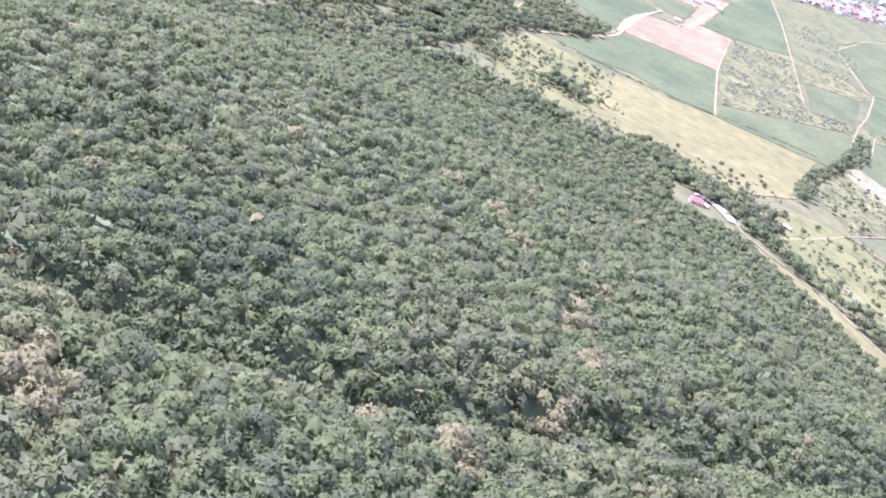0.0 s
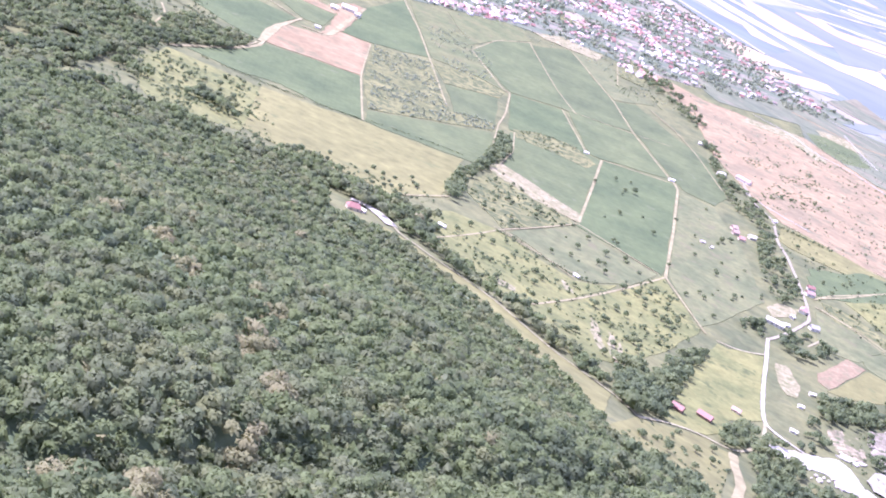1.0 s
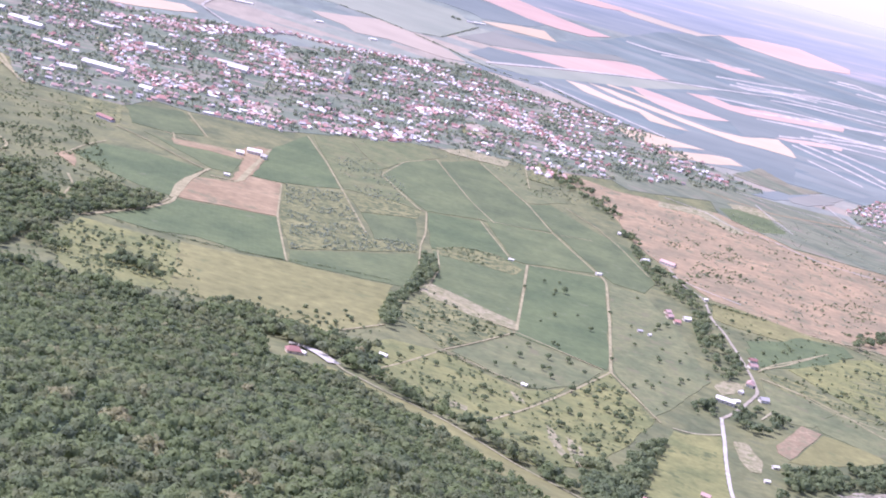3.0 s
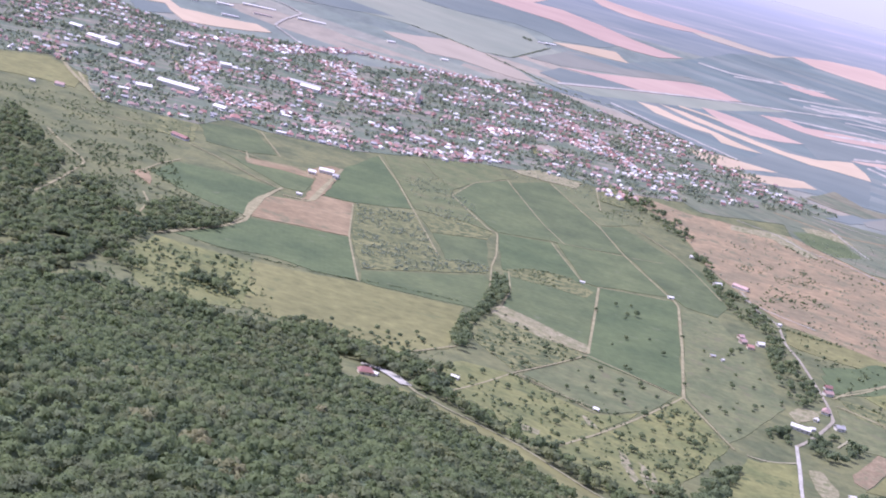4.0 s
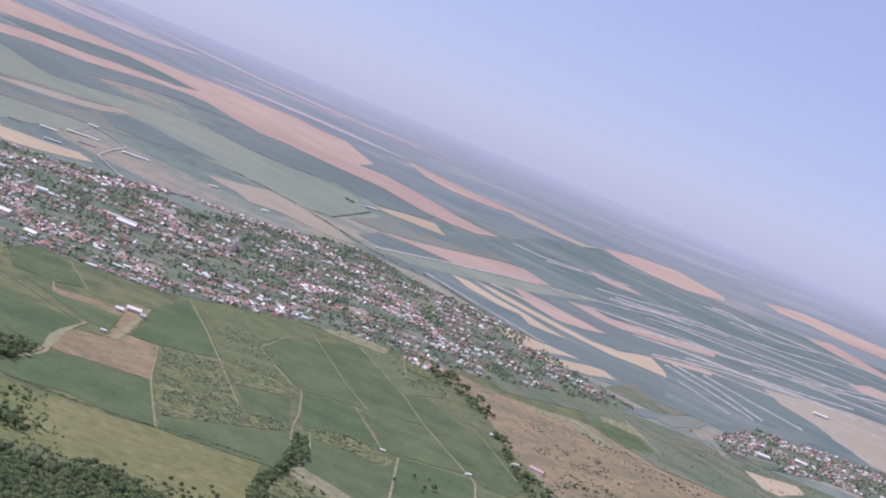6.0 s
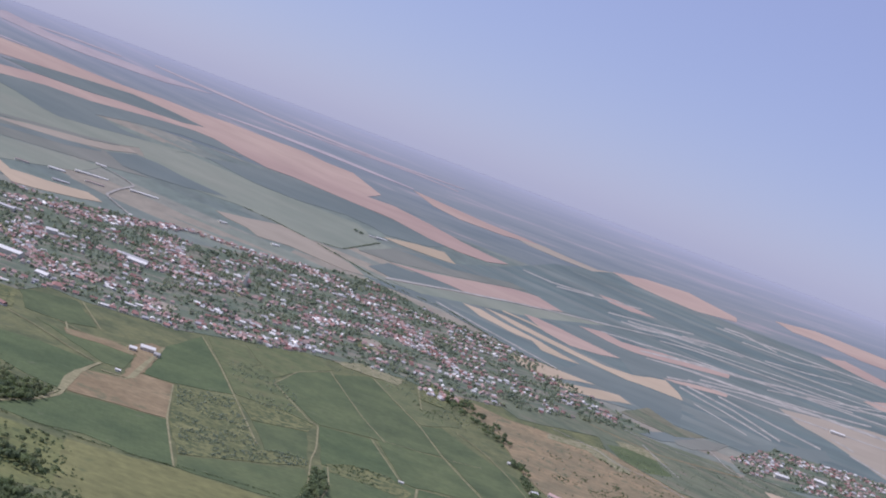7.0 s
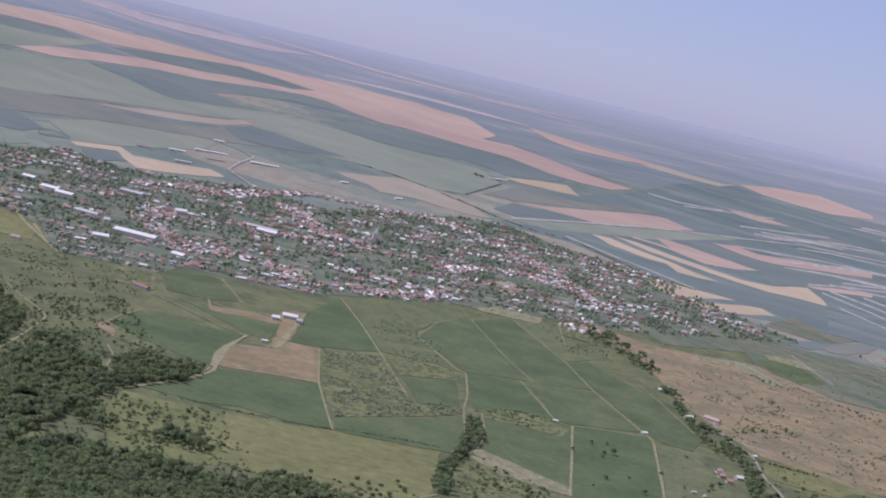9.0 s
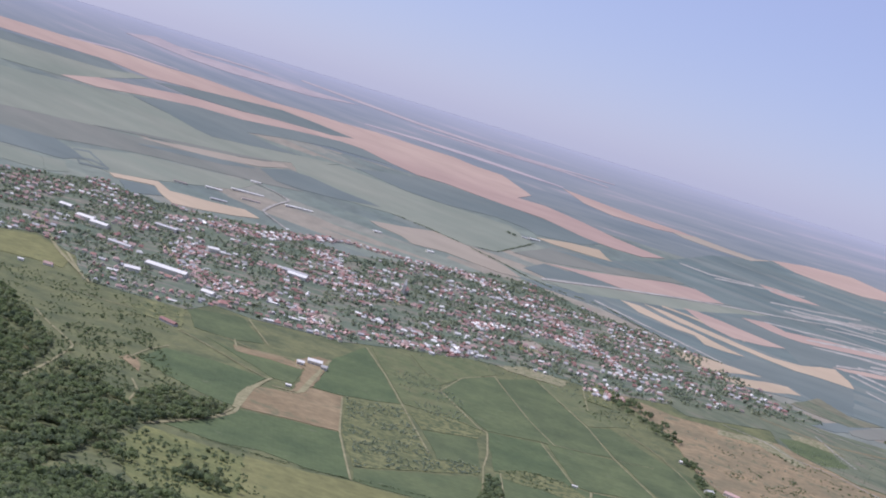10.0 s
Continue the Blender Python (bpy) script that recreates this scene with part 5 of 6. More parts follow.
def plant(poly, spacing, low, high, r, share=1.0, keep=None):
    """Trees on a jittered grid within an outline: (x, y, z, radius, height, tint)."""
    xs, ys = [p[0] for p in poly], [p[1] for p in poly]
    out = []
    nx, ny = int((max(xs) - min(xs)) / spacing) + 1, int((max(ys) - min(ys)) / spacing) + 1
    for i in range(nx):
        for j in range(ny):
            x = min(xs) + (i + r.uniform(-0.1, 1.1)) * spacing
            y = min(ys) + (j + r.uniform(-0.1, 1.1)) * spacing
            if r.random() > share or not inside(poly, x, y) or (keep and not keep(x, y)):
                continue
            if share < 1 and noise.noise(Vector((x / 28, y / 28, 3.1))) < (0.62 - share) * 0.9:
                continue
            if 850 < y < 1100 and any((x - cx) ** 2 + (y - cy) ** 2 < 70 for cx, cy in DRIVE):
                continue
            if any(inside(c, x, y) for c in CLEARINGS):
                continue
            radius = r.uniform(low, high)
            tint = 0.5 + 0.6 * noise.noise(Vector((x / 55, y / 55, 9.2))) + r.gauss(0, 0.2)
            tint = min(0.93, max(0.0, tint))
            if any((x - cx) ** 2 + ((y - cy) * 0.6) ** 2 < 22 for cx, cy in CREAM) or r.random() < 0.004:
                tint = r.uniform(0.95, 1.0)
            if y < 900 and noise.noise(Vector((x / 9, y / 12, 33.0))) < -0.5:
                continue
            tall = crown_height(radius, r)
            p = lay(*stand_point(x, y, tall))
            if y < 1000:
                tall += 2.2 * noise.noise(Vector((x / 12, y / 15, 6.0)))
            out.append((p.x, p.y, p.z, radius, tall, tint))
    return out


def seen_wedge(x, y):
    """The part of the hillside that lies in front of the camera's way."""
    return y > 95 and -x < 110 + 0.78 * y and x < 60 + 0.5 * y


forest_near = plant(FOREST, 4.2, 2.0, 3.8, rng, keep=lambda x, y: seen_wedge(x, y) and y <= 360)
forest_mid = plant(FOREST, 4.5, 2.2, 3.8, rng, keep=lambda x, y: seen_wedge(x, y) and 360 < y <= 620)
forest_far = plant(FOREST, 4.9, 2.4, 4.0, rng, keep=lambda x, y: seen_wedge(x, y) and y > 620)
forest_below = plant([(-260, -200), (-260, 330), (260, 330), (260, -200)], 6.0, 2.8, 4.2, rng, keep=lambda x, y: not seen_wedge(x, y))
undergrowth = plant([(-160, 95), (-160, 330), (200, 480), (200, 95)], 3.6, 1.6, 2.6, rng, keep=seen_wedge)
for name, trees, cards, card in (("forest", forest_near, 112, 0.95), ("forest", forest_mid, 58, 1.4), ("forest", forest_far, 32, 2.1), ("undergrowth", undergrowth, 14, 1.9), ("forest", forest_below, 9, 3.2)):
    v, t = foliage(nrng, trees, cards, card, lumps=4)
    tagged(foliage_object(name, v, t, M_FOREST), "dense green broadleaf forest covering the hillside" if name == "forest" else "green undergrowth filling the gully between forest trees", name, kind="stuff")


def wood(poly, share):
    """A belt or clump of trees and shrubs within an outline."""
    far = poly[0][1] > 1300
    trees = plant(poly, 4.8 if not far else 5.2, 1.8, 4.9, rng, share)
    if trees:
        v, t = foliage(nrng, trees, 36, 2.4)
        tagged(foliage_object("woodland", v, t, M_FOREST if poly[0][0] < 0 else M_LEAF), "dark green belt of broadleaf trees and shrubs", "woodland", kind="stuff")


wood([(-520, 1005), (-288, 984), (-281, 1044), (-286, 1199), (-395, 1323), (-480, 1420), (-560, 1200)], 0.85)
wood([(-258, 1054), (-218, 1030), (-188, 1064), (-154, 1046), (-129, 1054), (-94, 1075), (-54, 1075), (-80, 1040), (-124, 1000), (-173, 1015), (-207, 1005), (-256, 995), (-280, 980)], 0.85)
wood([(-395, 1323), (-388, 1383), (-382, 1465), (-367, 1489), (-348, 1429), (-321, 1406), (-302, 1372), (-273, 1279), (-281, 1248), (-286, 1199), (-284, 1101), (-281, 1044), (-288, 984)], 0.9)
wood([(-313, 1440), (-299, 1504), (-264, 1491), (-225, 1514), (-224, 1466), (-234, 1413), (-259, 1369), (-273, 1318), (-289, 1332)], 1.0)
wood([(-208, 1147), (-203, 1190), (-189, 1194), (-149, 1164), (-160, 1141), (-184, 1152)], 0.9)
wood([(-595, 1792), (-554, 1752), (-506, 1660), (-465, 1594), (-439, 1545), (-426, 1480), (-417, 1416), (-418, 1309), (-480, 1400), (-560, 1600)], 0.92)
wood([(-394, 1241), (-394, 1349), (-405, 1456), (-391, 1492), (-352, 1468), (-337, 1393), (-340, 1343), (-321, 1223), (-330, 1152), (-344, 1103)], 0.55)
wood([(-289, 1233), (-261, 1204), (-239, 1148), (-247, 1114), (-272, 1125)], 0.8)
wood([(-78, 1090), (-8, 1058), (30, 1000), (60, 975), (114, 935), (144, 905), (171, 872), (190, 800), (175, 830), (150, 862), (112, 895), (90, 915), (57, 942), (18, 985), (-30, 1030)], 0.85)
wood([(371, 2055), (373, 1942), (376, 1842), (382, 1731), (401, 1679), (402, 1600), (392, 1485), (386, 1380), (397, 1364), (431, 1415), (436, 1502), (427, 1556), (429, 1637), (434, 1709), (428, 1801), (415, 1845), (402, 1865), (385, 1932), (383, 2057)], 0.7)
wood([(395, 1105), (426, 1122), (483, 1172), (538, 1209), (590, 1240), (590, 1190), (523, 1150), (486, 1118), (437, 1085), (388, 1042), (386, 1059)], 0.95)
wood([(307, 905), (328, 925), (333, 889), (331, 848), (354, 856), (385, 866), (413, 872), (441, 884), (500, 895), (480, 860), (432, 840), (265, 670), (267, 734), (287, 804), (288, 845)], 0.95)
wood([(266, 864), (283, 910), (307, 938), (307, 914), (285, 859), (268, 845)], 0.95)
wood([(157, 644), (170, 665), (188, 664), (221, 697), (218, 629), (205, 560), (168, 610)], 0.95)
wood([(189, 926), (215, 964), (215, 908), (239, 937), (214, 823), (194, 795), (180, 800)], 0.9)
wood([(342, 935), (366, 1010), (384, 1045), (372, 950)], 0.6)
wood([(412, 965), (420, 1015), (432, 1060), (424, 965)], 0.6)
wood([(-470, 1200), (-480, 1420), (-540, 1560), (-640, 1600), (-800, 1500), (-800, 1200), (-640, 1100)], 0.62)
wood([(68, 1559), (84, 1561), (88, 1499), (75, 1429), (59, 1343), (48, 1292), (51, 1212), (40, 1192), (33, 1235), (39, 1317), (58, 1393), (66, 1485)], 1.0)
wood([(337, 1239), (368, 1269), (356, 1215), (337, 1205)], 0.8)
wood([(378, 1245), (417, 1289), (443, 1271), (405, 1204), (381, 1198)], 0.7)
wood([(661, 1761), (723, 1832), (702, 1763), (631, 1683)], 0.7)
wood([(755, 1775), (800, 1839), (754, 1705), (722, 1698)], 0.7)
wood([(290, 2465), (327, 2470), (361, 2392), (375, 2316), (388, 2162), (397, 2008), (381, 1968), (365, 2101), (352, 2212), (318, 2266), (287, 2349)], 0.56)
wood([(292, 1097), (263, 1007), (233, 889), (218, 830), (188, 790), (187, 829), (219, 927), (251, 1023)], 1.0)


wood([(-107, 1095), (-87, 1125), (-65, 1114), (-42, 1101), (-21, 1092), (-1, 1093), (20, 1084), (40, 1089), (51, 1078), (38, 1037), (31, 1000), (18, 992), (5, 1012), (-11, 1045), (-29, 1042), (-41, 1030), (-65, 1055), (-80, 1055)], 0.9)
wood([(-85, 1045), (-65, 1052), (-55, 1022), (-50, 985), (-52, 955), (-62, 985)], 1.0)


def hedge(line, wide, tall, gap, label, mat=M_LEAF):
    """An uneven hedgerow along a line of the plan."""
    plants = []
    for (x1, y1), (x2, y2) in zip(line, line[1:]):
        far = math.hypot(x2 - x1, y2 - y1)
        for i in range(int(far / gap)):
            if noise.noise(Vector((x1 / 50 + i * gap / 22, y1 / 50, 17.0))) < -0.25:
                continue
            k = (i + rng.uniform(0, 1)) * gap / far
            x, y = x1 + (x2 - x1) * k + rng.gauss(0, wide), y1 + (y2 - y1) * k + rng.gauss(0, wide)
            p, s = lay(x, y), shrink(x, y)
            radius = tall * rng.uniform(0.35, 0.75) * s
            plants.append((p.x, p.y, p.z, radius, radius * rng.uniform(1.2, 2.0), rng.uniform(0, 0.9)))
    v, t = foliage(nrng, plants, 16, tall * 0.5, lumps=3)
    tagged(foliage_object("hedge", v, t, mat), label, "hedge")


hedge([(-269, 1329), (-230, 1324), (-174, 1327), (-119, 1334), (-70, 1353)], 0.6, 1.8, 1.4, "low dark green hedge between vineyard and hay meadow")
hedge([(-68, 1358), (-28, 1372), (7, 1378), (40, 1385)], 0.6, 1.6, 1.5, "low dark green hedge above the hay meadow")
hedge([(-304, 4638), (-183, 4530), (-47, 4334), (78, 4120), (152, 3951), (236, 3827), (375, 3772), (460, 3544), (552, 3366), (632, 3324)], 1.5, 3.6, 3.4, "long dark hedgerow along a stream on the plain", M_HAZED_LEAF)
hedge([(-47, 4334), (60, 4405), (196, 5165)], 1.5, 3.2, 4.5, "dark hedgerow between fields on the plain", M_HAZED_LEAF)
hedge([(88, 1153), (112, 1138), (143, 1127), (164, 1122)], 0.8, 1.6, 1.3, "low dark hedge along a brown earth bank")
hedge([(434, 1710), (472, 1708), (517, 1705)], 2.0, 3.0, 1.6, "dark green hedge at the foot of the dry slope")
hedge([(95, 5330), (112, 5300), (130, 5285)], 5.0, 7.0, 5.0, "dark clump of trees beside a farm on the plain", M_HAZED_LEAF)
hedge([(520, 1375), (557, 1353), (589, 1336)], 1.5, 2.6, 1.6, "dark green hedge beside a field track")


# ---- single trees and bushes ----
def make_tree(kind, radius, tall, cards, card, r):
    tree = new(kind)
    tagged(tree, "dark green round-crowned broadleaf tree in the open" if kind == "tree" else "low dark green bush on grassland", kind)
    if kind == "tree":
        bm = bmesh.new()
        for x1, y1, z1, z2, w in [(0, 0, -0.5, tall * 0.6, 0.22)] + [(r.uniform(-1, 1), r.uniform(-1, 1), tall * 0.3, tall * 0.7, 0.1) for _ in range(3)]:
            a = Vector((x1 * 0.1, y1 * 0.1, z1))
            b = Vector((x1 * radius * 0.6, y1 * radius * 0.6, z2))
            ring = []
            for p, ww in ((a, w), (b, w * 0.45)):
                ring.append([bm.verts.new(p + Vector((math.cos(k * 1.0472) * ww, math.sin(k * 1.0472) * ww, 0))) for k in range(6)])
            for k in range(6):
                bm.faces.new((ring[0][k], ring[0][(k + 1) % 6], ring[1][(k + 1) % 6], ring[1][k]))
        part("trunk", bm, M_BARK, tree)
    v, t = foliage(nrng, [(0, 0, 0, radius, tall, r.uniform(0, 0.9))], cards, card, lumps=8)
    foliage_object("crown", v, t, M_LEAF, tree)
    return tree


tree_kinds = [make_tree("tree", rr, rr * hh, 300, 1.0, rng) for rr, hh in ((2.3, 1.75), (2.8, 1.65), (3.3, 1.6), (2.0, 1.9))]
bush_kinds = [make_tree("bush", rr, rr * 1.05, 140, 0.85, rng) for rr in (1.4, 1.9, 2.4)]
first_use = set()


def put_tree(kind, x, y, scale=1.0):
    proto = rng.choice(tree_kinds if kind == "tree" else bush_kinds)
    m = Matrix.Translation(lay(*stand_point(x, y, 4 * scale), 0.1)) @ pose(0, 0, 0, 0, 0, rng.uniform(0, 360)) @ Matrix.Diagonal((scale, scale, scale * rng.uniform(0.85, 1.15), 1))
    if proto not in first_use:
        first_use.add(proto)
        proto.matrix_basis = m
        proto["group"] = "scattered trees" if kind == "tree" else "scattered bushes"
        return proto
    ob = copy_thing(proto, Matrix.Identity(4))
    ob.matrix_basis = m
    return ob


def dot_with_trees(poly, trees, bushes):
    """Single trees and bushes strewn over open ground."""
    for x, y in scatter(poly, trees, rng):
        put_tree("tree", x, y, rng.uniform(0.75, 1.25))
    for x, y in scatter(poly, bushes, rng):
        put_tree("bush", x, y, rng.uniform(0.7, 1.5))


dot_with_trees([(-68, 1179), (13, 1209), (33, 1180), (-2, 1100), (-52, 1105), (-110, 1105)], 6, 26)
dot_with_trees([(-267, 1286), (-175, 1308), (-148, 1134), (-198, 1040), (-258, 1190)], 20, 38)
for x, y in ((87, 1034), (125, 1072), (120, 998), (198, 1251), (195, 1187), (212, 1157), (224, 1160), (233, 1152), (247, 1202), (240, 1125), (247, 1120), (264, 1146), (201, 1083), (209, 1072), (205, 1003), (194, 1022), (251, 1110), (242, 1059), (216, 969), (213, 1004), (194, 922), (160, 950), (181, 1060), (301, 1255), (339, 1308), (306, 1207), (225, 1036), (191, 961), (181, 923), (269, 1318), (212, 1310), (191, 1538), (241, 1569), (349, 1521)):
    put_tree("tree", x, y, rng.uniform(0.95, 1.5))
for x, y in ((451, 1876), (465, 1885), (481, 1905), (497, 1922), (517, 1937), (540, 1967), (569, 2349), (577, 2337), (584, 2323), (701, 2251), (711, 2239), (719, 2225), (819, 2212), (831, 2203), (843, 2193), (855, 2184), (648, 1759), (662, 1763), (684, 1799), (682, 1763), (649, 1734), (526, 1433), (539, 1433), (610, 1550), (634, 1581), (477, 1434), (494, 1440), (909, 2872), (-469, 1770), (-455, 1801), (-439, 1839), (-419, 1884)):
    put_tree("bush", x, y, rng.uniform(1.1, 1.9))
    put_tree("bush", x + rng.uniform(-7, 7), y + rng.uniform(-9, 9), rng.uniform(0.8, 1.5))
dot_with_trees([(118, 946), (218, 1169), (258, 1264), (285, 1136), (243, 1027), (203, 931), (154, 868)], 26, 8)
dot_with_trees([(47, 1137), (90, 1154), (163, 1100), (206, 1157), (116, 942), (84, 947), (10, 1063)], 16, 8)
dot_with_trees([(101, 1168), (162, 1293), (252, 1258), (219, 1179), (167, 1113)], 8, 4)
dot_with_trees([(309, 1671), (353, 1662), (375, 1500), (376, 1337), (320, 1217), (287, 1146), (265, 1271)], 9, 16)
dot_with_trees([(76, 1390), (158, 1321), (166, 1308), (93, 1168), (55, 1241), (59, 1306)], 14, 24)
dot_with_trees([(203, 1659), (296, 1699), (304, 1680), (263, 1288), (256, 1265), (169, 1311)], 7, 2)
dot_with_trees([(168, 718), (197, 778), (242, 829), (264, 820), (268, 783), (158, 612)], 12, 16)
dot_with_trees([(400, 1900), (900, 2150), (740, 1720), (560, 1700), (460, 1760)], 6, 0)
dot_with_trees([(440, 1650), (740, 1690), (620, 1340), (500, 1380), (450, 1500)], 40, 40)
dot_with_trees([(-400, 1260), (-480, 1640), (-380, 1800), (-300, 1560), (-340, 1400)], 60, 40)


# ---- buildings ----
def box(bm, x0, y0, z0, x1, y1, z1):
    v = [bm.verts.new(c) for c in ((x0, y0, z0), (x1, y0, z0), (x1, y1, z0), (x0, y1, z0), (x0, y0, z1), (x1, y0, z1), (x1, y1, z1), (x0, y1, z1))]
    for f in ((0, 3, 2, 1), (4, 5, 6, 7), (0, 1, 5, 4), (1, 2, 6, 5), (2, 3, 7, 6), (3, 0, 4, 7)):
        bm.faces.new([v[i] for i in f])


def gable_roof(bm, length, depth, z, rise, over=0.5, hip=0.0, thick=0.25):
    """A pitched roof slab with eaves; hip draws in the ridge."""
    x, y = length / 2 + over, depth / 2 + over
    ridge = length / 2 + over - hip
    low = z - rise * over / (depth / 2)
    top = [(-x, -y, low), (x, -y, low), (x, y, low), (-x, y, low), (-ridge, 0, z + rise), (ridge, 0, z + rise)]
    up = [bm.verts.new(p) for p in [(a, b, c + thick) for a, b, c in top]]
    dn = [bm.verts.new(p) for p in top]
    for f in ((0, 1, 5, 4), (2, 3, 4, 5), (1, 2, 5), (3, 0, 4)):
        bm.faces.new([up[i] for i in f])
        bm.faces.new([dn[i] for i in reversed(f)])
    for i in range(4):
        j = (i + 1) % 4
        bm.faces.new((up[i], dn[i], dn[j], up[j]))


def make_house(name, length, depth, tall, rise, wall, roof, label, hip=0.0, windows=2, chimney=True, category="house"):
    house = new(name)
    tagged(house, label, category)
    bm = bmesh.new()
    box(bm, -length / 2, -depth / 2, -1.5, length / 2, depth / 2, tall)
    if hip == 0:
        for s in (-1, 1):
            x = s * length / 2
            tri = [bm.verts.new(p) for p in ((x, -depth / 2, tall), (x, depth / 2, tall), (x, 0, tall + rise))]
            bm.faces.new(tri if s > 0 else tri[::-1])
    part("wall", bm, wall, house)
    bm = bmesh.new()
    gable_roof(bm, length, depth, tall + 0.05, rise, hip=hip)
    part("roof", bm, roof, house)
    for i in range(windows):
        bm = bmesh.new()
        x = (i + 0.5) / windows * length - length / 2
        box(bm, x - 0.6, -depth / 2 - 0.06, 1.0, x + 0.6, -depth / 2 + 0.1, 2.3)
        part("window", bm, M_GLASS, house)
    if chimney:
        bm = bmesh.new()
        box(bm, length * 0.22, -0.35, tall + rise * 0.4, length * 0.22 + 0.7, 0.35, tall + rise + 1.0)
        part("chimney", bm, M_WALLS[2], house)
    return house


def stand(ob, x, y, turn, lift=0.3, scale=1.0):
    s = shrink(x, y) * scale
    ob.matrix_basis = Matrix.Translation(lay(x, y, lift)) @ pose(0, 0, 0, 0, 0, turn) @ Matrix.Diagonal((s, s, s, 1))
    return ob


RED, FADED, BROWN, GREY, WHITE, BRIGHT = M_ROOFS
def lone_building(name, x, y, turn, length, depth, tall, rise, wall, roof, label, hip):
    """A farm building, shed or hall standing by itself."""
    h = make_house(name, length, depth, tall, rise, M_WALLS[wall] if not (name == "barn" and wall == 2) else M_WOOD, roof, label, hip, windows=max(1, int(length / 5)) if y < 2000 else 0,
                   chimney=name == "farmhouse", category="house" if name in ("farmhouse", "cabin") else name)
    stand(h, x, y, turn, 0.3, 0.65 if name == "shed" and y < 2000 else (1.15 if name == "warehouse" else 0.85))


lone_building("farmhouse", -27, 986, 20, 13, 9, 3.2, 3.2, 1, BRIGHT, "large house with a red tiled roof at the forest edge", 3.0)
lone_building("barn", 233, 870, -28, 13, 7, 3.0, 2.4, 2, BRIGHT, "long barn with a bright red roof in a clearing", 0.0)
lone_building("barn", 257, 883, -28, 13, 7, 3.0, 2.4, 2, BRIGHT, "long barn with a bright red roof in a clearing", 0.0)
lone_building("cabin", 292, 945, -25, 8, 5, 2.4, 1.8, 1, FADED, "small cabin with an orange tiled roof in a clearing", 0.0)
lone_building("shed", 365, 1044, 10, 7, 5, 2.8, 1.2, 0, WHITE, "small shed with a white sheet roof by the quarry road", 0.0)
lone_building("shed", 344, 966, -10, 9, 6, 2.8, 1.2, 0, WHITE, "small shed with a white sheet roof by the quarry road", 0.0)
lone_building("farmhouse", 423, 1362, 70, 14, 9, 3.6, 3.0, 0, FADED, "white house with a red tiled roof beside the valley road", 2.0)
lone_building("workshop", 377, 1269, -15, 22, 11, 4.0, 2.0, 0, WHITE, "long workshop with a white sheet roof beside the valley road", 0.0)
lone_building("farmhouse", 426, 1312, 15, 11, 8, 3.4, 2.6, 0, GREY, "white house with a grey roof at the road bend", 0.0)
lone_building("shed", 404, 1321, 60, 9, 7, 3.0, 2.0, 0, WHITE, "white outbuilding beside the valley road", 0.0)
lone_building("shed", 396, 1094, 60, 10, 4, 2.6, 1.0, 0, WHITE, "narrow shed with a white sheet roof among trees", 0.0)
lone_building("shed", 41, 1062, -15, 10, 7, 3.0, 1.5, 0, WHITE, "white-roofed shed on the grassy slope", 0.0)
lone_building("shed", 165, 1120, -30, 8, 5, 2.6, 1.5, 0, WHITE, "small white hut beside the vineyard", 0.0)
lone_building("shed", 319, 1468, 10, 9, 5, 2.8, 1.5, 1, GREY, "grey roofed hut on the vineyard slope", 0.0)
lone_building("shed", 329, 1462, 40, 6, 5, 2.6, 1.4, 0, WHITE, "pale hut on the vineyard slope", 0.0)
lone_building("farmhouse", 394, 1588, 20, 11, 8, 3.2, 2.4, 0, WHITE, "white house by the tree line", 0.0)
lone_building("farmhouse", 371, 1578, 30, 10, 7, 3.2, 2.6, 1, FADED, "cottage with an orange tiled roof by the tree line", 0.0)
lone_building("shed", 298, 1713, 20, 11, 8, 3.0, 1.5, 0, WHITE, "white tank house at the vineyard crossroads", 0.0)
lone_building("shed", 180, 1658, 0, 10, 4, 2.6, 1.2, 0, WHITE, "low white hut at the end of a vineyard track", 0.0)
lone_building("workshop", 418, 1895, -30, 26, 12, 4.5, 2.5, 0, FADED, "long building with a faded purple-red roof in the valley", 0.0)
lone_building("farmhouse", 382, 1872, 30, 13, 10, 4.0, 2.5, 0, WHITE, "white house among the valley trees", 0.0)
lone_building("shed", 365, 2028, 0, 9, 7, 3.0, 1.5, 0, WHITE, "small white house at the tree line", 0.0)
lone_building("farmhouse", 444, 1443, 20, 12, 8, 3.4, 2.6, 0, FADED, "house with a pale red roof beside the valley road", 0.0)
lone_building("shed", -20, 990, -20, 8, 6, 2.8, 1.4, 0, WHITE, "white annex beside the red-roofed house", 0.0)
lone_building("shed", 443, 1730, 30, 10, 7, 3.0, 1.6, 0, WHITE, "white shed beside the stream trees", 0.0)
lone_building("shed", 391, 1282, 20, 10, 7, 3.0, 1.6, 0, WHITE, "white outbuilding beside the workshop", 0.0)
lone_building("shed", 385, 1094, 20, 9, 5, 2.8, 1.4, 0, WHITE, "small white hut among trees", 0.0)
lone_building("farmhouse", 372, 1600, 30, 9, 7, 3.0, 2.4, 1, FADED, "small cottage with a faded red roof by the tree line", 0.0)
lone_building("farmhouse", 377, 1560, 10, 9, 7, 3.0, 2.4, 1, RED, "small cottage with a red tiled roof by the tree line", 0.0)
lone_building("farmhouse", 450, 1470, 10, 10, 7, 3.0, 2.4, 0, RED, "house with a red tiled roof beside the valley road", 0.0)
lone_building("winery", -180, 1910, 8, 24, 13, 5.5, 3.0, 0, WHITE, "white winery hall with a pale roof amid vineyards", 0.0)
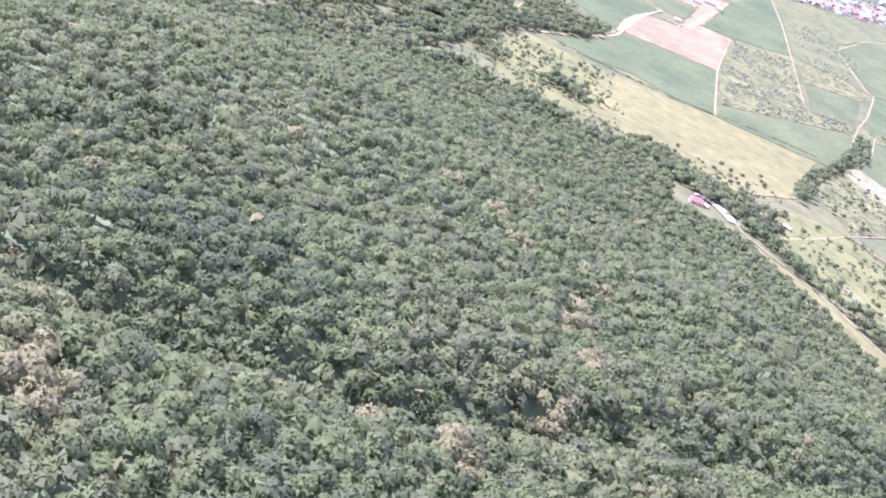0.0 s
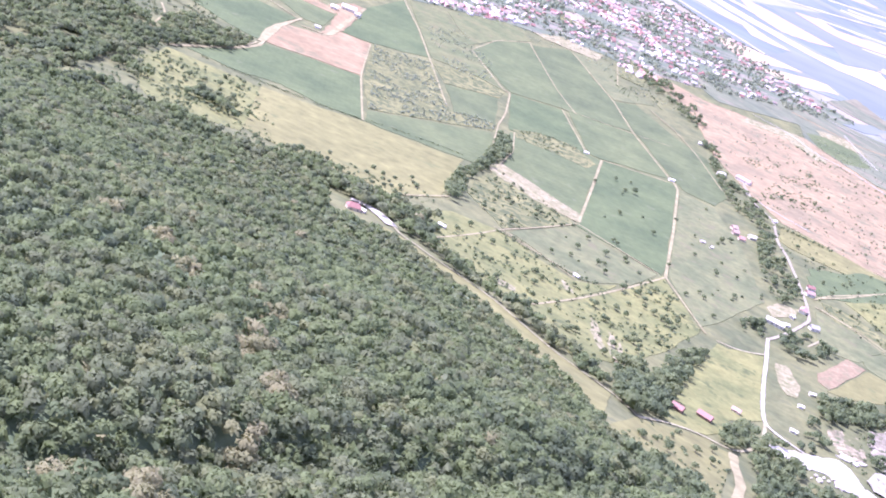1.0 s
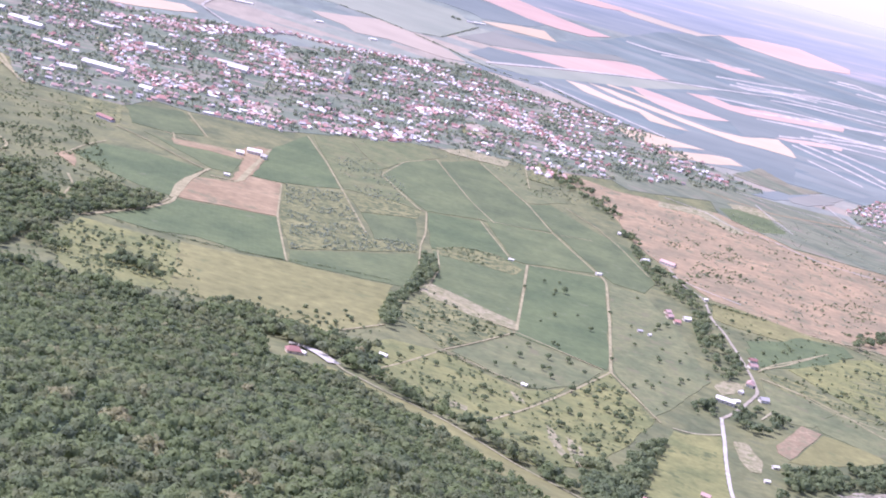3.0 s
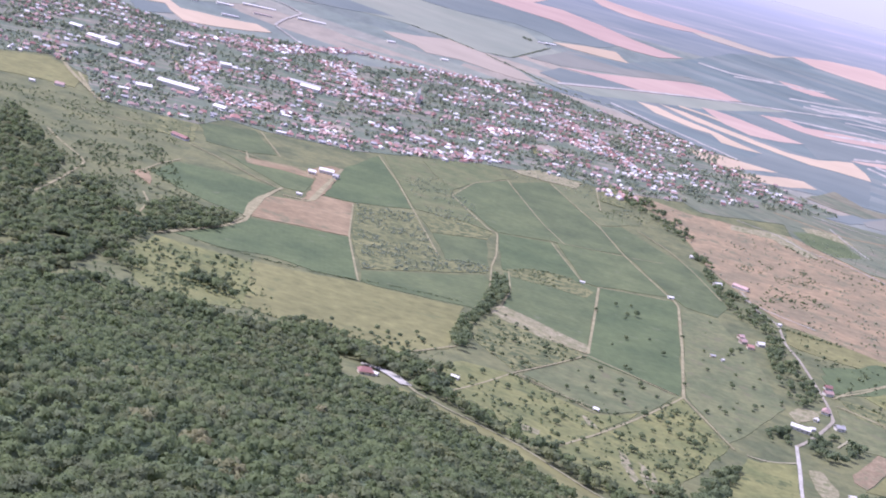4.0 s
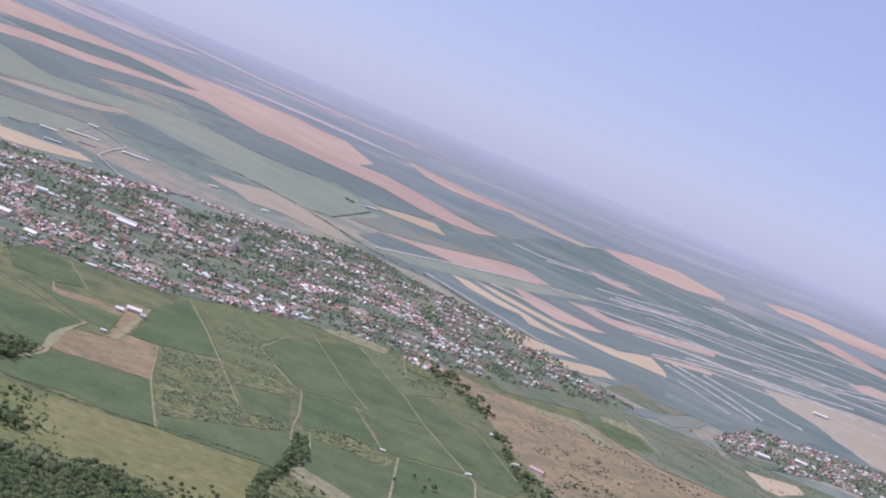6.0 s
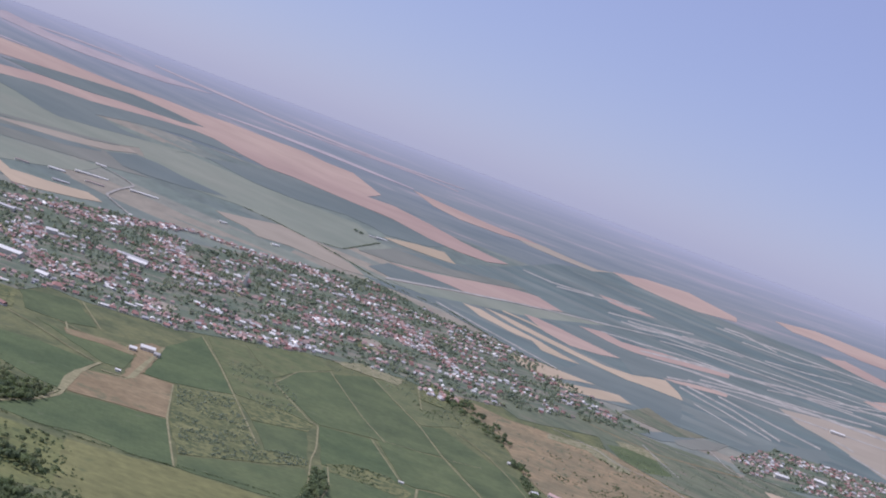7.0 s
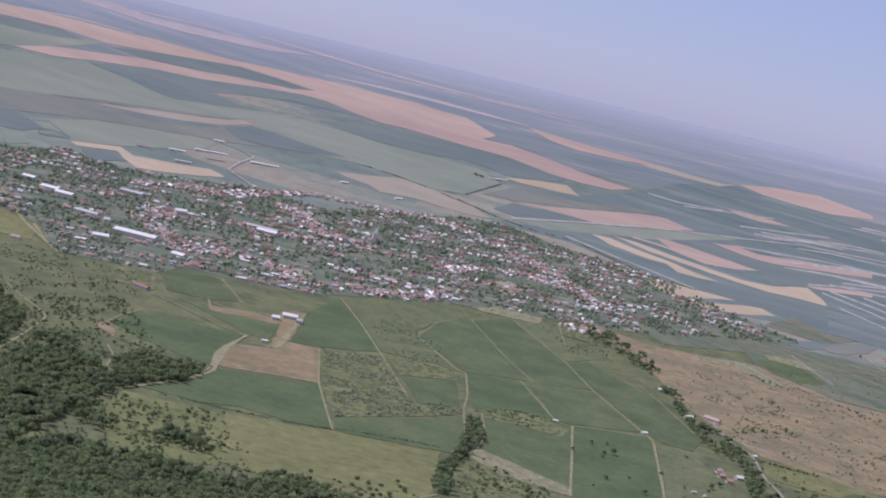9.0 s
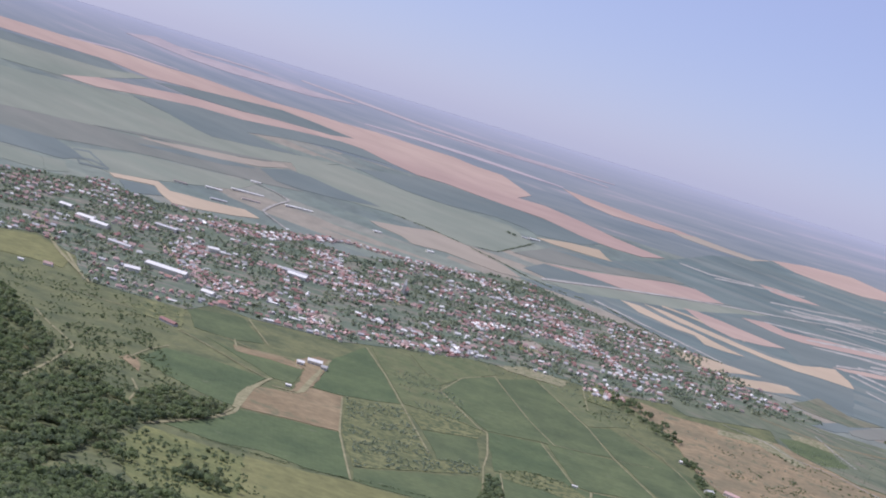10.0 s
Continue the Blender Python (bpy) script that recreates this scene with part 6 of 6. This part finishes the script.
lone_building("winery", -196, 1880, 8, 12, 10, 4.5, 2.5, 0, WHITE, "white winery wing with a pale roof", 0.0)
lone_building("winery", -164, 1893, -10, 10, 9, 4.5, 2.5, 0, GREY, "white winery wing with a grey roof", 0.0)
lone_building("shed", -188, 1716, 5, 11, 7, 3.2, 1.5, 0, WHITE, "white shed beside the ploughed parcel", 0.0)
lone_building("stable", -384, 1880, -32, 34, 9, 3.5, 2.8, 2, RED, "long stable with a red tiled roof at the vineyard edge", 0.0)
lone_building("farmhouse", -606, 2030, 5, 16, 9, 3.6, 3.0, 0, FADED, "house with an orange tiled roof in a yellow field", 0.0)
lone_building("shed", -639, 2004, 5, 10, 5, 3.0, 1.2, 0, WHITE, "white shed in a yellow field", 0.0)
lone_building("warehouse", -490, 2300, -6, 62, 24, 6.0, 2.5, 0, WHITE, "large warehouse with a white sheet roof in the village", 0.0)
lone_building("warehouse", -722, 2590, -10, 30, 20, 5.5, 2.5, 0, WHITE, "long hall with a white sheet roof in the village", 0.0)
lone_building("warehouse", -686, 2560, -10, 30, 18, 5.5, 2.5, 0, WHITE, "long hall with a white sheet roof in the village", 0.0)
lone_building("warehouse", -526, 2205, 20, 22, 14, 5.0, 2.5, 0, WHITE, "white-roofed hall in the village", 0.0)
lone_building("warehouse", -396, 2195, -15, 18, 14, 5.0, 2.5, 0, WHITE, "white-roofed hall at the village edge", 0.0)
lone_building("warehouse", -328, 2688, -8, 44, 14, 5.0, 2.5, 0, GREY, "long hall with a pale grey roof in the village", 0.0)
lone_building("warehouse", -786, 2665, -10, 22, 14, 5.0, 2.5, 0, WHITE, "white-roofed hall in the village", 0.0)
lone_building("warehouse", -611, 2770, -8, 40, 12, 5.0, 2.0, 0, GREY, "long grey-roofed hall in the village", 0.0)
lone_building("warehouse", -605, 2415, -12, 38, 10, 4.5, 2.0, 0, GREY, "low grey-roofed hall among gardens", 0.0)
lone_building("warehouse", -492, 2670, 30, 20, 14, 5.0, 2.5, 0, WHITE, "white-roofed hall in the village", 0.0)
lone_building("warehouse", -320, 2660, -8, 34, 16, 5.0, 2.5, 0, WHITE, "white-roofed hall in the village", 0.0)
lone_building("farmhouse", -361, 2144, 25, 18, 14, 6.0, 5.0, 0, RED, "large house with a red hipped roof at the village edge", 5.0)
lone_building("warehouse", 1690, 4193, -8, 40, 14, 5.0, 2.5, 0, WHITE, "white-roofed hall in the far hamlet", 0.0)
lone_building("warehouse", 1069, 2859, 12, 30, 14, 5.0, 2.5, 0, WHITE, "white-roofed hall in the far hamlet", 0.0)
lone_building("warehouse", 1202, 2978, -20, 24, 14, 5.0, 2.5, 0, WHITE, "white-roofed hall in the far hamlet", 0.0)
lone_building("barn", -729, 3758, 24, 53, 14, 3.0, 1.6, 0, WHITE, "long white farm shed beyond the village", 0.0)
lone_building("barn", -665, 3917, 23, 111, 14, 3.0, 1.6, 0, WHITE, "very long white farm shed beyond the village", 0.0)
lone_building("barn", -665, 3525, 24, 51, 15, 3.0, 1.6, 0, GREY, "long grey farm shed beyond the village", 0.0)
lone_building("barn", -711, 4290, 19, 39, 14, 3.0, 1.6, 0, WHITE, "white farm shed at the end of a track", 0.0)
lone_building("barn", -512, 3910, 21, 96, 15, 3.0, 1.6, 0, WHITE, "long white farm shed beside a track", 0.0)
lone_building("barn", -801, 3665, 18, 42, 15, 3.0, 1.6, 0, BROWN, "low dark farm shed in a field", 0.0)
lone_building("barn", -621, 3744, 20, 60, 14, 3.0, 1.6, 0, BROWN, "low dark farm shed beyond the village", 0.0)
lone_building("barn", -285, 3926, 32, 28, 17, 3.0, 1.6, 0, WHITE, "white farm shed in a green field", 0.0)
lone_building("barn", -124, 3827, 30, 25, 17, 3.0, 1.6, 0, WHITE, "small white farm shed in a green field", 0.0)
lone_building("barn", 201, 5370, 33, 62, 21, 3.0, 1.6, 0, WHITE, "pale farm hall out on the plain", 0.0)
lone_building("barn", 162, 5311, 2, 26, 19, 3.0, 1.6, 0, GREY, "grey farm hall out on the plain", 0.0)

# boulders and blocks lying about the quarry
def make_boulder(size, r):
    bm = bmesh.new()
    bmesh.ops.create_icosphere(bm, subdivisions=2, radius=size)
    for v in bm.verts:
        v.co *= 1 + 0.28 * noise.noise(v.co * (1.3 / size) + Vector((r.uniform(0, 50), 0, 0)))
        v.co.z = max(v.co.z * 0.7, -size * 0.3)
    me = bpy.data.meshes.new("boulder")
    bm.to_mesh(me)
    bm.free()
    me.materials.append(M_STONE)
    return tagged(new("boulder", me), "pale angular boulder on the quarry ground", "boulder", "quarry boulders")


M_STONE = plain_material("pale_limestone", (0.46, 0.42, 0.35), 0.9, 0.7, 0.3, per_thing=0.3)
boulder_kinds = [make_boulder(size, rng) for size in (1.0, 1.5, 2.1)]
for i, (x, y) in enumerate([(337, 865), (343, 876), (344, 868), (350, 880), (353, 877), (360, 890), (358, 878), (360, 874), (363, 874), (389, 969), (392, 969), (385, 970), (340, 905), (477, 1091), (450, 963), (455, 971), (430, 1038), (426, 1017)]):
    stone = boulder_kinds[i] if i < 3 else copy_thing(boulder_kinds[i % 3], Matrix.Identity(4))
    stand(stone, x, y, rng.uniform(0, 360), 0.9, rng.uniform(0.8, 1.3))

# church with a steeple
church = make_house("church", 26, 12, 8, 6, M_WALLS[0], RED, "white village church with a pointed steeple", 0.0, windows=0, chimney=False, category="church")
bm = bmesh.new()
box(bm, -17, -3, -1, -11, 3, 20)
part("tower", bm, M_WALLS[0], church)
bm = bmesh.new()
tip = bm.verts.new((-14, 0, 33))
ring = [bm.verts.new((-14 + 3.3 * a, 3.3 * b, 20)) for a, b in ((-1, -1), (1, -1), (1, 1), (-1, 1))]
for i in range(4):
    bm.faces.new((ring[i], ring[(i + 1) % 4], tip))
part("spire", bm, WHITE, church)
stand(church, -123, 2890, 80)

# ---- village houses ----
house_kinds = []
for i, (length, depth, tall, rise, wall, roof, hip) in enumerate(((13, 9, 3.6, 3.6, 0, FADED, 2.0), (12, 8, 3.4, 3.4, 0, RED, 0.0), (16, 9, 3.6, 3.6, 1, FADED, 0.0), (11, 10, 4.2, 3.8, 0, BROWN, 3.0),
                                                                  (18, 8, 3.2, 3.2, 0, RED, 0.0), (14, 8, 3.4, 2.6, 2, GREY, 0.0), (12, 9, 5.6, 3.4, 0, FADED, 3.0), (20, 9, 3.4, 2.0, 0, WHITE, 0.0))):
    tone = {FADED: "faded red tiled", RED: "red tiled", BROWN: "brown tiled", GREY: "grey sheet", WHITE: "white sheet"}[roof]
    h = make_house("house", length, depth, tall, rise, M_WALLS[wall], roof, f"{('white', 'ochre', 'grey')[wall]} village house with a {tone} roof", hip, windows=2, chimney=roof not in (GREY, WHITE))
    h["group"] = "village houses"
    house_kinds.append(h)
WEIGHTS = (5, 3, 4, 4, 2, 4, 3, 2)


def village_plots(poly, along, street, gardens, turn, r):
    """House plots in rows on both sides of streets, with gardens between the rows."""
    c, s = math.cos(radians(turn)), math.sin(radians(turn))
    xs = [p[0] * c + p[1] * s for p in poly]
    ys = [-p[0] * s + p[1] * c for p in poly]
    out, v, row = [], min(ys), 0
    while v < max(ys):
        u = min(xs)
        while u < max(xs):
            bend = 14 * math.sin(u / 170 + v / 300)
            uu, vv = u + r.uniform(-4, 4), v + bend + r.gauss(0, 4)
            x, y = uu * c - vv * s, uu * s + vv * c
            if inside(poly, x, y) and noise.noise(Vector((x / 70, y / 150, 5.0))) > -0.02:
                out.append((x, y, turn + r.choice((0, 0, 90)) + r.gauss(0, 6)))
            u += along * r.uniform(0.75, 1.5)
        v += street if row % 2 == 0 else gardens
        row += 1
    return out


def street_plots(r):
    """House plots side by side along the village streets."""
    out = []
    for line in STREETS:
        for (x1, y1), (x2, y2) in zip(line, line[1:]):
            far = math.hypot(x2 - x1, y2 - y1)
            turn = math.degrees(math.atan2(y2 - y1, x2 - x1))
            for i in range(int(far / 11)):
                for side in (-24, -9, 9, 24):
                    if r.random() < (0.85 if abs(side) < 10 else 0.5):
                        k = (i + r.uniform(-0.3, 0.3)) * 11 / far
                        w = side + r.gauss(0, 3)
                        out.append((x1 + (x2 - x1) * k - (y2 - y1) / far * w, y1 + (y2 - y1) * k + (x2 - x1) / far * w, turn + r.choice((0, 90)) + r.gauss(0, 5)))
    return out


plots = street_plots(rng) + village_plots(VILLAGE, 14, 22, 50, 12, rng)
plots.sort(key=lambda p: math.hypot(p[0], p[1]))
near_plots, far_plots = plots[:290], plots[290:] + village_plots(VILLAGE_EAST, 12, 20, 34, 8, rng)
used = set()
for x, y, turn in near_plots:
    proto = rng.choices(house_kinds, WEIGHTS)[0]
    if proto not in used:
        used.add(proto)
        stand(proto, x, y, turn, 0.3, rng.uniform(0.5, 0.85))
    else:
        stand(copy_thing(proto, Matrix.Identity(4)), x, y, turn, 0.3, rng.uniform(0.5, 0.85))
# the houses further back, joined by roof colour
for k, (roof, share) in enumerate(((FADED, 0.36), (RED, 0.2), (BROWN, 0.14), (GREY, 0.16), (WHITE, 0.14))):
    verts, faces, slots = [], [], []
    for i, (x, y, turn) in enumerate(far_plots):
        pick = (i * 0.618034) % 1.0
        low = (0, 0.36, 0.56, 0.7, 0.86)[k]
        if not low <= pick < low + share:
            continue
        bm = bmesh.new()
        length, depth, tall = rng.uniform(5, 12), rng.uniform(5, 7), rng.uniform(2.2, 3.2)
        box(bm, -length / 2, -depth / 2, -1, length / 2, depth / 2, tall)
        walls = len(bm.faces)
        gable_roof(bm, length, depth, tall, rng.uniform(2.0, 2.8), hip=rng.choice((0, 2.0)))
        bm.verts.index_update()
        sc = shrink(x, y)
        m = Matrix.Translation(lay(x, y, 0.5)) @ pose(0, 0, 0, 0, 0, turn) @ Matrix.Diagonal((sc, sc, sc, 1))
        start = len(verts)
        verts += [m @ v.co for v in bm.verts]
        for j, f in enumerate(bm.faces):
            faces.append([start + v.index for v in f.verts])
            slots.append(0 if j < walls else 1)
        bm.free()
    if not verts:
        continue
    ob = mesh_object("distant_houses", verts, faces, M_WALLS[0 if k % 2 == 0 else 1])
    ob.data.materials.append(roof)
    ob.data.polygons.foreach_set("material_index", slots)
    tagged(ob, "far village houses with tiled roofs among gardens", "houses", kind="stuff")

# garden trees between the houses, many of them in rows along the strip gardens
GARDEN_TURN = radians(12)
for poly, count in ((VILLAGE, 16500), (VILLAGE_EAST, 1200)):
    trees = []
    for x, y in scatter(poly, count, rng):
        if noise.noise(Vector((x / 60, y / 90, 8.0))) < -0.16:
            continue
        if rng.random() < 0.55:
            u, v = x * math.cos(GARDEN_TURN) + y * math.sin(GARDEN_TURN), -x * math.sin(GARDEN_TURN) + y * math.cos(GARDEN_TURN)
            v = round(v / 27) * 27 + 9 * math.sin(u / 120) + rng.gauss(0, 2.0)
            x, y = u * math.cos(GARDEN_TURN) - v * math.sin(GARDEN_TURN), u * math.sin(GARDEN_TURN) + v * math.cos(GARDEN_TURN)
            if not inside(poly, x, y):
                continue
        p, s = lay(x, y), shrink(x, y)
        radius = rng.choice((rng.uniform(1.4, 2.6), rng.uniform(2.2, 4.0))) * s
        trees.append((p.x, p.y, p.z, radius, radius * rng.uniform(1.1, 1.9), min(0.93, max(0.0, 0.45 + 0.7 * noise.noise(Vector((x / 90, y / 90, 2.0))) + rng.gauss(0, 0.22)))))
    v, t = foliage(nrng, trees, 11, 3.4)
    tagged(foliage_object("garden_trees", v, t, M_HAZED_LEAF), "dark green garden trees between the village houses", "trees", kind="stuff")
M_GARDENS = soil_material("village_gardens", (0.101, 0.130, 0.086), (0.151, 0.171, 0.110), patch=40, grain=9, parcels=(14, 46, 11, ((0.102, 0.136, 0.086), (0.136, 0.164, 0.103), (0.088, 0.119, 0.079), (0.207, 0.187, 0.142), (0.121, 0.151, 0.097), (0.282, 0.231, 0.180), (0.157, 0.174, 0.106))))
ground_patch("village_ground", VILLAGE, M_GARDENS, "green gardens and yards between the village houses", 0.45, "gardens", step=60)
ground_patch("village_ground", VILLAGE_EAST, M_GARDENS, "green gardens and yards in the far hamlet", 0.9, "gardens", step=60)


# ---- low shrubs dotted over pasture, fallow and the dry slope ----
def shrubs(poly, count, mat):
    """Low shrubs strewn in drifts over grassland."""
    plants = []
    for x, y in scatter(poly, count, rng):
        if noise.noise(Vector((x / 38, y / 55, 14.0))) < -0.12:
            continue
        radius = rng.uniform(0.6, 2.1)
        p = lay(x, y, 0.1)
        plants.append((p.x, p.y, p.z, radius, radius * rng.uniform(0.9, 1.4), rng.uniform(0, 0.93)))
    v, t = foliage(nrng, plants, 20, 1.1, lumps=3)
    tagged(foliage_object("shrubs", v, t, mat), "low green shrubs dotted over dry grassland", "shrubs", kind="stuff")


shrubs([(-420, 1250), (-400, 1500), (-330, 1560), (-240, 1500), (-270, 1290), (-290, 1180)], 700, M_FOREST)
shrubs([(-300, 960), (-290, 1250), (-180, 1310), (-150, 1130), (-60, 1085), (-200, 1010)], 620, M_LEAF)
shrubs([(-700, 1560), (-700, 1900), (-560, 2000), (-380, 1900), (-350, 1700), (-300, 1580), (-400, 1480)], 1500, M_FOREST)
shrubs([(40, 1030), (91, 1157), (175, 1120), (257, 1270), (290, 1130), (200, 930), (160, 850), (115, 949)], 420, M_LEAF)
shrubs([(430, 1842), (475, 1960), (600, 1990), (520, 1880), (440, 1800)], 200, M_LEAF)
shrubs([(450, 1800), (420, 2200), (560, 2350), (900, 2200), (1020, 1900), (800, 1720), (560, 1700)], 900, M_LEAF)
shrubs([(576, 2340), (700, 2190), (860, 2170), (860, 2140), (690, 2160), (560, 2300)], 130, M_LEAF)
shrubs([(380, 960), (430, 1080), (520, 1140), (500, 1000), (420, 900)], 140, M_LEAF)
shrubs([(165, 700), (200, 790), (270, 830), (225, 640)], 90, M_LEAF)
shrubs([(269, 2480), (399, 2401), (596, 2438), (699, 2273), (934, 2242), (754, 1705), (562, 1688), (457, 1746), (416, 1846)], 420, M_HAZED_LEAF)
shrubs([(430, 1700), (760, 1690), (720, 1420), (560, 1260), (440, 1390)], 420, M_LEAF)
shrubs([(-116, 1755), (-42, 1798), (1, 1587), (63, 1602), (60, 1558), (-38, 1449), (-72, 1413)], 1300, M_HAZED_LEAF)
shrubs([(76, 1390), (158, 1321), (166, 1308), (93, 1168), (55, 1241)], 150, M_LEAF)
shrubs([(-170, 1310), (-110, 1110), (-60, 1085), (-200, 1040), (-265, 1190), (-260, 1290)], 330, M_LEAF)
shrubs([(-480, 1640), (-360, 1980), (-560, 2000), (-700, 1900), (-620, 1640)], 420, M_LEAF)
shrubs([(-150, 1105), (40, 1180), (30, 1130), (-20, 1075), (-100, 1075)], 160, M_LEAF)
shrubs([(10, 1063), (90, 1154), (206, 1157), (258, 1264), (285, 1136), (203, 931), (116, 942)], 240, M_LEAF)
shrubs([(560, 2470), (700, 2300), (980, 2245), (1080, 2140), (1280, 2300), (1240, 2680), (940, 2720), (780, 2560)], 900, M_HAZED_LEAF)
shrubs([(-1000, 1600), (-760, 1950), (-640, 1980), (-560, 1750), (-620, 1560)], 500, M_FOREST)
shrubs([(-60, 2240), (30, 2370), (210, 2440), (300, 2380), (380, 2240), (300, 2170), (150, 2330), (85, 2290)], 260, M_HAZED_LEAF)
shrubs([(-420, 1260), (-480, 1640), (-380, 1800), (-300, 1560), (-240, 1500), (-340, 1400)], 1100, M_LEAF)
shrubs([(426, 2060), (500, 2140), (600, 2150), (560, 2040), (470, 1990)], 260, M_LEAF)
shrubs([(600, 1850), (700, 1960), (770, 1950), (700, 1850)], 160, M_LEAF)
shrubs([(218, 2284), (266, 2345), (302, 2248), (311, 2172), (271, 2148), (234, 2169)], 150, M_LEAF)
shrubs([(84, 1618), (118, 1658), (162, 1672), (192, 1624), (180, 1579), (138, 1586), (93, 1576)], 160, M_LEAF)
shrubs([(-79, 2034), (-29, 2128), (33, 1962), (57, 1873), (2, 1783), (-44, 1877)], 420, M_HAZED_LEAF)
